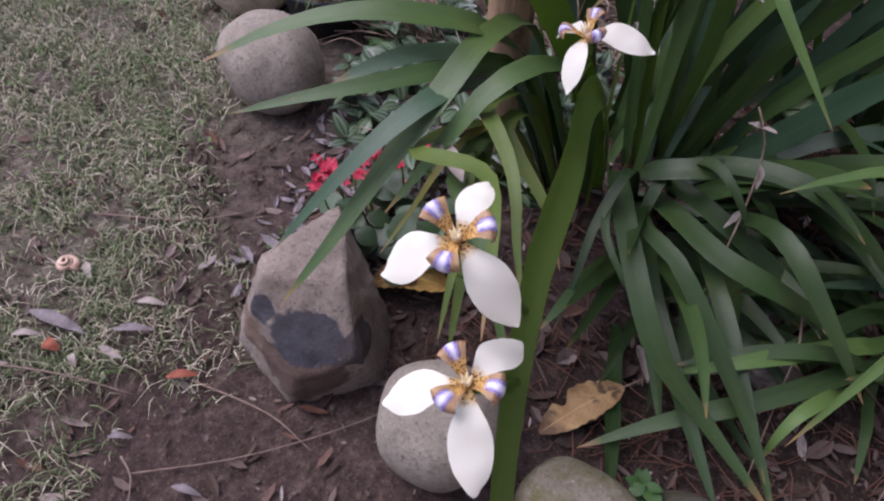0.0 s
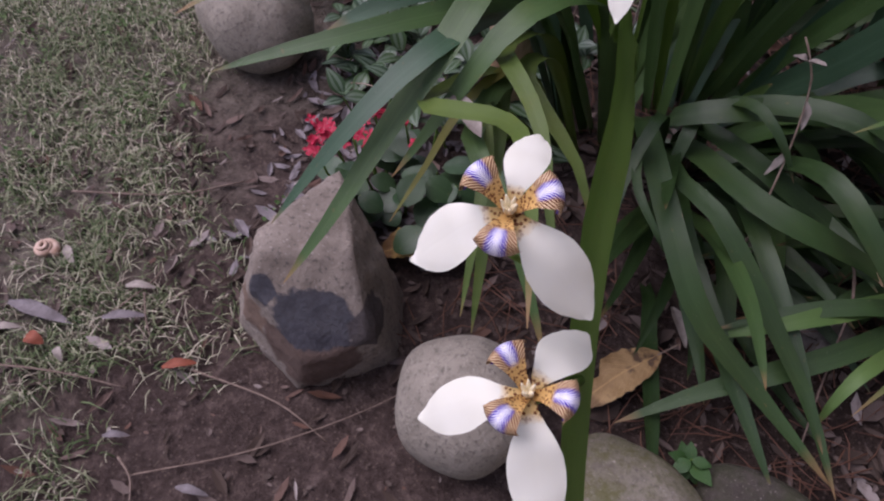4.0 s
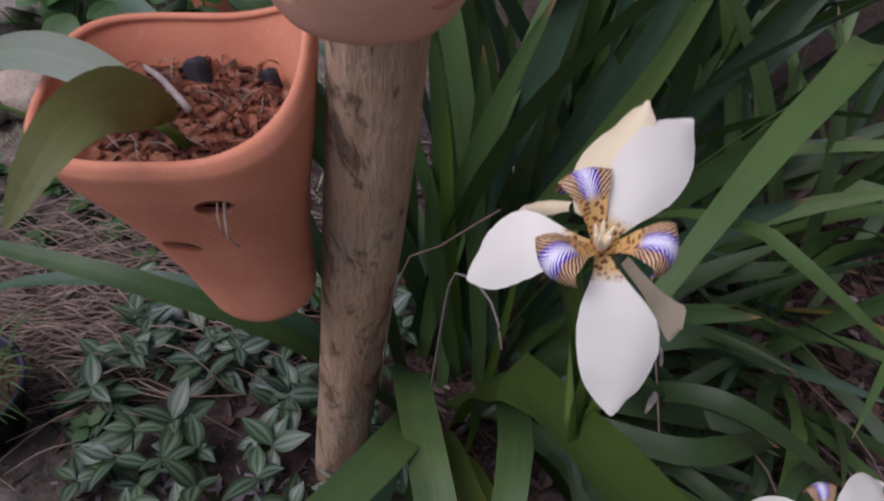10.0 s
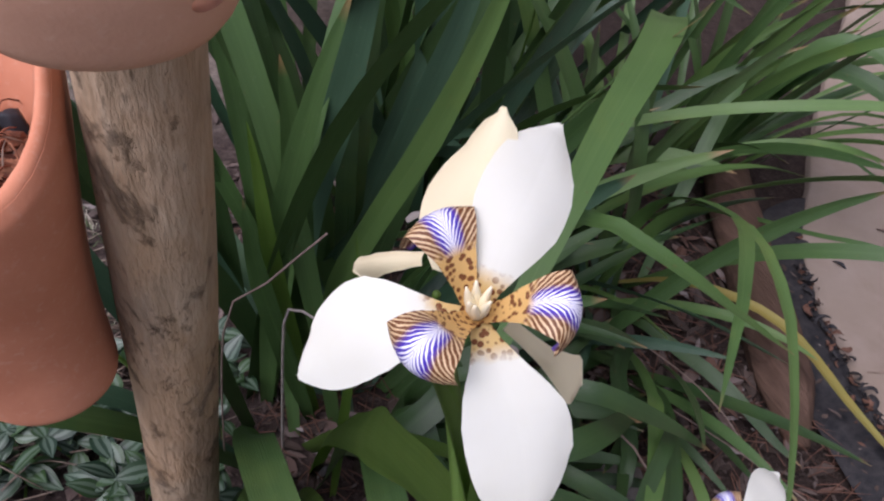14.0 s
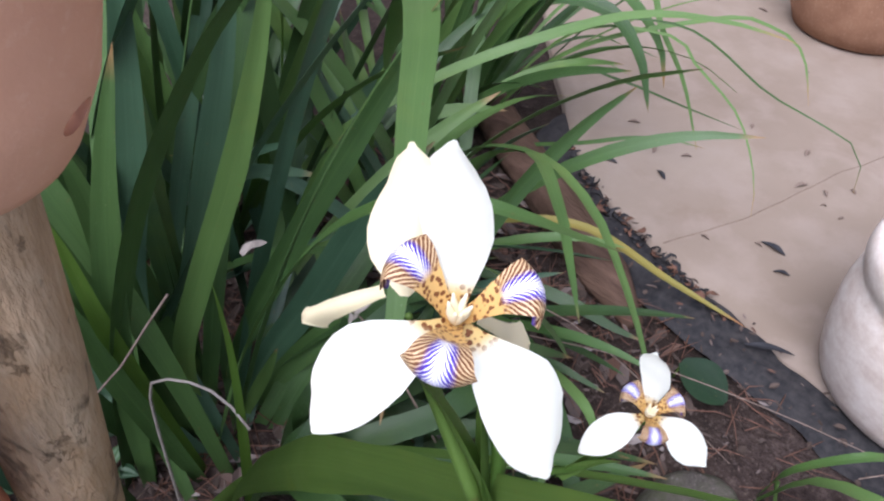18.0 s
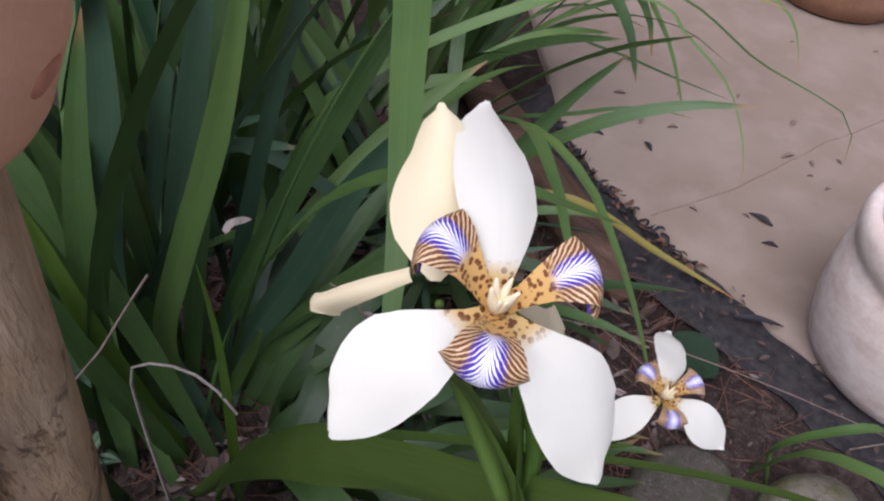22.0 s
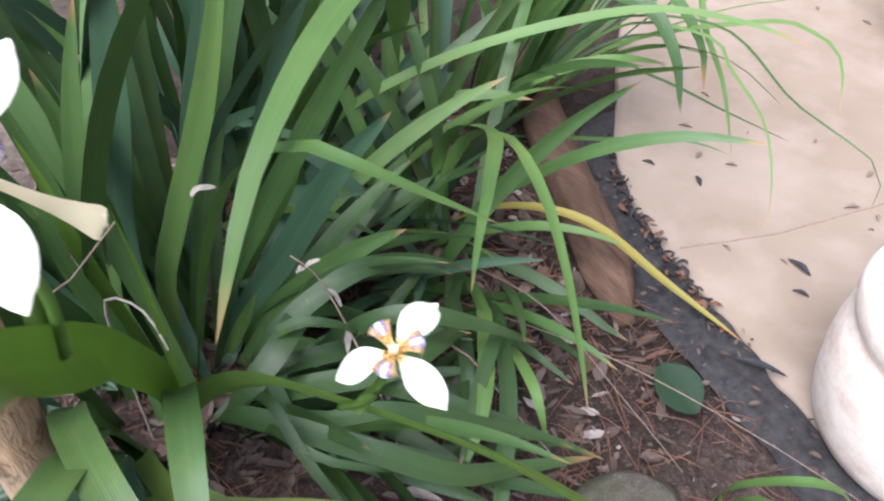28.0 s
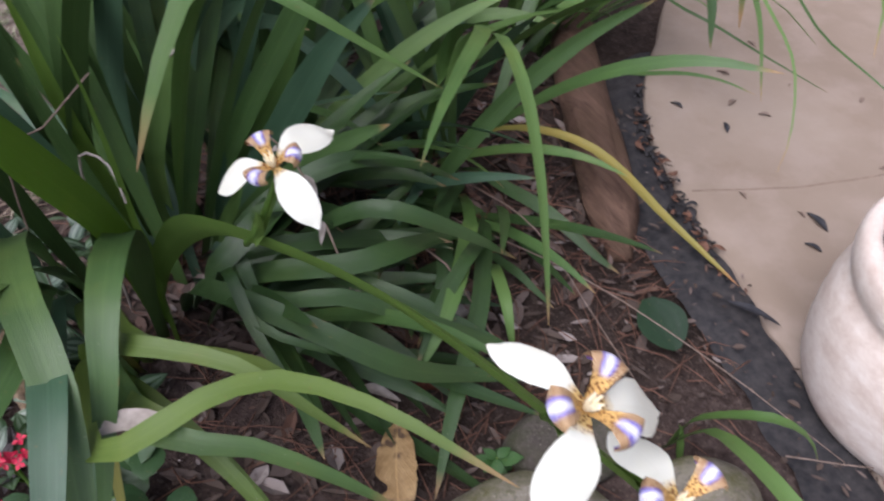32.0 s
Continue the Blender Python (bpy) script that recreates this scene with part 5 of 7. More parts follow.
for pts, w, m in (
    ([(1.06, 1.24, -0.01), (1.14, 1.14, 0.24), (1.205, 0.90, 0.335), (1.135, 0.682, 0.320), (1.120, 0.592, 0.316), (1.124, 0.525, 0.300), (1.122, 0.500, 0.262), (1.105, 0.495, 0.240)], 0.0055, BLADE),
    ([(1.08, 1.26, -0.01), (1.18, 1.15, 0.30), (1.252, 1.01, 0.375), (1.240, 0.932, 0.297), (1.238, 0.861, 0.221), (1.218, 0.786, 0.114)], 0.014, BLADE_LIGHT),
    ([(1.07, 1.25, -0.01), (1.15, 1.08, 0.26), (1.198, 0.90, 0.315), (1.177, 0.824, 0.293), (1.146, 0.715, 0.255), (1.096, 0.638, 0.192), (1.061, 0.609, 0.144)], 0.0065, BLADE_LIGHT),
    ([(1.03, 1.20, -0.01), (1.05, 1.08, 0.05), (1.068, 0.954, 0.112), (1.097, 0.870, 0.154), (1.118, 0.805, 0.173), (1.133, 0.746, 0.178)], 0.009, BLADE),
    ([(1.09, 1.24, -0.01), (1.16, 1.08, 0.22), (1.259, 0.846, 0.348), (1.268, 0.750, 0.365), (1.250, 0.688, 0.354), (1.214, 0.652, 0.330), (1.194, 0.628, 0.297)], 0.010, BLADE_LIGHT),
    ([(0.60, 1.30, -0.01), (0.60, 1.20, 0.16), (0.618, 1.118, 0.263), (0.722, 1.045, 0.339), (0.831, 0.952, 0.403), (0.965, 0.860, 0.439), (1.046, 0.751, 0.443), (1.088, 0.654, 0.432)], 0.017, BLADE_LIGHT),
    ([(1.05, 1.25, -0.01), (1.10, 1.15, 0.30), (1.15, 1.02, 0.34), (1.16, 0.93, 0.28), (1.150, 0.875, 0.185)], 0.034, BLADE),
    ([(1.06, 1.27, -0.01), (1.14, 1.17, 0.34), (1.20, 1.03, 0.36), (1.23, 0.93, 0.28), (1.225, 0.89, 0.20)], 0.030, BLADE),
    ([(1.04, 1.27, -0.01), (1.12, 1.10, 0.20), (1.20, 0.98, 0.19), (1.28, 0.86, 0.15), (1.36, 0.76, 0.11)], 0.006, BLADE),
):
    leaf(side_clump, pts, w, m, face=(-0.4, -0.4, 0.8), nv=24)

far_clump = thing("iris_plant", (0.86, 1.72, 0.0), "dark clump of strap leaves at the back of the bed", "iris", "iris plants")
fan(far_clump, 14, 40, (0.86, 1.72), 0.12, (0.5, 0.95), (0.022, 0.036), (4, 40), (-110, 200), DARK, 0.28, clear=False)

# buds on thin stalks
part("bud_stalk", grow("bud_stalk", [(0.50, 1.22, -0.01), (0.55, 1.19, 0.30), (0.563, 1.175, 0.52)], [0.0022, 0.0018], 10, 6), STALK, back)
part("flower_bud", grow("flower_bud", [(0.563, 1.175, 0.515), (0.562, 1.174, 0.532), (0.560, 1.173, 0.552)], [0.0030, 0.0085, 0.0030], 10, 10), BUD, back, "small yellow flower bud")
part("bud_stalk", grow("bud_stalk", [(0.08, 0.88, -0.01), (-0.08, 0.87, 0.38), (-0.278, 0.86, 0.540), (-0.357, 0.872, 0.543), (-0.419, 0.891, 0.539)], [0.0028, 0.0022, 0.0018], 16, 6), STALK, clump)
part("seed_pod", grow("seed_pod", [(-0.417, 0.890, 0.536), (-0.424, 0.902, 0.550), (-0.432, 0.915, 0.566), (-0.440, 0.926, 0.582)], [0.0030, 0.0100, 0.0095, 0.0030], 12, 10), HERB, clump, "green seed pod with a pointed yellowish sheath")
part("sheath", blade_mesh([(-0.424, 0.902, 0.552), (-0.438, 0.914, 0.580), (-0.447, 0.930, 0.606)], 0.014, face=(0.3, -0.8, 0.4), nv=10, point=0.7), BLADE_YELLOW, clump, "pointed yellowish sheath")
leaf(clump, [(0.10, 0.93, -0.01), (0.03, 0.90, 0.36), (-0.04, 0.875, 0.600), (-0.088, 0.925, 0.618), (-0.125, 0.980, 0.617), (-0.185, 1.075, 0.590)], 0.030, BLADE, face=(0.2, -0.5, 0.8), nv=22)
leaf(clump, [(0.05, 0.97, -0.01), (-0.04, 0.97, 0.30), (-0.12, 0.99, 0.480), (-0.170, 1.025, 0.513), (-0.214, 1.077, 0.526), (-0.266, 1.133, 0.539), (-0.345, 1.235, 0.540)], 0.030, BLADE_BLUE, face=(0.2, -0.5, 0.8), nv=22)


# ---------------------------------------------------------------- post and pots
POST = [(-0.002, 0.800, -0.06), (0.0, 0.792, 0.0), (0.015, 0.752, 0.25), (0.029, 0.722, 0.50), (0.038, 0.702, 0.70), (0.048, 0.690, 1.0)]


def build_post():
    P = spline(POST, 40)
    sides, verts, faces = 40, [], []
    for j, p in enumerate(P):
        for i in range(sides):
            a = 2 * math.pi * i / sides
            d = Vector((math.cos(a), math.sin(a), 0))
            r = 0.0315 * (1 + 0.05 * noise.noise(Vector((d.x * 2, d.y * 2, p.z * 5))) + 0.045 * noise.noise(Vector((d.x * 6, d.y * 6, p.z * 1.5 + 7))))
            verts.append(p + d * r)
    for j in range(40):
        for i in range(sides):
            a, b = j * sides + i, j * sides + (i + 1) % sides
            faces.append((a, b, b + sides, a + sides))
    faces.append(tuple(40 * sides + i for i in range(sides)))
    me = mesh_from("post", verts, faces)
    solo("wooden_post", me, POST_WOOD, (0, 0, 0), "weathered round wooden post carrying terracotta orchid pots", "post")


build_post()


def clay_pot(name, centre_top, centre_low, radii, material, label, holes, rise=0.0, rise_way=(1, 0), squash=(1.0, 1.0), square=2.0, group="orchid pots on the post"):
    """A pot with thick wall and rolled rim, from its radii at even heights; its rim may rise on one side and its plan be squarish."""
    height = centre_top[2] - centre_low[2]
    n = len(radii) - 1
    top = radii[-1]
    ct, cl = Vector(centre_top), Vector(centre_low)

    def shaped(me):
        for vtx in me.vertices:
            v = vtx.co.z / height
            rad = Vector((vtx.co.x, vtx.co.y))
            k = rad.normalized() if rad.length > 1e-6 else Vector((1, 0))
            p = 2 + (square - 2) * max(0.0, min(v, 1.0))
            s = (abs(k.x) ** p + abs(k.y) ** p) ** (-1 / p)
            dz = rise * max(0.0, v) ** 3 * max(0.0, k.dot(Vector(rise_way).normalized())) ** 3
            c = cl.lerp(ct, v)
            vtx.co = Vector((c.x + vtx.co.x * s * squash[0], c.y + vtx.co.y * s * squash[1], c.z + dz))
        me.update()
        return me

    fine = 4 * n
    wall = [(float(np.interp(k / 4, range(n + 1), radii)), height * k / fine) for k in range(fine + 1)]
    prof = [(radii[0] * 0.5, 0.0), (radii[0] - 0.004, 0.0), (radii[0] - 0.0008, 0.002)] + wall[1:-1]
    prof += [(top, height - 0.001), (top + 0.0002, height + 0.002), (top - 0.0010, height + 0.0060), (top - 0.0060, height + 0.0064), (top - 0.0095, height)]
    prof += [(r - 0.009, z) for r, z in wall[-3:0:-3]]
    me = shaped(lathe_mesh(prof, 64, name))
    if holes:
        me = with_holes(me, holes)
    root = thing(name, (cl.x, cl.y, cl.z), label, "plant pot", group)
    part("body", me, material, root)
    loop = [(top - 0.0013, height + 0.0045), (top - 0.0012, height + 0.0064), (top - 0.0032, height + 0.0090), (top - 0.0062, height + 0.0089), (top - 0.0086, height + 0.0062), (top - 0.0050, height + 0.0040)]
    part("rim", shaped(ring_mesh(loop)), material, root, "rounded clay lip")
    return root


pot_low = clay_pot("orchid_pot", (-0.087, 0.738, 0.632), (-0.051, 0.722, 0.456), [0.044, 0.048, 0.052, 0.058, 0.065, 0.074, 0.084, 0.092], CLAY, "orange terracotta orchid pot with drainage holes, fixed to the post",
                   [((-0.064, 0.647, 0.604), (0.05, -1, 0.1), 0.0125, 0.0082), ((-0.098, 0.664, 0.555), (-0.6, -0.8, 0.1), 0.012, 0.0075)], rise=0.054, rise_way=(0.9, -0.05), squash=(0.97, 0.99), square=3.6)
pot_high = clay_pot("orchid_pot", (0.034, 0.630, 1.00), (0.028, 0.632, 0.7515), [0.041, 0.055, 0.062, 0.068, 0.074, 0.079, 0.084, 0.088, 0.092], CLAY_PALE, "pale terracotta orchid pot with oval holes, high on the post",
                    [((0.058, 0.592, 0.777), (0.55, -0.85, 0), 0.0085, 0.0052), ((-0.010, 0.594, 0.776), (-0.65, -0.75, 0), 0.0085, 0.0052), ((0.022, 0.568, 0.814), (-0.1, -1, 0), 0.0115, 0.0052), ((0.092, 0.604, 0.824), (0.9, -0.45, 0), 0.010, 0.0055)])
pot_back = clay_pot("flower_pot", (-0.275, 2.06, 0.22), (-0.275, 2.06, -0.008), [0.070, 0.078, 0.086, 0.094, 0.102], CLAY, "orange terracotta pot standing on the sandy ground behind", [], group="")


def pot_filling():
    """Bark chips, charcoal and roots in the lower pot."""
    rnd = random.Random(11)
    c = Vector((-0.082, 0.737, 0.606))
    grid = []
    for j in range(13):
        r = j / 12
        grid.append([c + Vector((0.076 * r * math.cos(a), 0.079 * r * math.sin(a), 0.006 * noise.noise(Vector((3 * r * math.cos(a), 3 * r * math.sin(a), 2))) - 0.004 * r)) for a in (2 * math.pi * i / 24 for i in range(25))])
    part("bark_bed", shell("bark_bed", 24, 12, grid, 0.004), BARK_CHIP, pot_low, "reddish bark bedding")
    for k in range(300):
        a, r = rnd.uniform(0, 6.283), math.sqrt(rnd.random()) * 1.02
        p = c + Vector((0.070 * r * math.cos(a), 0.073 * r * math.sin(a), 0.004))
        bm = bmesh.new()
        bmesh.ops.create_cube(bm, size=1.0)
        for v in bm.verts:
            v.co += Vector((rnd.uniform(-0.2, 0.2), rnd.uniform(-0.2, 0.2), rnd.uniform(-0.2, 0.2)))
        s = rnd.uniform(0.6, 1.4)
        m = Matrix.Translation(p) @ Euler((rnd.uniform(-0.7, 0.7), rnd.uniform(-0.7, 0.7), rnd.uniform(0, 6.28))).to_matrix().to_4x4() @ Matrix.Diagonal((0.011 * s, 0.0036 * s, 0.0030 * s, 1))
        bmesh.ops.transform(bm, matrix=m, verts=bm.verts)
        part("bark_chip", from_bm("bark_chip", bm, False), BARK_CHIP, pot_low)
    for p, s in (((-0.086, 0.790, 0.613), 0.013), ((-0.035, 0.785, 0.609), 0.011), ((-0.075, 0.68, 0.610), 0.008), ((-0.055, 0.675, 0.609), 0.007)):
        me = rock_mesh((s * 0.95, s * 0.85, s * 1.15), 3, [((0.3, 0.2, 1), s * 0.8), ((1, 0.2, 0.3), s * 0.55), ((-0.6, -0.8, 0.2), s * 0.55), ((-0.5, 0.9, 0.1), s * 0.6), ((0.4, -0.9, 0.4), s * 0.6)], level=3, bumps=0.3)
        me.transform(Matrix.Translation(p))
        part("charcoal_lump", me, CHARCOAL, pot_low, "black charcoal lump")
    for k in range(60):
        a = rnd.uniform(0, 6.283)
        p = c + Vector((rnd.uniform(-0.055, 0.055), rnd.uniform(-0.06, 0.06), 0.008))
        d = Vector((math.cos(a), math.sin(a), 0)) * rnd.uniform(0.015, 0.04)
        part("root", grow("root", [p - d * 0.5, p + Vector((0, 0, rnd.uniform(0.002, 0.009))), p + d * 0.5], [0.0006, 0.0004], 6, 5), BARK_CHIP if k % 3 else STRAW, pot_low)
    part("root", grow("root", [(-0.058, 0.655, 0.609), (-0.056, 0.638, 0.604), (-0.055, 0.636, 0.594), (-0.050, 0.636, 0.587)], [0.0012, 0.0008], 8, 5), STRAW, pot_low, "dry root hanging from a drainage hole")
    part("root", grow("root", [(-0.062, 0.655, 0.609), (-0.060, 0.639, 0.608), (-0.058, 0.637, 0.597)], [0.0010, 0.0006], 8, 5), STRAW, pot_low, "dry root hanging from a drainage hole")
    part("twig", grow("twig", [(-0.125, 0.790, 0.618), (-0.108, 0.765, 0.624), (-0.086, 0.735, 0.618)], [0.0022, 0.0030], 6, 7), DRY_GREY, pot_low, "short pale twig")


pot_filling()

orchid = thing("orchid", (-0.105, 0.705, 0.604), "small orchid with two broad olive leaves, growing in the lower pot", "orchid")
part("leaf", blade_mesh([(-0.094, 0.700, 0.634), (-0.092, 0.684, 0.655), (-0.107, 0.664, 0.676), (-0.121, 0.636, 0.684), (-0.136, 0.610, 0.674), (-0.151, 0.588, 0.652)], 0.037, face=(0.25, -0.75, 0.6), nv=20, point=0.6, base=0.3, thick=0.002, fold=0.1), ORCHID_LEAF, orchid, "broad olive leaf")
part("leaf", blade_mesh([(-0.098, 0.703, 0.632), (-0.108, 0.706, 0.650), (-0.136, 0.720, 0.661), (-0.176, 0.737, 0.662), (-0.214, 0.743, 0.649), (-0.242, 0.740, 0.627)], 0.027, face=(-0.1, -0.6, 0.7), nv=20, point=0.5, base=0.45, thick=0.002, fold=0.1), ORCHID_GREY, orchid, "grey-green arching leaf")
part("stem", grow("stem", [(-0.085, 0.710, 0.598), (-0.090, 0.706, 0.618), (-0.100, 0.702, 0.632)], [0.005, 0.0045, 0.003], 8, 8), STALK, orchid)


def white_pot():
    c = Vector((1.036, 0.262, 0.014))
    prof = [(0.10, 0.0), (0.144, 0.003), (0.156, 0.012), (0.165, 0.035), (0.173, 0.075), (0.1775, 0.115), (0.1775, 0.150), (0.174, 0.178), (0.169, 0.192), (0.1685, 0.198), (0.1725, 0.206), (0.1765, 0.222), (0.1765, 0.240), (0.173, 0.251), (0.165, 0.256), (0.156, 0.252), (0.151, 0.238), (0.148, 0.215)]
    prof += [(0.146, 0.20), (0.09, 0.19)]
    root = thing("flower_pot", c, "whitewashed round clay flower pot with dark gravelly soil", "plant pot")
    me = lathe_mesh(prof, 72, "pot")
    for v in me.vertices:
        a = math.atan2(v.co.y, v.co.x)
        k = 1 + 0.008 * noise.noise(Vector((math.cos(a) * 2, math.sin(a) * 2, v.co.z * 20)))
        v.co = Vector((v.co.x * k, v.co.y * k, v.co.z)) + c
    part("body", me, CLAY_WHITE, root)
    grid = []
    for j in range(11):
        r = j / 10 * 0.149
        grid.append([c + Vector((r * math.cos(a), r * math.sin(a), 0.214 + 0.010 * noise.noise(Vector((r * 30 * math.cos(a), r * 30 * math.sin(a), 3))))) for a in (2 * math.pi * i / 40 for i in range(41))])
    part("soil", shell("soil", 40, 10, grid, 0.004), POT_GRIT, root, "dark gravelly potting soil")
    rnd = random.Random(21)
    V, F = [], []
    for k in range(1500):
        a, r = rnd.uniform(0, 6.283), math.sqrt(rnd.random()) * 0.145
        p = c + Vector((r * math.cos(a), r * math.sin(a), 0.219 + rnd.uniform(-0.004, 0.006)))
        s = rnd.uniform(0.0012, 0.0038)
        b = len(V)
        q = Euler((rnd.uniform(0, 3), rnd.uniform(0, 3), rnd.uniform(0, 3))).to_matrix()
        V += [p + q @ (Vector(o) * s) for o in ((1.2, 0, 0), (-1, 0, 0), (0, 1, 0), (0, -1, 0), (0, 0, 0.8), (0, 0, -0.8))]
        F += [(b + i, b + j, b + kk) for i, j, kk in ((0, 2, 4), (2, 1, 4), (1, 3, 4), (3, 0, 4), (2, 0, 5), (1, 2, 5), (3, 1, 5), (0, 3, 5))]
    part("gravel", mesh_from("gravel", V, F, smooth=False), GRAVEL, root, kind="stuff")
    plant = thing("pink_flower_plant", (1.075, 0.365, 0.236), "small plant with pink flowers growing in the white pot", "flower")
    for k in range(60):
        a, r = rnd.uniform(0, 6.283), rnd.uniform(0.0, 0.085)
        p = Vector((1.105 + r * math.cos(a), 0.345 + 0.6 * r * math.sin(a), 0.232))
        d = Vector((rnd.uniform(-1, 1), rnd.uniform(-1, 1), 0)).normalized() * rnd.uniform(0.012, 0.022)
        part("leaf", blade_mesh([p, p + d * 0.5 + Vector((0, 0, 0.020)), p + d + Vector((0, 0, 0.018))], 0.010, nv=6, point=0.6), HERB, plant)
    for q in ((1.058, 0.381, 0.275), (1.145, 0.372, 0.285)):
        part("flower_stem", grow("flower_stem", [(q[0] + 0.01, q[1] - 0.01, 0.232), (q[0], q[1], q[2])], [0.0016, 0.0014], 5, 6), HERB, plant)
        for k in range(5):
            a = k * 1.2566
            part("floret", blade_mesh([q, Vector(q) + Vector((0.012 * math.cos(a), 0.012 * math.sin(a), 0.007)), Vector(q) + Vector((0.021 * math.cos(a), 0.021 * math.sin(a), 0.002))], 0.021, nv=6, point=0.6, fold=-0.2), PINK_PETAL, plant)


white_pot()


def brown_pot():
    c = Vector((2.27, 0.83, 0.012))
    root = thing("flower_pot", c, "brown clay pot standing further along the paving", "plant pot")
    me = lathe_mesh([(0.12, 0.0), (0.165, 0.01), (0.190, 0.06), (0.205, 0.14), (0.212, 0.21), (0.215, 0.225), (0.226, 0.23), (0.228, 0.262), (0.216, 0.268), (0.203, 0.258), (0.198, 0.22), (0.12, 0.21)], 48)
    me.transform(Matrix.Translation(c))
    part("body", me, CLAY_BROWN, root)


brown_pot()


def black_pot():
    c = Vector((-0.487, 0.885, -0.004))
    root = thing("nursery_pot", c, "black plastic nursery pot with wispy grass and brown soil", "plant pot")
    me = lathe_mesh([(0.058, 0.0), (0.066, 0.003), (0.086, 0.088), (0.091, 0.090), (0.092, 0.098), (0.088, 0.100), (0.085, 0.096), (0.080, 0.075), (0.04, 0.070)], 40)
    me.transform(Matrix.Translation(c))
    part("body", me, BLACK_PLASTIC, root)
    grid = [[c + Vector((0.082 * j / 6 * math.cos(a), 0.082 * j / 6 * math.sin(a), 0.076 + 0.006 * noise.noise(Vector((j * math.cos(a), j * math.sin(a), 1))))) for a in (2 * math.pi * i / 20 for i in range(21))] for j in range(7)]
    part("soil", shell("soil", 20, 6, grid, 0.003), POT_SOIL, root, "brown crumbly soil")
    rnd = random.Random(8)
    grass = thing("grass_tuft", c + Vector((0, 0, 0.076)), "wispy green grass growing in the black pot", "grass")
    for k in range(130):
        a, r = rnd.uniform(0, 6.283), rnd.uniform(0, 0.07)
        p = c + Vector((r * math.cos(a), r * math.sin(a), 0.074))
        a += rnd.uniform(-0.8, 0.8)
        L = rnd.uniform(0.05, 0.13)
        d = Vector((math.cos(a), math.sin(a), 0)) * L * rnd.uniform(0.3, 0.9)
        part("blade", blade_mesh([p, p + d * 0.45 + Vector((0, 0, L * 0.55)), p + d + Vector((0, 0, L * rnd.uniform(0.1, 0.6)))], 0.0032, nv=7, thick=0.0004), GRASS_POT, grass)


black_pot()


# ---------------------------------------------------------------- stones
def stone(loc, radii, material, label, seed, planes=(), level=4, bumps=0.10, turn=0.0, fine=0.012):
    me = rock_mesh(radii, seed, planes, bumps, fine, level, turn=turn)
    return solo("stone", me, material, loc, label, "stone", "border stones")


stone((-0.400, 0.665, 0.066), (0.094, 0.083, 0.088), STONE_ROUND, "smooth round grey river stone at the lawn edge", 1, bumps=0.08, level=5, fine=0.006)
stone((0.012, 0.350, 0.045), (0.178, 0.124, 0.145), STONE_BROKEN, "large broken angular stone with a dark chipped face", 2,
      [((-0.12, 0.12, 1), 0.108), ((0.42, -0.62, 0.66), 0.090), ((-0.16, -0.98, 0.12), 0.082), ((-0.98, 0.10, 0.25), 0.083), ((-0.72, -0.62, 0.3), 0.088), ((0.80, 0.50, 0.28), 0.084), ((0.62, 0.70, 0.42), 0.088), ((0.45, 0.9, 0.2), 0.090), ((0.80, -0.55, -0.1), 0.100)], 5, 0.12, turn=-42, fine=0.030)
stone((0.240, 0.330, 0.060), (0.078, 0.075, 0.079), STONE_ROUND, "smooth rounded speckled stone bordering the bed", 3, bumps=0.07, level=5, fine=0.006)
stone((0.462, 0.345, 0.008), (0.112, 0.078, 0.066), STONE_MOSSY, "low mossy olive stone bordering the bed", 4, [((0, -0.2, 1), 0.055)], level=5, turn=-20)
stone((0.660, 0.275, 0.012), (0.075, 0.070, 0.068), STONE_MOSSY, "rounded grey stone with moss bordering the bed", 5, bumps=0.08)
stone((0.585, 0.425, 0.002), (0.095, 0.060, 0.044), STONE_DARK, "flat dark stone half sunk in the bed", 6, [((0, 0, 1), 0.030)], turn=-12)
stone((0.405, 0.245, 0.0), (0.05, 0.04, 0.03), STONE_DARK, "small dark stone sunk in soil", 16, [((0, 0, 1), 0.022)])
stone((-0.665, 0.845, 0.035), (0.095, 0.085, 0.070), STONE_TAN, "smooth tan stone beside the black pot", 7)
stone((-0.86, 1.09, 0.05), (0.11, 0.09, 0.085), STONE_TAN, "rounded tan stone at the sandy edge", 8, [((0.5, -0.3, 1), 0.07)], fine=0.02)
stone((-0.835, 1.42, 0.035), (0.115, 0.085, 0.070), STONE_TAN, "pale tan stone on sandy ground", 9, turn=20)
stone((-0.60, 1.62, 0.03), (0.08, 0.06, 0.05), STONE_TAN, "small pale stone on sandy ground", 10)
stone((-0.80, 1.95, 0.04), (0.15, 0.08, 0.08), STONE_ROUND, "flat greyish stone far behind the pots", 11, [((0.2, 0, 1), 0.055)], turn=-30)
stone((-0.70, 1.57, 0.03), (0.075, 0.055, 0.05), STONE_ROUND, "small round grey stone on sandy ground", 17)
stone((-0.93, 1.93, 0.04), (0.10, 0.08, 0.08), STONE_GREY, "grey angular stone among weeds", 18, [((0.3, -0.2, 1), 0.06)])
stone((-0.55, 1.99, 0.03), (0.09, 0.07, 0.06), STONE_ROUND, "grey stone far behind the pots", 12)
stone((0.09, 2.02, 0.02), (0.17, 0.10, 0.09), STONE_GREY, "grey stone behind the leaf clump", 13, [((0, 0, 1), 0.07)])
stone((0.46, 0.80, 0.0), (0.055, 0.045, 0.03), STONE_GREY, "small pale stone among leaf litter", 14)
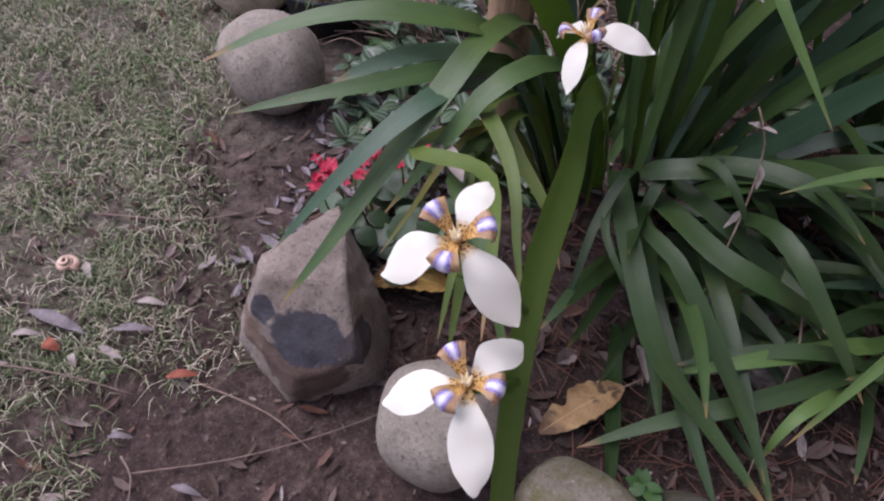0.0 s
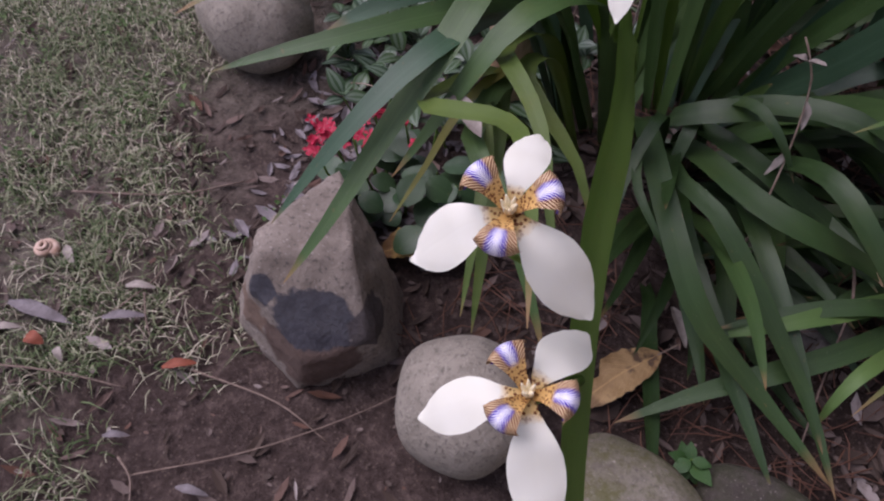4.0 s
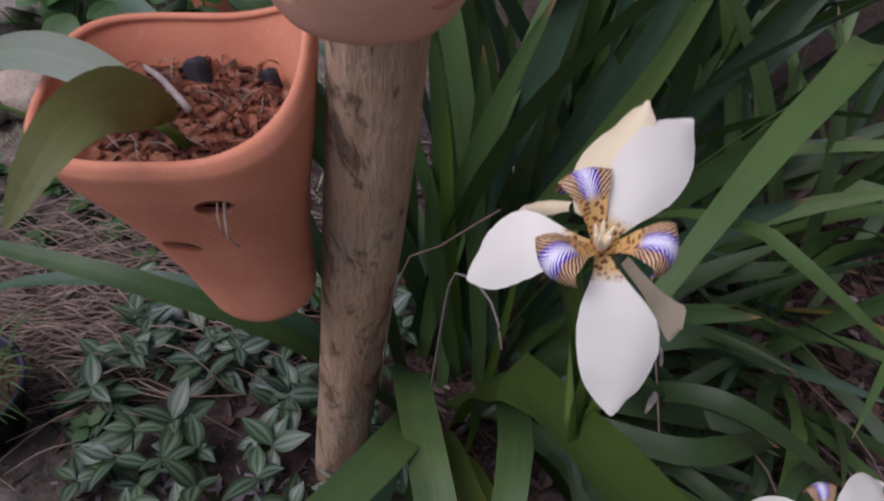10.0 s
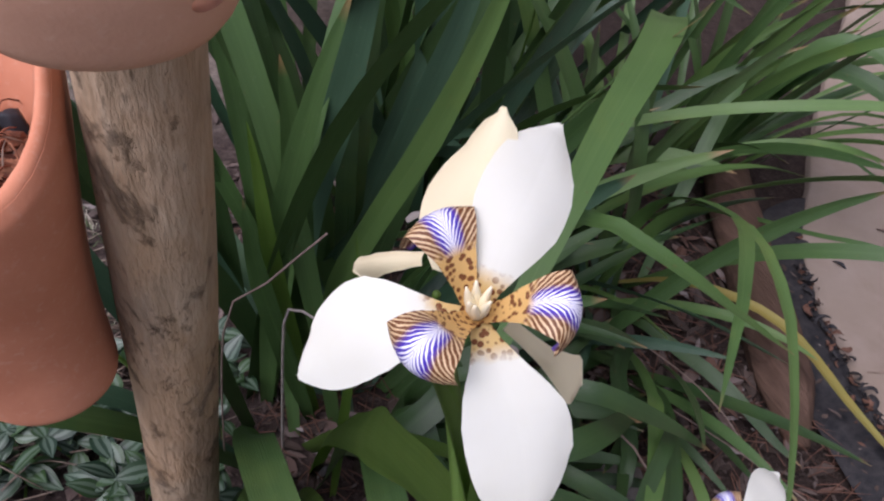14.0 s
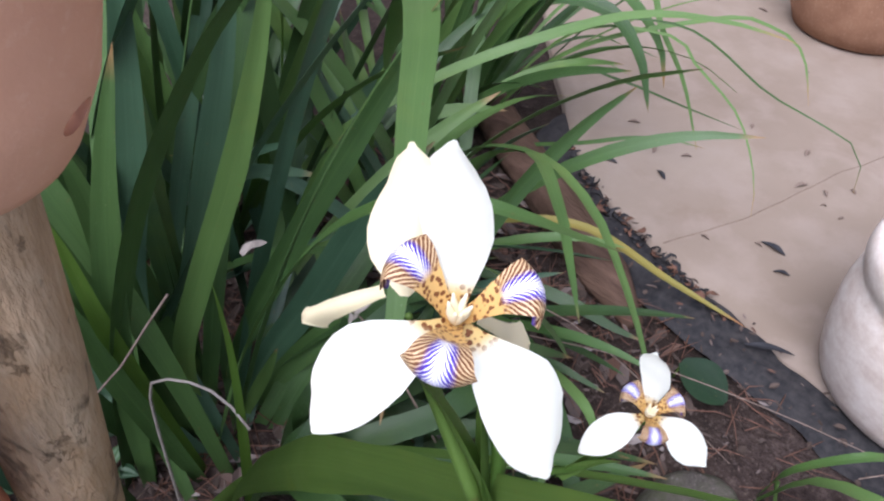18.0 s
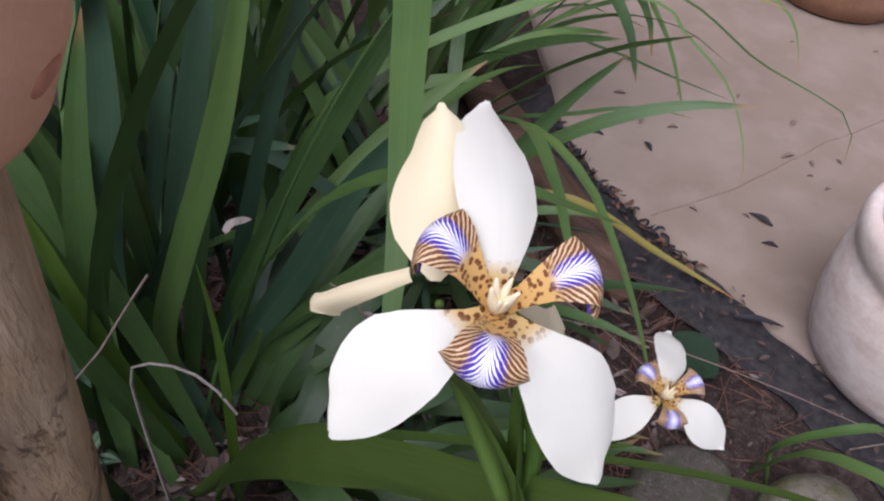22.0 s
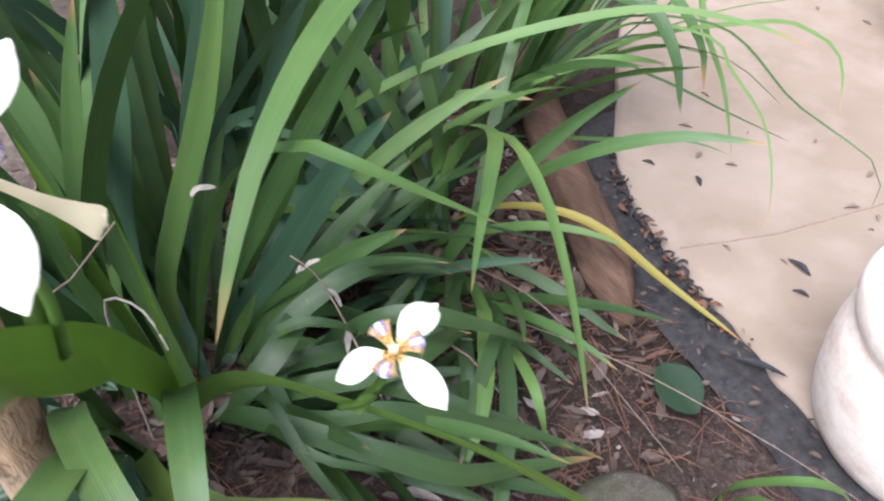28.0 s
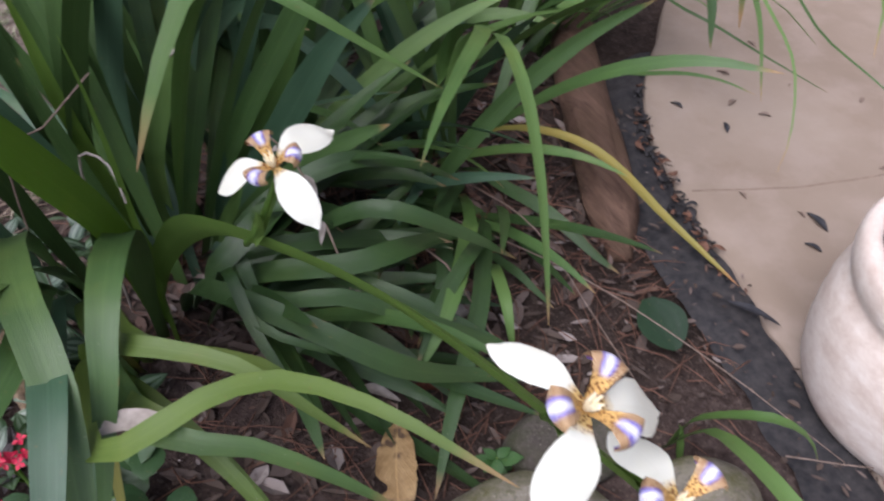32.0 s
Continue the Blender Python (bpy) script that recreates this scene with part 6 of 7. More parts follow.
stone((0.545, 0.70, 0.0), (0.04, 0.035, 0.025), STONE_GREY, "small pale stone among dry leaves", 15)


# ---------------------------------------------------------------- log
def build_log():
    P = spline([(0.845, 0.66, -0.005), (0.895, 0.76, 0.012), (0.975, 0.93, 0.028), (1.075, 1.13, 0.035), (1.22, 1.36, 0.035)], 44)
    sides, verts, faces = 30, [], []
    for j, p in enumerate(P):
        T = (P[min(j + 1, 44)] - P[max(j - 1, 0)]).normalized()
        A = T.cross(Vector((0, 0, 1))).normalized()
        B = A.cross(T)
        r0 = 0.047 * min(1.0, 0.35 + j / 9)
        for i in range(sides):
            a = 2 * math.pi * i / sides
            r = r0 * (1 + 0.16 * noise.noise(Vector((3 * math.cos(a), 3 * math.sin(a), j * 0.10))) + 0.10 * noise.noise(Vector((9 * math.cos(a), 9 * math.sin(a), j * 0.12))))
            verts.append(p + A * math.cos(a) * r + B * math.sin(a) * r * 0.8)
    for j in range(44):
        for i in range(sides):
            a, b = j * sides + i, j * sides + (i + 1) % sides
            faces.append((a, b, b + sides, a + sides))
    faces.append(tuple(range(sides))[::-1])
    faces.append(tuple(44 * sides + i for i in range(sides)))
    ob = solo("log", mesh_from("log", verts, faces), LOG_WOOD, (0, 0, 0), "old brown log lying half buried along the bed edge", "log")
    return ob


build_log()


# ---------------------------------------------------------------- low plants
def oval_leaf(L, w, fold=0.2, bend=0.15, nv=8, round_tip=False, scallop=0.0):
    """A single leaf lying along +x from its stalk at the origin."""
    grid = []
    for j in range(nv + 1):
        v = j / nv
        ww = w * math.sin(math.pi * min(max(v, 0.03), 0.985)) ** (0.6 if round_tip else 0.85) * (1.0 if round_tip else (1.25 - 0.5 * v))
        ww *= 1 + scallop * math.sin(v * 24)
        grid.append([Vector((L * v, (u - 0.5) * ww, fold * abs(2 * u - 1) * ww * 0.5 - bend * L * v * v)) for u in (0, 0.25, 0.5, 0.75, 1)])
    return shell("leaf", 4, nv, grid, 0.0006)


def silver_patch():
    """Creeping ground cover with silver-banded leaves round the post."""
    rnd = random.Random(31)
    root = thing("spiderwort", (-0.15, 0.88, 0.0), "creeping spiderwort with silver-striped leaves covering the soil round the post", "ground cover")
    kinds = []
    for L, w in ((0.055, 0.027), (0.046, 0.024), (0.034, 0.019)):
        me = oval_leaf(L, w, 0.25, 0.2)
        me.materials.append(SILVER_LEAF)
        kinds.append(me)
    spots = []
    while len(spots) < 85:
        x, y = rnd.uniform(-0.34, 0.10), rnd.uniform(0.62, 1.08)
        if (x + 0.033) ** 2 + (y - 0.82) ** 2 < 0.045 ** 2 or x + 0.6 * (y - 0.6) < -0.22 or (x > 0.0 and y < 0.70) or (x + 0.487) ** 2 + (y - 0.885) ** 2 < 0.12 ** 2:
            continue
        spots.append((x, y))
    for x, y in spots:
        h = rnd.uniform(0.012, 0.060)
        base = Vector((x, y, h)) - ORIGIN[root]
        a0 = rnd.uniform(0, 6.283)
        part("stem", grow("stem", [(x + 0.02 * math.cos(a0 + 2), y + 0.02 * math.sin(a0 + 2), -0.004), (x, y, h)], [0.0018, 0.0016], 4, 6), STALK, root)
        for k in range(rnd.choice((3, 4, 4, 5))):
            a = a0 + k * 2.4 + rnd.uniform(-0.3, 0.3)
            m = Matrix.Translation(base + Vector((0, 0, 0.004 * k - 0.004))) @ Euler((rnd.uniform(-0.5, 0.5), rnd.uniform(-0.9, 0.25), a + rnd.uniform(-0.6, 0.6))).to_matrix().to_4x4()
            piece("leaf", rnd.choice(kinds), root, m)


silver_patch()


def red_plant():
    rnd = random.Random(41)
    root = thing("kalanchoe", (0.0, 0.535, 0.0), "low kalanchoe with scalloped fleshy leaves and clusters of red flowers", "flower")
    kinds = []
    for L, w in ((0.046, 0.038), (0.036, 0.031)):
        me = oval_leaf(L, w, 0.12, 0.18, round_tip=True, scallop=0.05)
        me.materials.append(SUCCULENT)
        kinds.append(me)
    for k in range(56):
        x, y = rnd.uniform(-0.10, 0.125), rnd.uniform(0.475, 0.61)
        h = rnd.uniform(0.02, 0.085)
        m = Matrix.Translation(Vector((x, y, h)) - ORIGIN[root]) @ Euler((rnd.uniform(-0.3, 0.3), rnd.uniform(-0.5, 0.3), rnd.uniform(0, 6.283))).to_matrix().to_4x4()
        piece("leaf", rnd.choice(kinds), root, m)
        if k % 3 == 0:
            part("stem", grow("stem", [(x * 0.8, 0.535 + (y - 0.535) * 0.8, -0.004), (x, y, h)], [0.0024, 0.0018], 4, 6), STALK, root)
    V0 = [(0, 0, 0)]
    for q, n in (((-0.082, 0.575, 0.125), 15), ((-0.098, 0.482, 0.125), 13), ((-0.104, 0.515, 0.128), 12), ((-0.075, 0.525, 0.118), 9), ((-0.035, 0.585, 0.118), 9), ((-0.02, 0.63, 0.12), 7)):
        part("flower_stem", grow("flower_stem", [(q[0] * 0.6, 0.535 + (q[1] - 0.535) * 0.6, -0.004), (q[0] * 0.9, q[1], q[2] * 0.6), (q[0], q[1], q[2] - 0.005)], [0.002, 0.0016], 6, 6), STALK, root)
        V, F = [], []
        for k in range(n):
            p = Vector(q) + Vector((rnd.gauss(0, 0.010), rnd.gauss(0, 0.010), rnd.gauss(0, 0.007)))
            up = Vector((rnd.uniform(-0.6, 0.6), rnd.uniform(-0.8, 0.3), 1)).normalized()
            rot = up.to_track_quat("Z", "Y").to_matrix()
            for i in range(4):
                a = i * 1.5708 + rnd.uniform(-0.2, 0.2)
                d, e = rot @ Vector((math.cos(a), math.sin(a), 0.25)), rot @ Vector((-math.sin(a), math.cos(a), 0))
                b = len(V)
                V += [p, p + d * 0.0045 + e * 0.003, p + d * 0.0085 - up * 0.0015, p + d * 0.0045 - e * 0.003, p + d * 0.004 - up * 0.0016]
                F += [(b, b + 1, b + 2, b + 3), (b, b + 4, b + 1), (b + 1, b + 4, b + 2), (b + 2, b + 4, b + 3), (b + 3, b + 4, b)]
        part("flower_head", mesh_from("flower_head", V, F, smooth=False), RED_PETAL, root, "dense cluster of small red florets")


red_plant()


def herb(loc, seed, n=8, size=0.026, label="small green weed seedling with oval leaves"):
    rnd = random.Random(seed)
    root = thing("weed", loc, label, "weed", "small weeds")
    me = oval_leaf(size, size * 0.62, 0.15, 0.15, round_tip=False)
    me.materials.append(HERB)
    part("stem", grow("stem", [(loc[0], loc[1], -0.006), (loc[0], loc[1], 0.03)], [0.0016, 0.0012], 4, 6), STALK, root)
    for k in range(n):
        a = k * 2.4 + rnd.uniform(-0.3, 0.3)
        z = 0.008 + 0.024 * k / n
        m = Matrix.Translation((0, 0, z)) @ Euler((0, rnd.uniform(-0.5, 0.1), a)).to_matrix().to_4x4() @ Matrix.Scale(rnd.uniform(0.7, 1.15), 4)
        piece("leaf", me, root, m)


herb((0.475, 0.440, 0.0), 1, 9, 0.030)
herb((0.653, 0.165, 0.0), 2, 9, 0.028)
herb((0.70, 0.20, 0.0), 3, 7, 0.022)
herb((-0.33, 0.86, 0.0), 4, 10, 0.03)
herb((-0.36, 0.90, 0.0), 5, 10, 0.028)
herb((-0.31, 0.80, 0.0), 6, 9, 0.026)
for k, (x, y) in enumerate(((-0.54, 1.28), (-0.62, 1.30), (-0.48, 1.22), (-0.57, 1.20), (-0.66, 1.22), (-0.43, 1.30), (-0.36, 1.24), (-0.50, 1.36), (-0.60, 1.40), (-0.30, 1.16))):
    herb((x, y, 0.0), 20 + k, 12, 0.030, "leafy pale green weed among dry straw")


def round_leaf():
    root = thing("broad_leaf_plant", (0.80, 0.53, 0.0), "single broad round green leaf growing at the sheet edge", "weed", "small weeds")
    part("stem", grow("stem", [(0.80, 0.56, -0.006), (0.80, 0.555, 0.035)], [0.002, 0.0016], 4, 6), STALK, root)
    me = oval_leaf(0.085, 0.075, 0.12, 0.12, nv=12, round_tip=True)
    me.materials.append(HERB_DARK)
    piece("leaf", me, root, Matrix.Translation((0, 0.027, 0.036)) @ Euler((0.1, 0.12, radians(-95))).to_matrix().to_4x4())


round_leaf()

blades = thing("grass_tuft", (0.72, 0.30, 0.0), "few bright green grass blades beside the border stones", "grass")
for pts, w in (([(0.70, 0.37, -0.006), (0.700, 0.355, 0.08), (0.724, 0.300, 0.150), (0.765, 0.267, 0.130), (0.780, 0.245, 0.095)], 0.014), ([(0.69, 0.37, -0.006), (0.685, 0.325, 0.11), (0.662, 0.235, 0.168), (0.672, 0.152, 0.150), (0.715, 0.093, 0.10), (0.745, 0.06, 0.06)], 0.022), ([(0.69, 0.34, -0.006), (0.69, 0.36, 0.05), (0.68, 0.36, 0.075)], 0.012)):
    part("blade", blade_mesh(pts, w, nv=12), BLADE_LIGHT, blades)


def far_weeds():
    """Broad green leaves behind the pots."""
    rnd = random.Random(51)
    me = oval_leaf(0.085, 0.07, 0.15, 0.15, nv=10, round_tip=True)
    me.materials.append(HERB)
    for x, y, n in ((-0.60, 1.86, 14), (-0.72, 2.15, 14), (-0.46, 1.75, 12), (-0.40, 2.05, 12), (-0.92, 2.20, 14), (-0.55, 2.25, 12), (-1.02, 2.02, 10), (-0.33, 1.85, 10)):
        root = thing("broad_leaf_plant", (x, y, 0.0), "leafy green weed with broad leaves on sandy ground", "weed", "small weeds")
        for k in range(n):
            dx, dy, h = rnd.uniform(-0.09, 0.09), rnd.uniform(-0.07, 0.07), rnd.uniform(0.04, 0.16)
            part("stem", grow("stem", [(x + dx * 0.4, y + dy * 0.4, -0.01), (x + dx, y + dy, h)], [0.003, 0.002], 4, 6), STALK, root)
            piece("leaf", me, root, Matrix.Translation((dx, dy, h)) @ Euler((rnd.uniform(-0.4, 0.4), rnd.uniform(-0.3, 0.5), rnd.uniform(0, 6.283))).to_matrix().to_4x4())


far_weeds()


# ---------------------------------------------------------------- litter
def dry_leaf(name, pts, width, material, label, **more):
    c = Vector(pts[len(pts) // 2])
    c.z = 0.0
    me = blade_mesh([Vector(p) - c for p in pts], width, nv=14, point=more.pop("point", 0.55), base=0.25, thick=0.0007, **more)
    return solo(name, me, material, c, label, "dry leaf", "fallen leaves")


def large_dead_leaf(pts, width, material, label, seed, fold=0.3, notch=(0.55, 0.72), stalk_len=0.03):
    """A broad dead leaf with a wavy, torn margin, puckered between its side veins, and a stalk."""
    rnd = random.Random(seed)
    c = Vector(pts[len(pts) // 2])
    c.z = 0.0
    P = spline(pts, 30)
    grid = []
    for j, p in enumerate(P):
        v = j / 30
        T = (P[min(j + 1, 30)] - P[max(j - 1, 0)]).normalized()
        S = T.cross(Vector((0, 0, 1))).normalized()
        N = S.cross(T)
        w = width * max(0.03, math.sin(math.pi * min(max(v, 0.01), 0.985)) ** 0.62)
        row = []
        for i in range(11):
            s = (2 * i / 10 - 1)
            e = s * (1 + 0.10 * noise.noise(Vector((v * 14, s * 2, seed))))
            if s > 0.15 and notch[0] < v < notch[1]:
                e *= 1 - 0.55 * math.sin(math.pi * (v - notch[0]) / (notch[1] - notch[0]))
            q = p + S * e * 0.5 * w + N * (fold * w * 0.5 * abs(e) ** 1.5 + 0.05 * w * math.sin(v * 62 - abs(s) * 6) * abs(s))
            q += N * 0.06 * w * noise.noise(Vector((v * 6, s * 2, seed + 4)))
            row.append(q - c)
        grid.append(row)
    root = solo("dry_leaf", shell("dry_leaf", 10, 30, grid, 0.0007), material, c, label, "dry leaf", "fallen leaves")
    d = (P[0] - P[2]).normalized()
    part("leaf_stalk", grow("leaf_stalk", [P[1], P[0] + d * stalk_len * 0.5, P[0] + d * stalk_len], [0.0012, 0.0008], 5, 6), STRAW, root)


large_dead_leaf([(0.113, 0.520, 0.020), (0.090, 0.500, 0.034), (0.058, 0.482, 0.036), (0.020, 0.455, 0.016)], 0.058, LEAF_OCHRE, "curled ochre dead leaf lying between the stones", 3, fold=0.45)
large_dead_leaf([(0.388, 0.541, 0.022), (0.374, 0.512, 0.024), (0.358, 0.480, 0.020), (0.336, 0.422, 0.008)], 0.050, LEAF_TAN, "torn tan dead leaf with veins on dark soil", 8, fold=0.32)


def lawn_leaf(a, b, width, material, label):
    a, b = Vector((*a, 0.010)), Vector((*b, 0.008))
    dry_leaf("dry_leaf", [a, (a + b) * 0.5 + Vector((0, 0, 0.006)), b], width, material, label, fold=0.35, wave=0.05)


lawn_leaf((-0.311, 0.116), (-0.223, 0.144), 0.020, LAVENDER, "grey-violet narrow dead leaf on the lawn")
lawn_leaf((-0.199, 0.171), (-0.156, 0.208), 0.013, LAVENDER, "grey-violet narrow dead leaf on the lawn")
lawn_leaf((-0.212, 0.220), (-0.179, 0.242), 0.012, DRY_GREY, "pale grey dead leaf on the lawn")
lawn_leaf((-0.252, 0.098), (-0.228, 0.106), 0.018, RED_LEAF, "small red-brown dead leaf on the lawn")
lawn_leaf((-0.295, 0.080), (-0.268, 0.104), 0.011, DRY_GREY, "pale grey dead leaf on the lawn")
lawn_leaf((-0.210, 0.112), (-0.190, 0.104), 0.010, DRY_GREY, "pale grey dead leaf on the lawn")
lawn_leaf((-0.087, 0.170), (-0.058, 0.200), 0.013, RED_LEAF, "brown dead leaf at the bed edge")
lawn_leaf((-0.076, 0.072), (-0.052, 0.091), 0.009, LAVENDER, "grey-violet narrow dead leaf on soil")
lawn_leaf((0.034, 0.082), (0.069, 0.097), 0.010, LAVENDER, "grey-violet narrow dead leaf on soil")
lawn_leaf((-0.285, 0.020), (-0.262, 0.052), 0.011, DRY_GREY, "pale grey dead leaf on the lawn")
lawn_leaf((-0.325, 0.215), (-0.290, 0.200), 0.012, DRY_GREY, "pale grey dead leaf on the lawn")
dry_leaf("dry_leaf", [(0.915, 0.505, 0.026), (0.935, 0.470, 0.030), (0.955, 0.436, 0.024)], 0.014, CHARCOAL, "dark narrow dead leaf on the edge of the sheet", fold=0.4)
dry_leaf("dry_leaf", [(0.41, 0.60, 0.005), (0.45, 0.575, 0.015), (0.50, 0.55, 0.008)], 0.013, BARK_CHIP, "narrow reddish dead leaf on the soil", fold=0.4)
dry_leaf("dry_leaf", [(0.37, 0.62, 0.006), (0.385, 0.60, 0.018), (0.41, 0.575, 0.008)], 0.016, DRY_GREY, "pale grey dead leaf on the soil", fold=0.4)


def dry_stems():
    root = thing("withered_plant", (0.12, 0.86, 0.0), "thin pale dry stems arching at the foot of the iris leaves", "dry stem")
    part("stem", grow("stem", [(0.05, 0.842, -0.004), (0.073, 0.845, 0.318), (0.121, 0.865, 0.348), (0.181, 0.869, 0.396)], [0.0010, 0.0012], 12, 6), TWIG, root)
    part("stem", grow("stem", [(0.13, 0.88, -0.004), (0.136, 0.875, 0.25), (0.144, 0.865, 0.301), (0.165, 0.817, 0.322), (0.172, 0.775, 0.324), (0.173, 0.748, 0.312)], [0.0018, 0.0014], 16, 6), DRY_GREY, root)
    part("scrap", blade_mesh([(0.262, 0.868, 0.395), (0.275, 0.866, 0.402), (0.290, 0.862, 0.398)], 0.012, nv=8, point=0.5, wave=0.15), DRY_GREY, root, "pale papery scrap caught between leaves")


dry_stems()
leaf(clump, [(0.175, 0.80, -0.01), (0.175, 0.765, 0.30), (0.173, 0.753, 0.429), (0.167, 0.748, 0.510)], 0.013, BLADE_YOUNG, face=(-0.5, -0.6, 0.4), nv=14, point=0.7)


def withered():
    root = thing("withered_plant", (0.40, 0.68, 0.0), "withered grey stem with shrivelled leaves among the iris leaves", "dry stem")
    part("stem", grow("stem", [(0.345, 0.815, 0.30), (0.375, 0.81, 0.25), (0.395, 0.765, 0.16), (0.405, 0.70, 0.06), (0.40, 0.66, -0.004)], [0.0012, 0.0016], 14, 6), STRAW, root)
    for p, d in (((0.36, 0.812, 0.275), (0.014, -0.004, 0.006)), ((0.36, 0.812, 0.275), (-0.012, -0.006, 0.004)), ((0.38, 0.80, 0.235), (0.008, -0.010, -0.020)), ((0.39, 0.775, 0.18), (-0.006, -0.010, -0.026)), ((0.40, 0.73, 0.11), (0.012, -0.02, -0.04))):
        p, d = Vector(p), Vector(d)
        part("withered_leaf", blade_mesh([p, p + d * 0.6 + Vector((0.002, 0, 0.002)), p + d * 1.4], 0.010, nv=8, fold=0.5, point=0.6, base=0.3, wave=0.12), DRY_GREY, root)


withered()


def shell_thing():
    pts, rad = [], []
    for k in range(26):
        a = k * 0.62
        r = 0.0125 * 0.88 ** (k * 0.62 * 0.55)
        pts.append((r * math.cos(a), r * math.sin(a), 0.008 + 0.0006 * k))
        rad.append(max(0.0016, 0.0078 * 0.88 ** (k * 0.62 * 0.6)))
    me = tube_mesh(pts, rad, 60, 12, "shell")
    solo("snail_shell", me, SHELL, (-0.338, 0.194, 0.003), "empty pinkish snail shell lying on the lawn", "snail shell")


shell_thing()


def twig(pts, r, label="thin brown twig lying on the soil"):
    c = Vector(pts[len(pts) // 2])
    c.z = 0.0
    solo("twig", grow("twig", [Vector(p) - c for p in pts], [r, r * 0.8, r * 0.5], 10, 6), TWIG, c, label, "twig", "fallen twigs")


twig([(-0.30, 0.022, 0.012), (-0.19, 0.086, 0.014), (-0.102, 0.128, 0.006)], 0.0016, "thin pale twig lying on the lawn")
twig([(-0.045, 0.067, 0.005), (-0.012, 0.058, 0.009), (0.015, 0.030, 0.005)], 0.0016, "crooked pale twig on the soil")
twig([(-0.185, 0.228, 0.010), (-0.155, 0.205, 0.012), (-0.126, 0.186, 0.006)], 0.0014, "thin pale twig lying on the lawn")
twig([(-0.02, 0.06, 0.004), (0.07, 0.16, 0.008), (0.145, 0.28, 0.006), (0.20, 0.40, 0.01)], 0.0011)
twig([(-0.06, 0.19, 0.004), (0.05, 0.22, 0.006), (0.13, 0.22, 0.005)], 0.0016)
twig([(-0.40, 0.28, 0.004), (-0.28, 0.36, 0.008), (-0.22, 0.44, 0.004)], 0.0018)
twig([(-0.20, 0.18, 0.004), (-0.19, 0.25, 0.010), (-0.21, 0.30, 0.004)], 0.0016)
twig([(0.62, 0.86, 0.02), (0.72, 0.62, 0.06), (0.80, 0.42, 0.05), (0.86, 0.24, 0.03)], 0.0014, "long thin reddish runner over the bed edge")
twig([(0.70, 0.90, 0.02), (0.70, 0.72, 0.08), (0.69, 0.52, 0.06), (0.70, 0.42, 0.02)], 0.0013, "long thin reddish runner over the litter")
twig([(0.80, 0.28, 0.03), (0.88, 0.22, 0.035), (0.95, 0.20, 0.02)], 0.0012)
twig([(0.48, 0.86, 0.02), (0.53, 0.72, 0.10), (0.555, 0.60, 0.05), (0.57, 0.52, 0.02)], 0.0022, "dry brown stem leaning over the litter")


def flat_leaf(V, F, x, y, z, L, w, a, rnd, curl):
    """One small dead leaf of the litter: a bent six-sided blade with some depth."""
    b = len(V)
    ca, sa = math.cos(a), math.sin(a)
    t1, t2 = rnd.uniform(-0.35, 0.35), rnd.uniform(-0.25, 0.25)
    for s, o, h in ((-0.5, 0, 0), (-0.2, 0.5, 0.4), (0.2, 0.45, 0.4), (0.5, 0, 0), (0.2, -0.45, 0.4), (-0.2, -0.5, 0.4), (0, 0, 0)):
        px, py = s * L, o * w
        V.append((x + px * ca - py * sa, y + px * sa + py * ca, z + h * w * curl + px * t1 + py * t2 + abs(px * t1) + abs(py * t2)))
    F += [(b, b + 6, b + 1), (b + 1, b + 6, b + 2), (b + 2, b + 6, b + 3), (b + 3, b + 6, b + 4), (b + 4, b + 6, b + 5), (b + 5, b + 6, b)]


def litter_patch(label, seed, count, xr, yr, keep, length, name="leaf_litter", material=None, slim=(0.2, 0.4)):
    rnd = random.Random(seed)
    V, F, n = [], [], 0
    while n < count:
        x, y = rnd.uniform(*xr), rnd.uniform(*yr)
        if not keep(x, y, rnd):
            continue
        L = rnd.uniform(*length)
        flat_leaf(V, F, x, y, ground_height(x, y) + 0.003 + rnd.random() * 0.004, L, L * rnd.uniform(*slim), rnd.uniform(0, 6.283), rnd, rnd.uniform(-0.6, 0.9))
        n += 1
    solo(name, mesh_from(name, V, F, smooth=False), material or LITTER, (0, 0, 0), label, "leaf litter", kind="stuff")


def paving_x(y):
    return float(np.interp(y, [b for a, b in PAVING_EDGE], [a for a, b in PAVING_EDGE]))


litter_patch("brown and grey dead leaves under the iris leaves", 61, 1700, (0.12, 1.05), (0.38, 1.5), lambda x, y, r: x < paving_x(y) - 0.13 and r.random() < 0.35 + 0.65 * min(1, max(0, (y - 0.45) * 3)), (0.012, 0.05), slim=(0.16, 0.5))
litter_patch("grey narrow dead leaves on soil and lawn", 62, 650, (-0.75, 0.25), (-0.1, 0.9), lambda x, y, r: r.random() < 0.35 + (0.6 if abs(x + 0.15) + abs(y - 0.45) < 0.28 else 0), (0.014, 0.042), slim=(0.16, 0.34))
litter_patch("curled grey-violet dead leaves between lawn and stones", 65, 300, (-0.36, 0.02), (0.30, 0.80), lambda x, y, r: x + 0.45 * (y - 0.5) > -0.26 + 0.1 * r.random(), (0.016, 0.045), material=LAVENDER, slim=(0.18, 0.36))
litter_patch("crumbs of dead leaf on bare soil", 63, 1700, (-0.6, 0.9), (-0.2, 0.9), lambda x, y, r: x < paving_x(y) - 0.12, (0.004, 0.012), name="leaf_crumbs", slim=(0.25, 0.6))
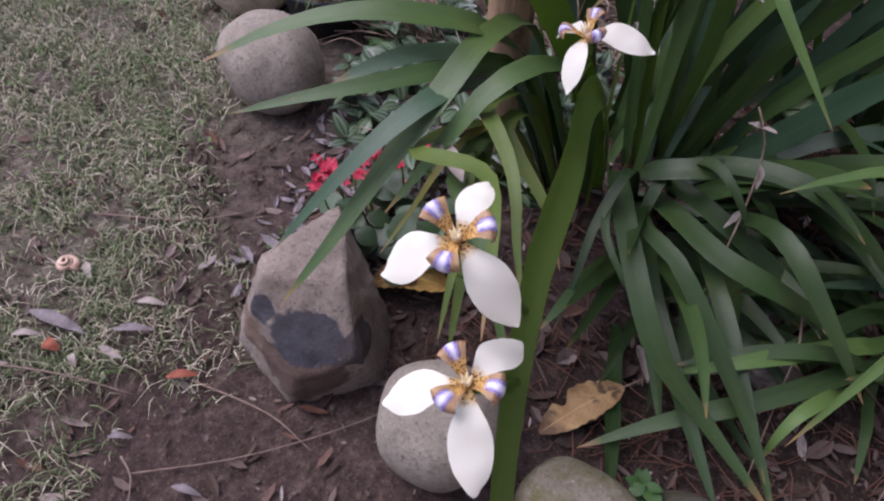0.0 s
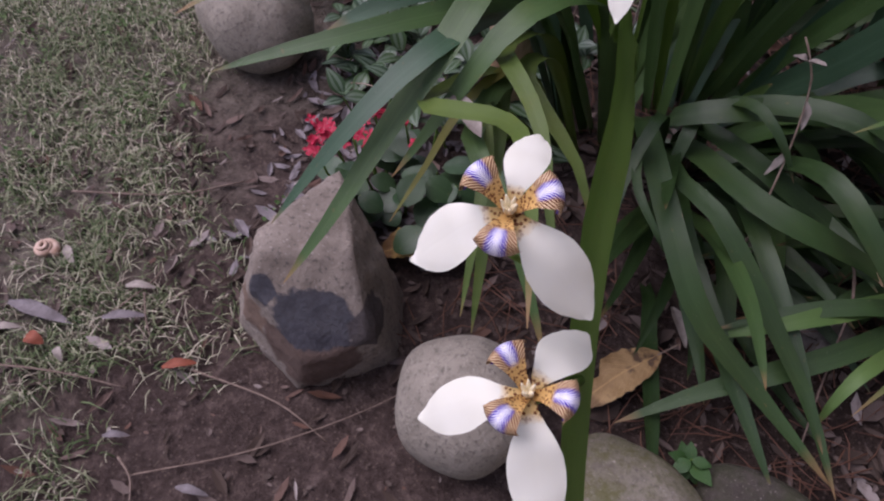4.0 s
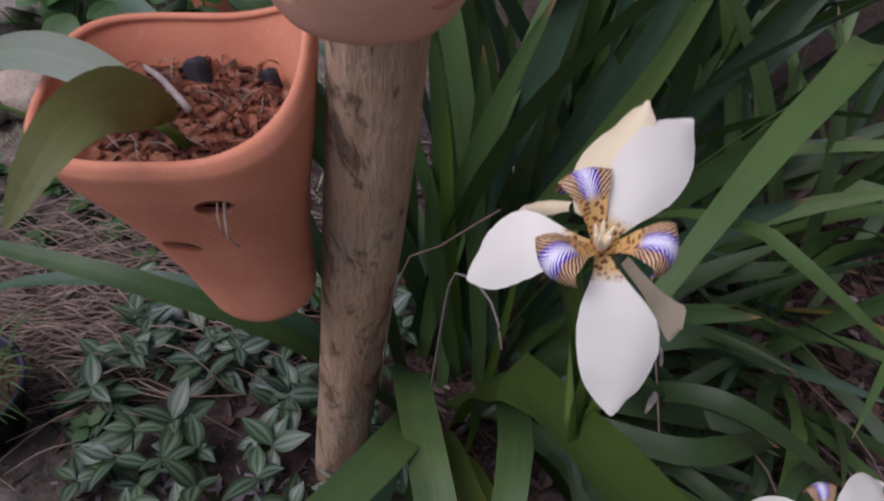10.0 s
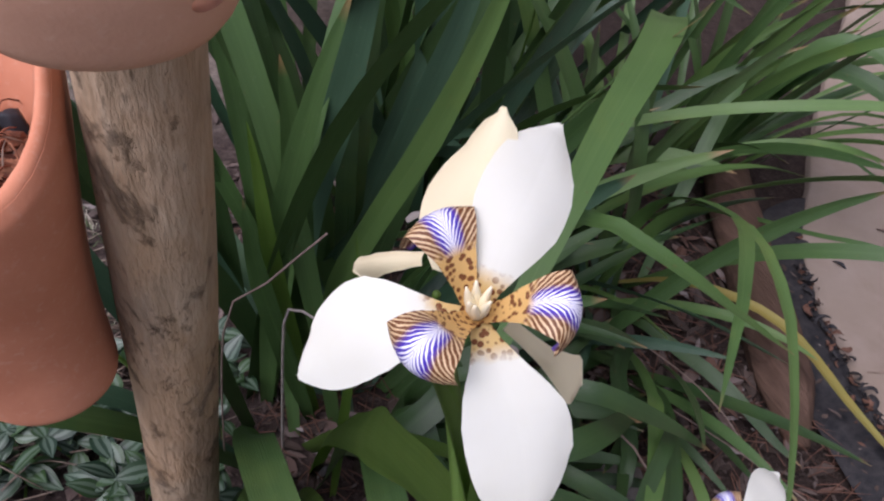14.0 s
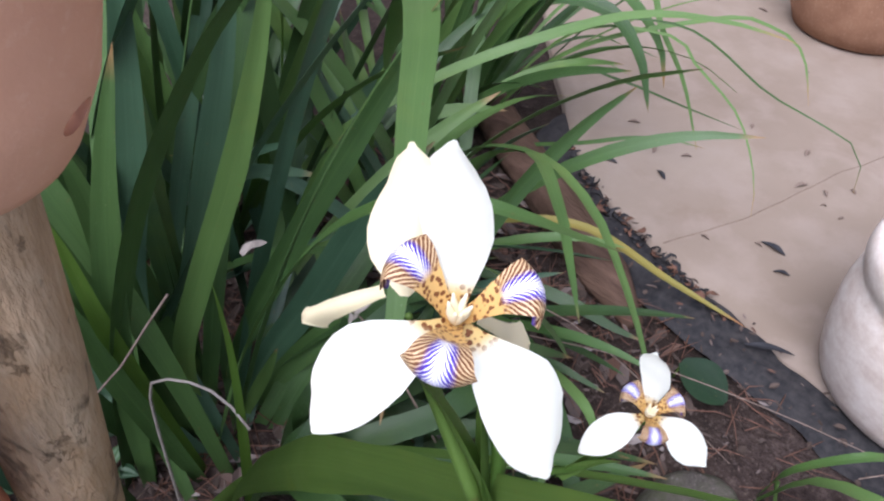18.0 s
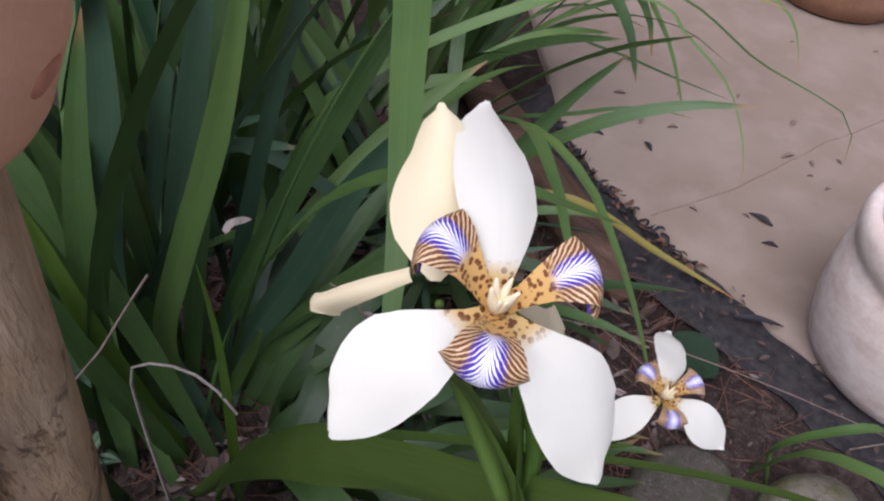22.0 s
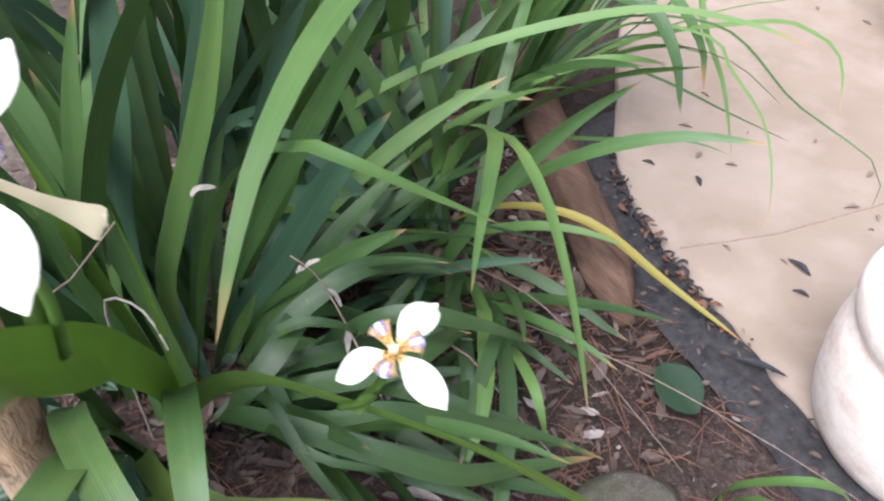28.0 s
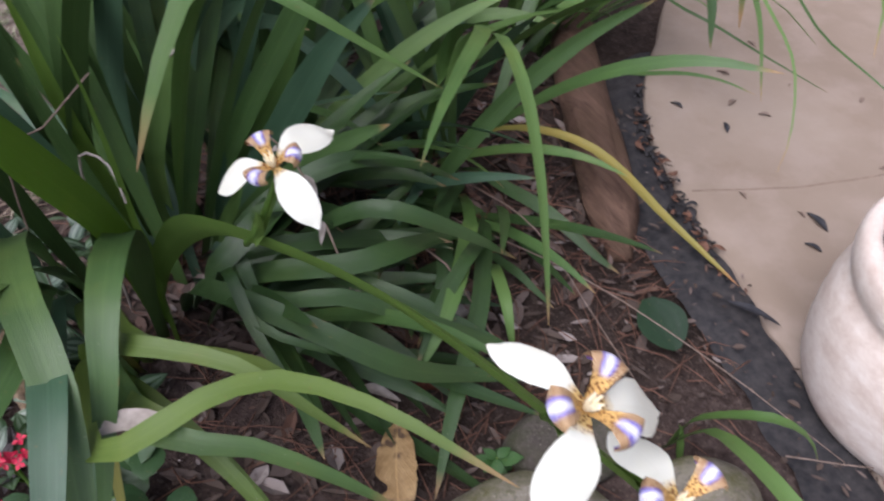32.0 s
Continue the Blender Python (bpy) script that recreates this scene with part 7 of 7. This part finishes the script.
litter_patch("dead leaves and debris behind the post", 64, 900, (-1.0, 0.2), (0.85, 1.7), lambda x, y, r: r.random() < 0.7 - 0.3 * (y > 1.35), (0.014, 0.05))


def sheet_litter():
    rnd = random.Random(66)
    V, F = [], []
    for k in range(190):
        y = rnd.uniform(-0.1, 1.0)
        x = paving_x(y) - rnd.uniform(0.0, 0.13)
        L = rnd.uniform(0.004, 0.02)
        flat_leaf(V, F, x, y, 0.026, L, L * rnd.uniform(0.2, 0.5), rnd.uniform(0, 6.283), rnd, rnd.uniform(-0.3, 0.8))
    solo("leaf_crumbs", mesh_from("leaf_crumbs", V, F, smooth=False), LITTER, (0, 0, 0), "dead leaf crumbs strewn on the black sheet", "leaf litter", kind="stuff")


sheet_litter()


def paving_bits():
    """Dark seeds and leaf bits lying on the paving."""
    rnd = random.Random(71)
    spots = [(1.187, 0.576, 0.050), (1.23, 0.8425, 0.034), (1.30, 0.90, 0.03), (1.33, 0.84, 0.026), (1.19, 0.94, 0.028), (1.133, 0.535, 0.03), (1.36, 0.99, 0.03), (1.42, 0.62, 0.036), (1.55, 0.66, 0.03)]
    spots += [(rnd.uniform(1.1, 2.2), rnd.uniform(0.4, 1.2), rnd.uniform(0.012, 0.03)) for k in range(16)]
    for x, y, L in spots:
        if x < paving_x(y) + 0.03 or (x - 1.03) ** 2 + (y - 0.275) ** 2 < 0.18 ** 2:
            continue
        a = rnd.uniform(0, 3.14)
        d = Vector((math.cos(a), math.sin(a), 0)) * L * 0.5
        me = blade_mesh([-d, Vector((0, 0, 0.004)), d], L * 0.32, nv=8, point=0.6, base=0.2, thick=0.0012, fold=0.4)
        solo("dry_leaf", me, CHARCOAL if L > 0.02 and x < 1.3 else TWIG, (x, y, 0.0155), "small dark dead leaf on the paving", "dry leaf", "bits on the paving")


paving_bits()


def needles():
    """Reddish needles and stalks strewn over the bed."""
    rnd = random.Random(77)
    V, F = [], []
    for k in range(1100):
        x, y = rnd.uniform(0.10, 1.0), rnd.uniform(0.36, 1.35)
        if x > paving_x(y) - 0.10:
            continue
        a, L = rnd.uniform(0, 6.283), rnd.uniform(0.03, 0.13)
        z = ground_height(x, y) + 0.004 + 0.012 * rnd.random()
        d, s = Vector((math.cos(a), math.sin(a), rnd.uniform(-0.05, 0.08))) * L, Vector((-math.sin(a), math.cos(a), 0)) * 0.0009
        p = Vector((x, y, z))
        m = p + d * 0.5 + Vector((rnd.gauss(0, 0.006), rnd.gauss(0, 0.006), 0.004))
        b = len(V)
        up = Vector((0, 0, 0.0013))
        V += [p + s, p - s, p + up, m + s, m - s, m + up, p + d]
        F += [(b, b + 3, b + 5, b + 2), (b + 2, b + 5, b + 4, b + 1), (b + 1, b + 4, b + 3, b), (b + 3, b + 6, b + 5), (b + 5, b + 6, b + 4), (b + 4, b + 6, b + 3)]
    solo("dry_needles", mesh_from("dry_needles", V, F, smooth=False), NEEDLE, (0, 0, 0), "reddish dry needles and stalks strewn over the bed", "leaf litter", kind="stuff")


needles()


def straw_heap():
    """Tangle of dry stems left of the post."""
    rnd = random.Random(81)
    V, F = [], []
    for k in range(680):
        x, y = rnd.gauss(-0.36, 0.16), rnd.gauss(1.10, 0.11)
        a, L = rnd.uniform(-0.9, 0.9) + (3.1416 if rnd.random() < 0.5 else 0), rnd.uniform(0.06, 0.22)
        z = 0.004 + abs(rnd.gauss(0, 0.018))
        d = Vector((math.cos(a), math.sin(a) * 0.7, 0)) * L
        pts = [Vector((x, y, z)), Vector((x, y, z)) + d * 0.5 + Vector((rnd.gauss(0, 0.015), rnd.gauss(0, 0.015), abs(rnd.gauss(0, 0.02)))), Vector((x, y, z * 0.6)) + d]
        me = tube_mesh(pts, [0.0013, 0.0008], 6, 4)
        b = len(V)
        V += [v.co.copy() for v in me.vertices]
        F += [tuple(b + i for i in p.vertices) for p in me.polygons]
        bpy.data.meshes.remove(me)
    solo("straw_tangle", mesh_from("straw_tangle", V, F), STRAW, (0, 0, 0), "tangle of dry pale stems on the soil behind the post", "straw", kind="stuff")


straw_heap()


LAWN_EDGE = ((-0.06, -0.07, -0.09, -0.105, -0.072, -0.076, -0.125, -0.19, -0.30, -0.36, -0.43, -0.52, -0.75), (-0.3, -0.05, 0.07, 0.12, 0.19, 0.23, 0.28, 0.36, 0.40, 0.50, 0.57, 0.69, 0.95))


def lawn():
    rnd = random.Random(91)
    V, F = [], []

    def tuft(x, y, n, h, wide):
        z = ground_height(x, y) - 0.002
        for k in range(n):
            a = rnd.uniform(0, 6.283)
            L = h * rnd.uniform(0.5, 1.3)
            lean = rnd.uniform(0.4, 1.7)
            bx, by = x + rnd.gauss(0, 0.008), y + rnd.gauss(0, 0.008)
            dx, dy = math.cos(a), math.sin(a)
            w = wide * rnd.uniform(0.7, 1.3)
            mx, my, mz = bx + dx * L * 0.4 * lean, by + dy * L * 0.4 * lean, z + L * 0.55
            tx, ty, tz = bx + dx * L * lean, by + dy * L * lean, z + L * rnd.uniform(0.05, 0.7)
            b = len(V)
            V.extend([(bx - dy * w, by + dx * w, z), (bx + dy * w, by - dx * w, z), (mx - dy * w * 0.8, my + dx * w * 0.8, mz), (mx + dy * w * 0.8, my - dx * w * 0.8, mz), (tx, ty, tz)])
            F.extend([(b, b + 1, b + 3, b + 2), (b + 2, b + 3, b + 4)])

    done = 0
    while done < 8200:
        x, y = rnd.uniform(-1.3, 0.0), rnd.uniform(-0.25, 0.95)
        thick = float(np.interp(y, LAWN_EDGE[1], LAWN_EDGE[0])) + 0.05 - x + 0.13 * noise.noise(Vector((x * 5, y * 5, 2)))
        bare = noise.noise(Vector((x * 9, y * 9, 5))) + 0.6 * noise.noise(Vector((x * 23, y * 23, 9)))
        if rnd.random() > min(1.0, max(0.0, thick * 5.5)) * min(1.0, max(0.12, 0.72 + 1.5 * bare)):
            continue
        tuft(x, y, rnd.choice((4, 5, 6)), rnd.uniform(0.018, 0.030), 0.00092)
        done += 1
    for cx, cy, n in ((-0.20, 0.115, 16), (-0.47, 0.45, 14), (-0.62, 0.62, 16), (-0.66, 0.56, 12)):
        for k in range(n):
            tuft(cx + rnd.gauss(0, 0.022), cy + rnd.gauss(0, 0.022), 8, 0.026, 0.0011)
    for k in range(2600):
        x, y = rnd.uniform(-1.3, 0.1), rnd.uniform(1.15, 2.4)
        if noise.noise(Vector((x * 3, y * 3, 7))) > -0.18:
            tuft(x, y, 5, 0.022, 0.0011)
    solo("lawn_grass", mesh_from("lawn_grass", V, F, smooth=False), GRASS, (0, 0, 0), "thin worn lawn of short green and straw-coloured grass", "grass", kind="stuff")


lawn()


def clover():
    """Small round weed leaves in patches of the lawn."""
    rnd = random.Random(95)
    V, F = [], []
    for cx, cy, n, s in ((-0.62, 0.62, 120, 0.05), (-0.47, 0.47, 70, 0.04), (-0.75, 0.45, 90, 0.06), (-0.36, 0.02, 24, 0.02), (-0.80, 0.70, 90, 0.06), (-0.55, 0.30, 60, 0.06), (-0.13, 0.42, 30, 0.03)):
        for k in range(n):
            x, y = cx + rnd.gauss(0, s), cy + rnd.gauss(0, s)
            z, r, a0 = ground_height(x, y) + rnd.uniform(0.004, 0.014), rnd.uniform(0.0020, 0.0042), rnd.uniform(0, 6.283)
            t1, t2 = rnd.uniform(-0.5, 0.5), rnd.uniform(-0.5, 0.5)
            b = len(V)
            V.append((x, y, z - 0.001))
            for i in range(7):
                dx, dy = r * math.cos(a0 + i * 0.8976) * (1.3 if i == 0 else 1), r * math.sin(a0 + i * 0.8976)
                V.append((x + dx, y + dy, z + dx * t1 + dy * t2))
            F += [(b, b + 1 + i, b + 1 + (i + 1) % 7) for i in range(7)]
    solo("lawn_weeds", mesh_from("lawn_weeds", V, F, smooth=False), GRASS_WEED, (0, 0, 0), "small round-leaved weeds growing in the lawn", "weed", kind="stuff")


clover()
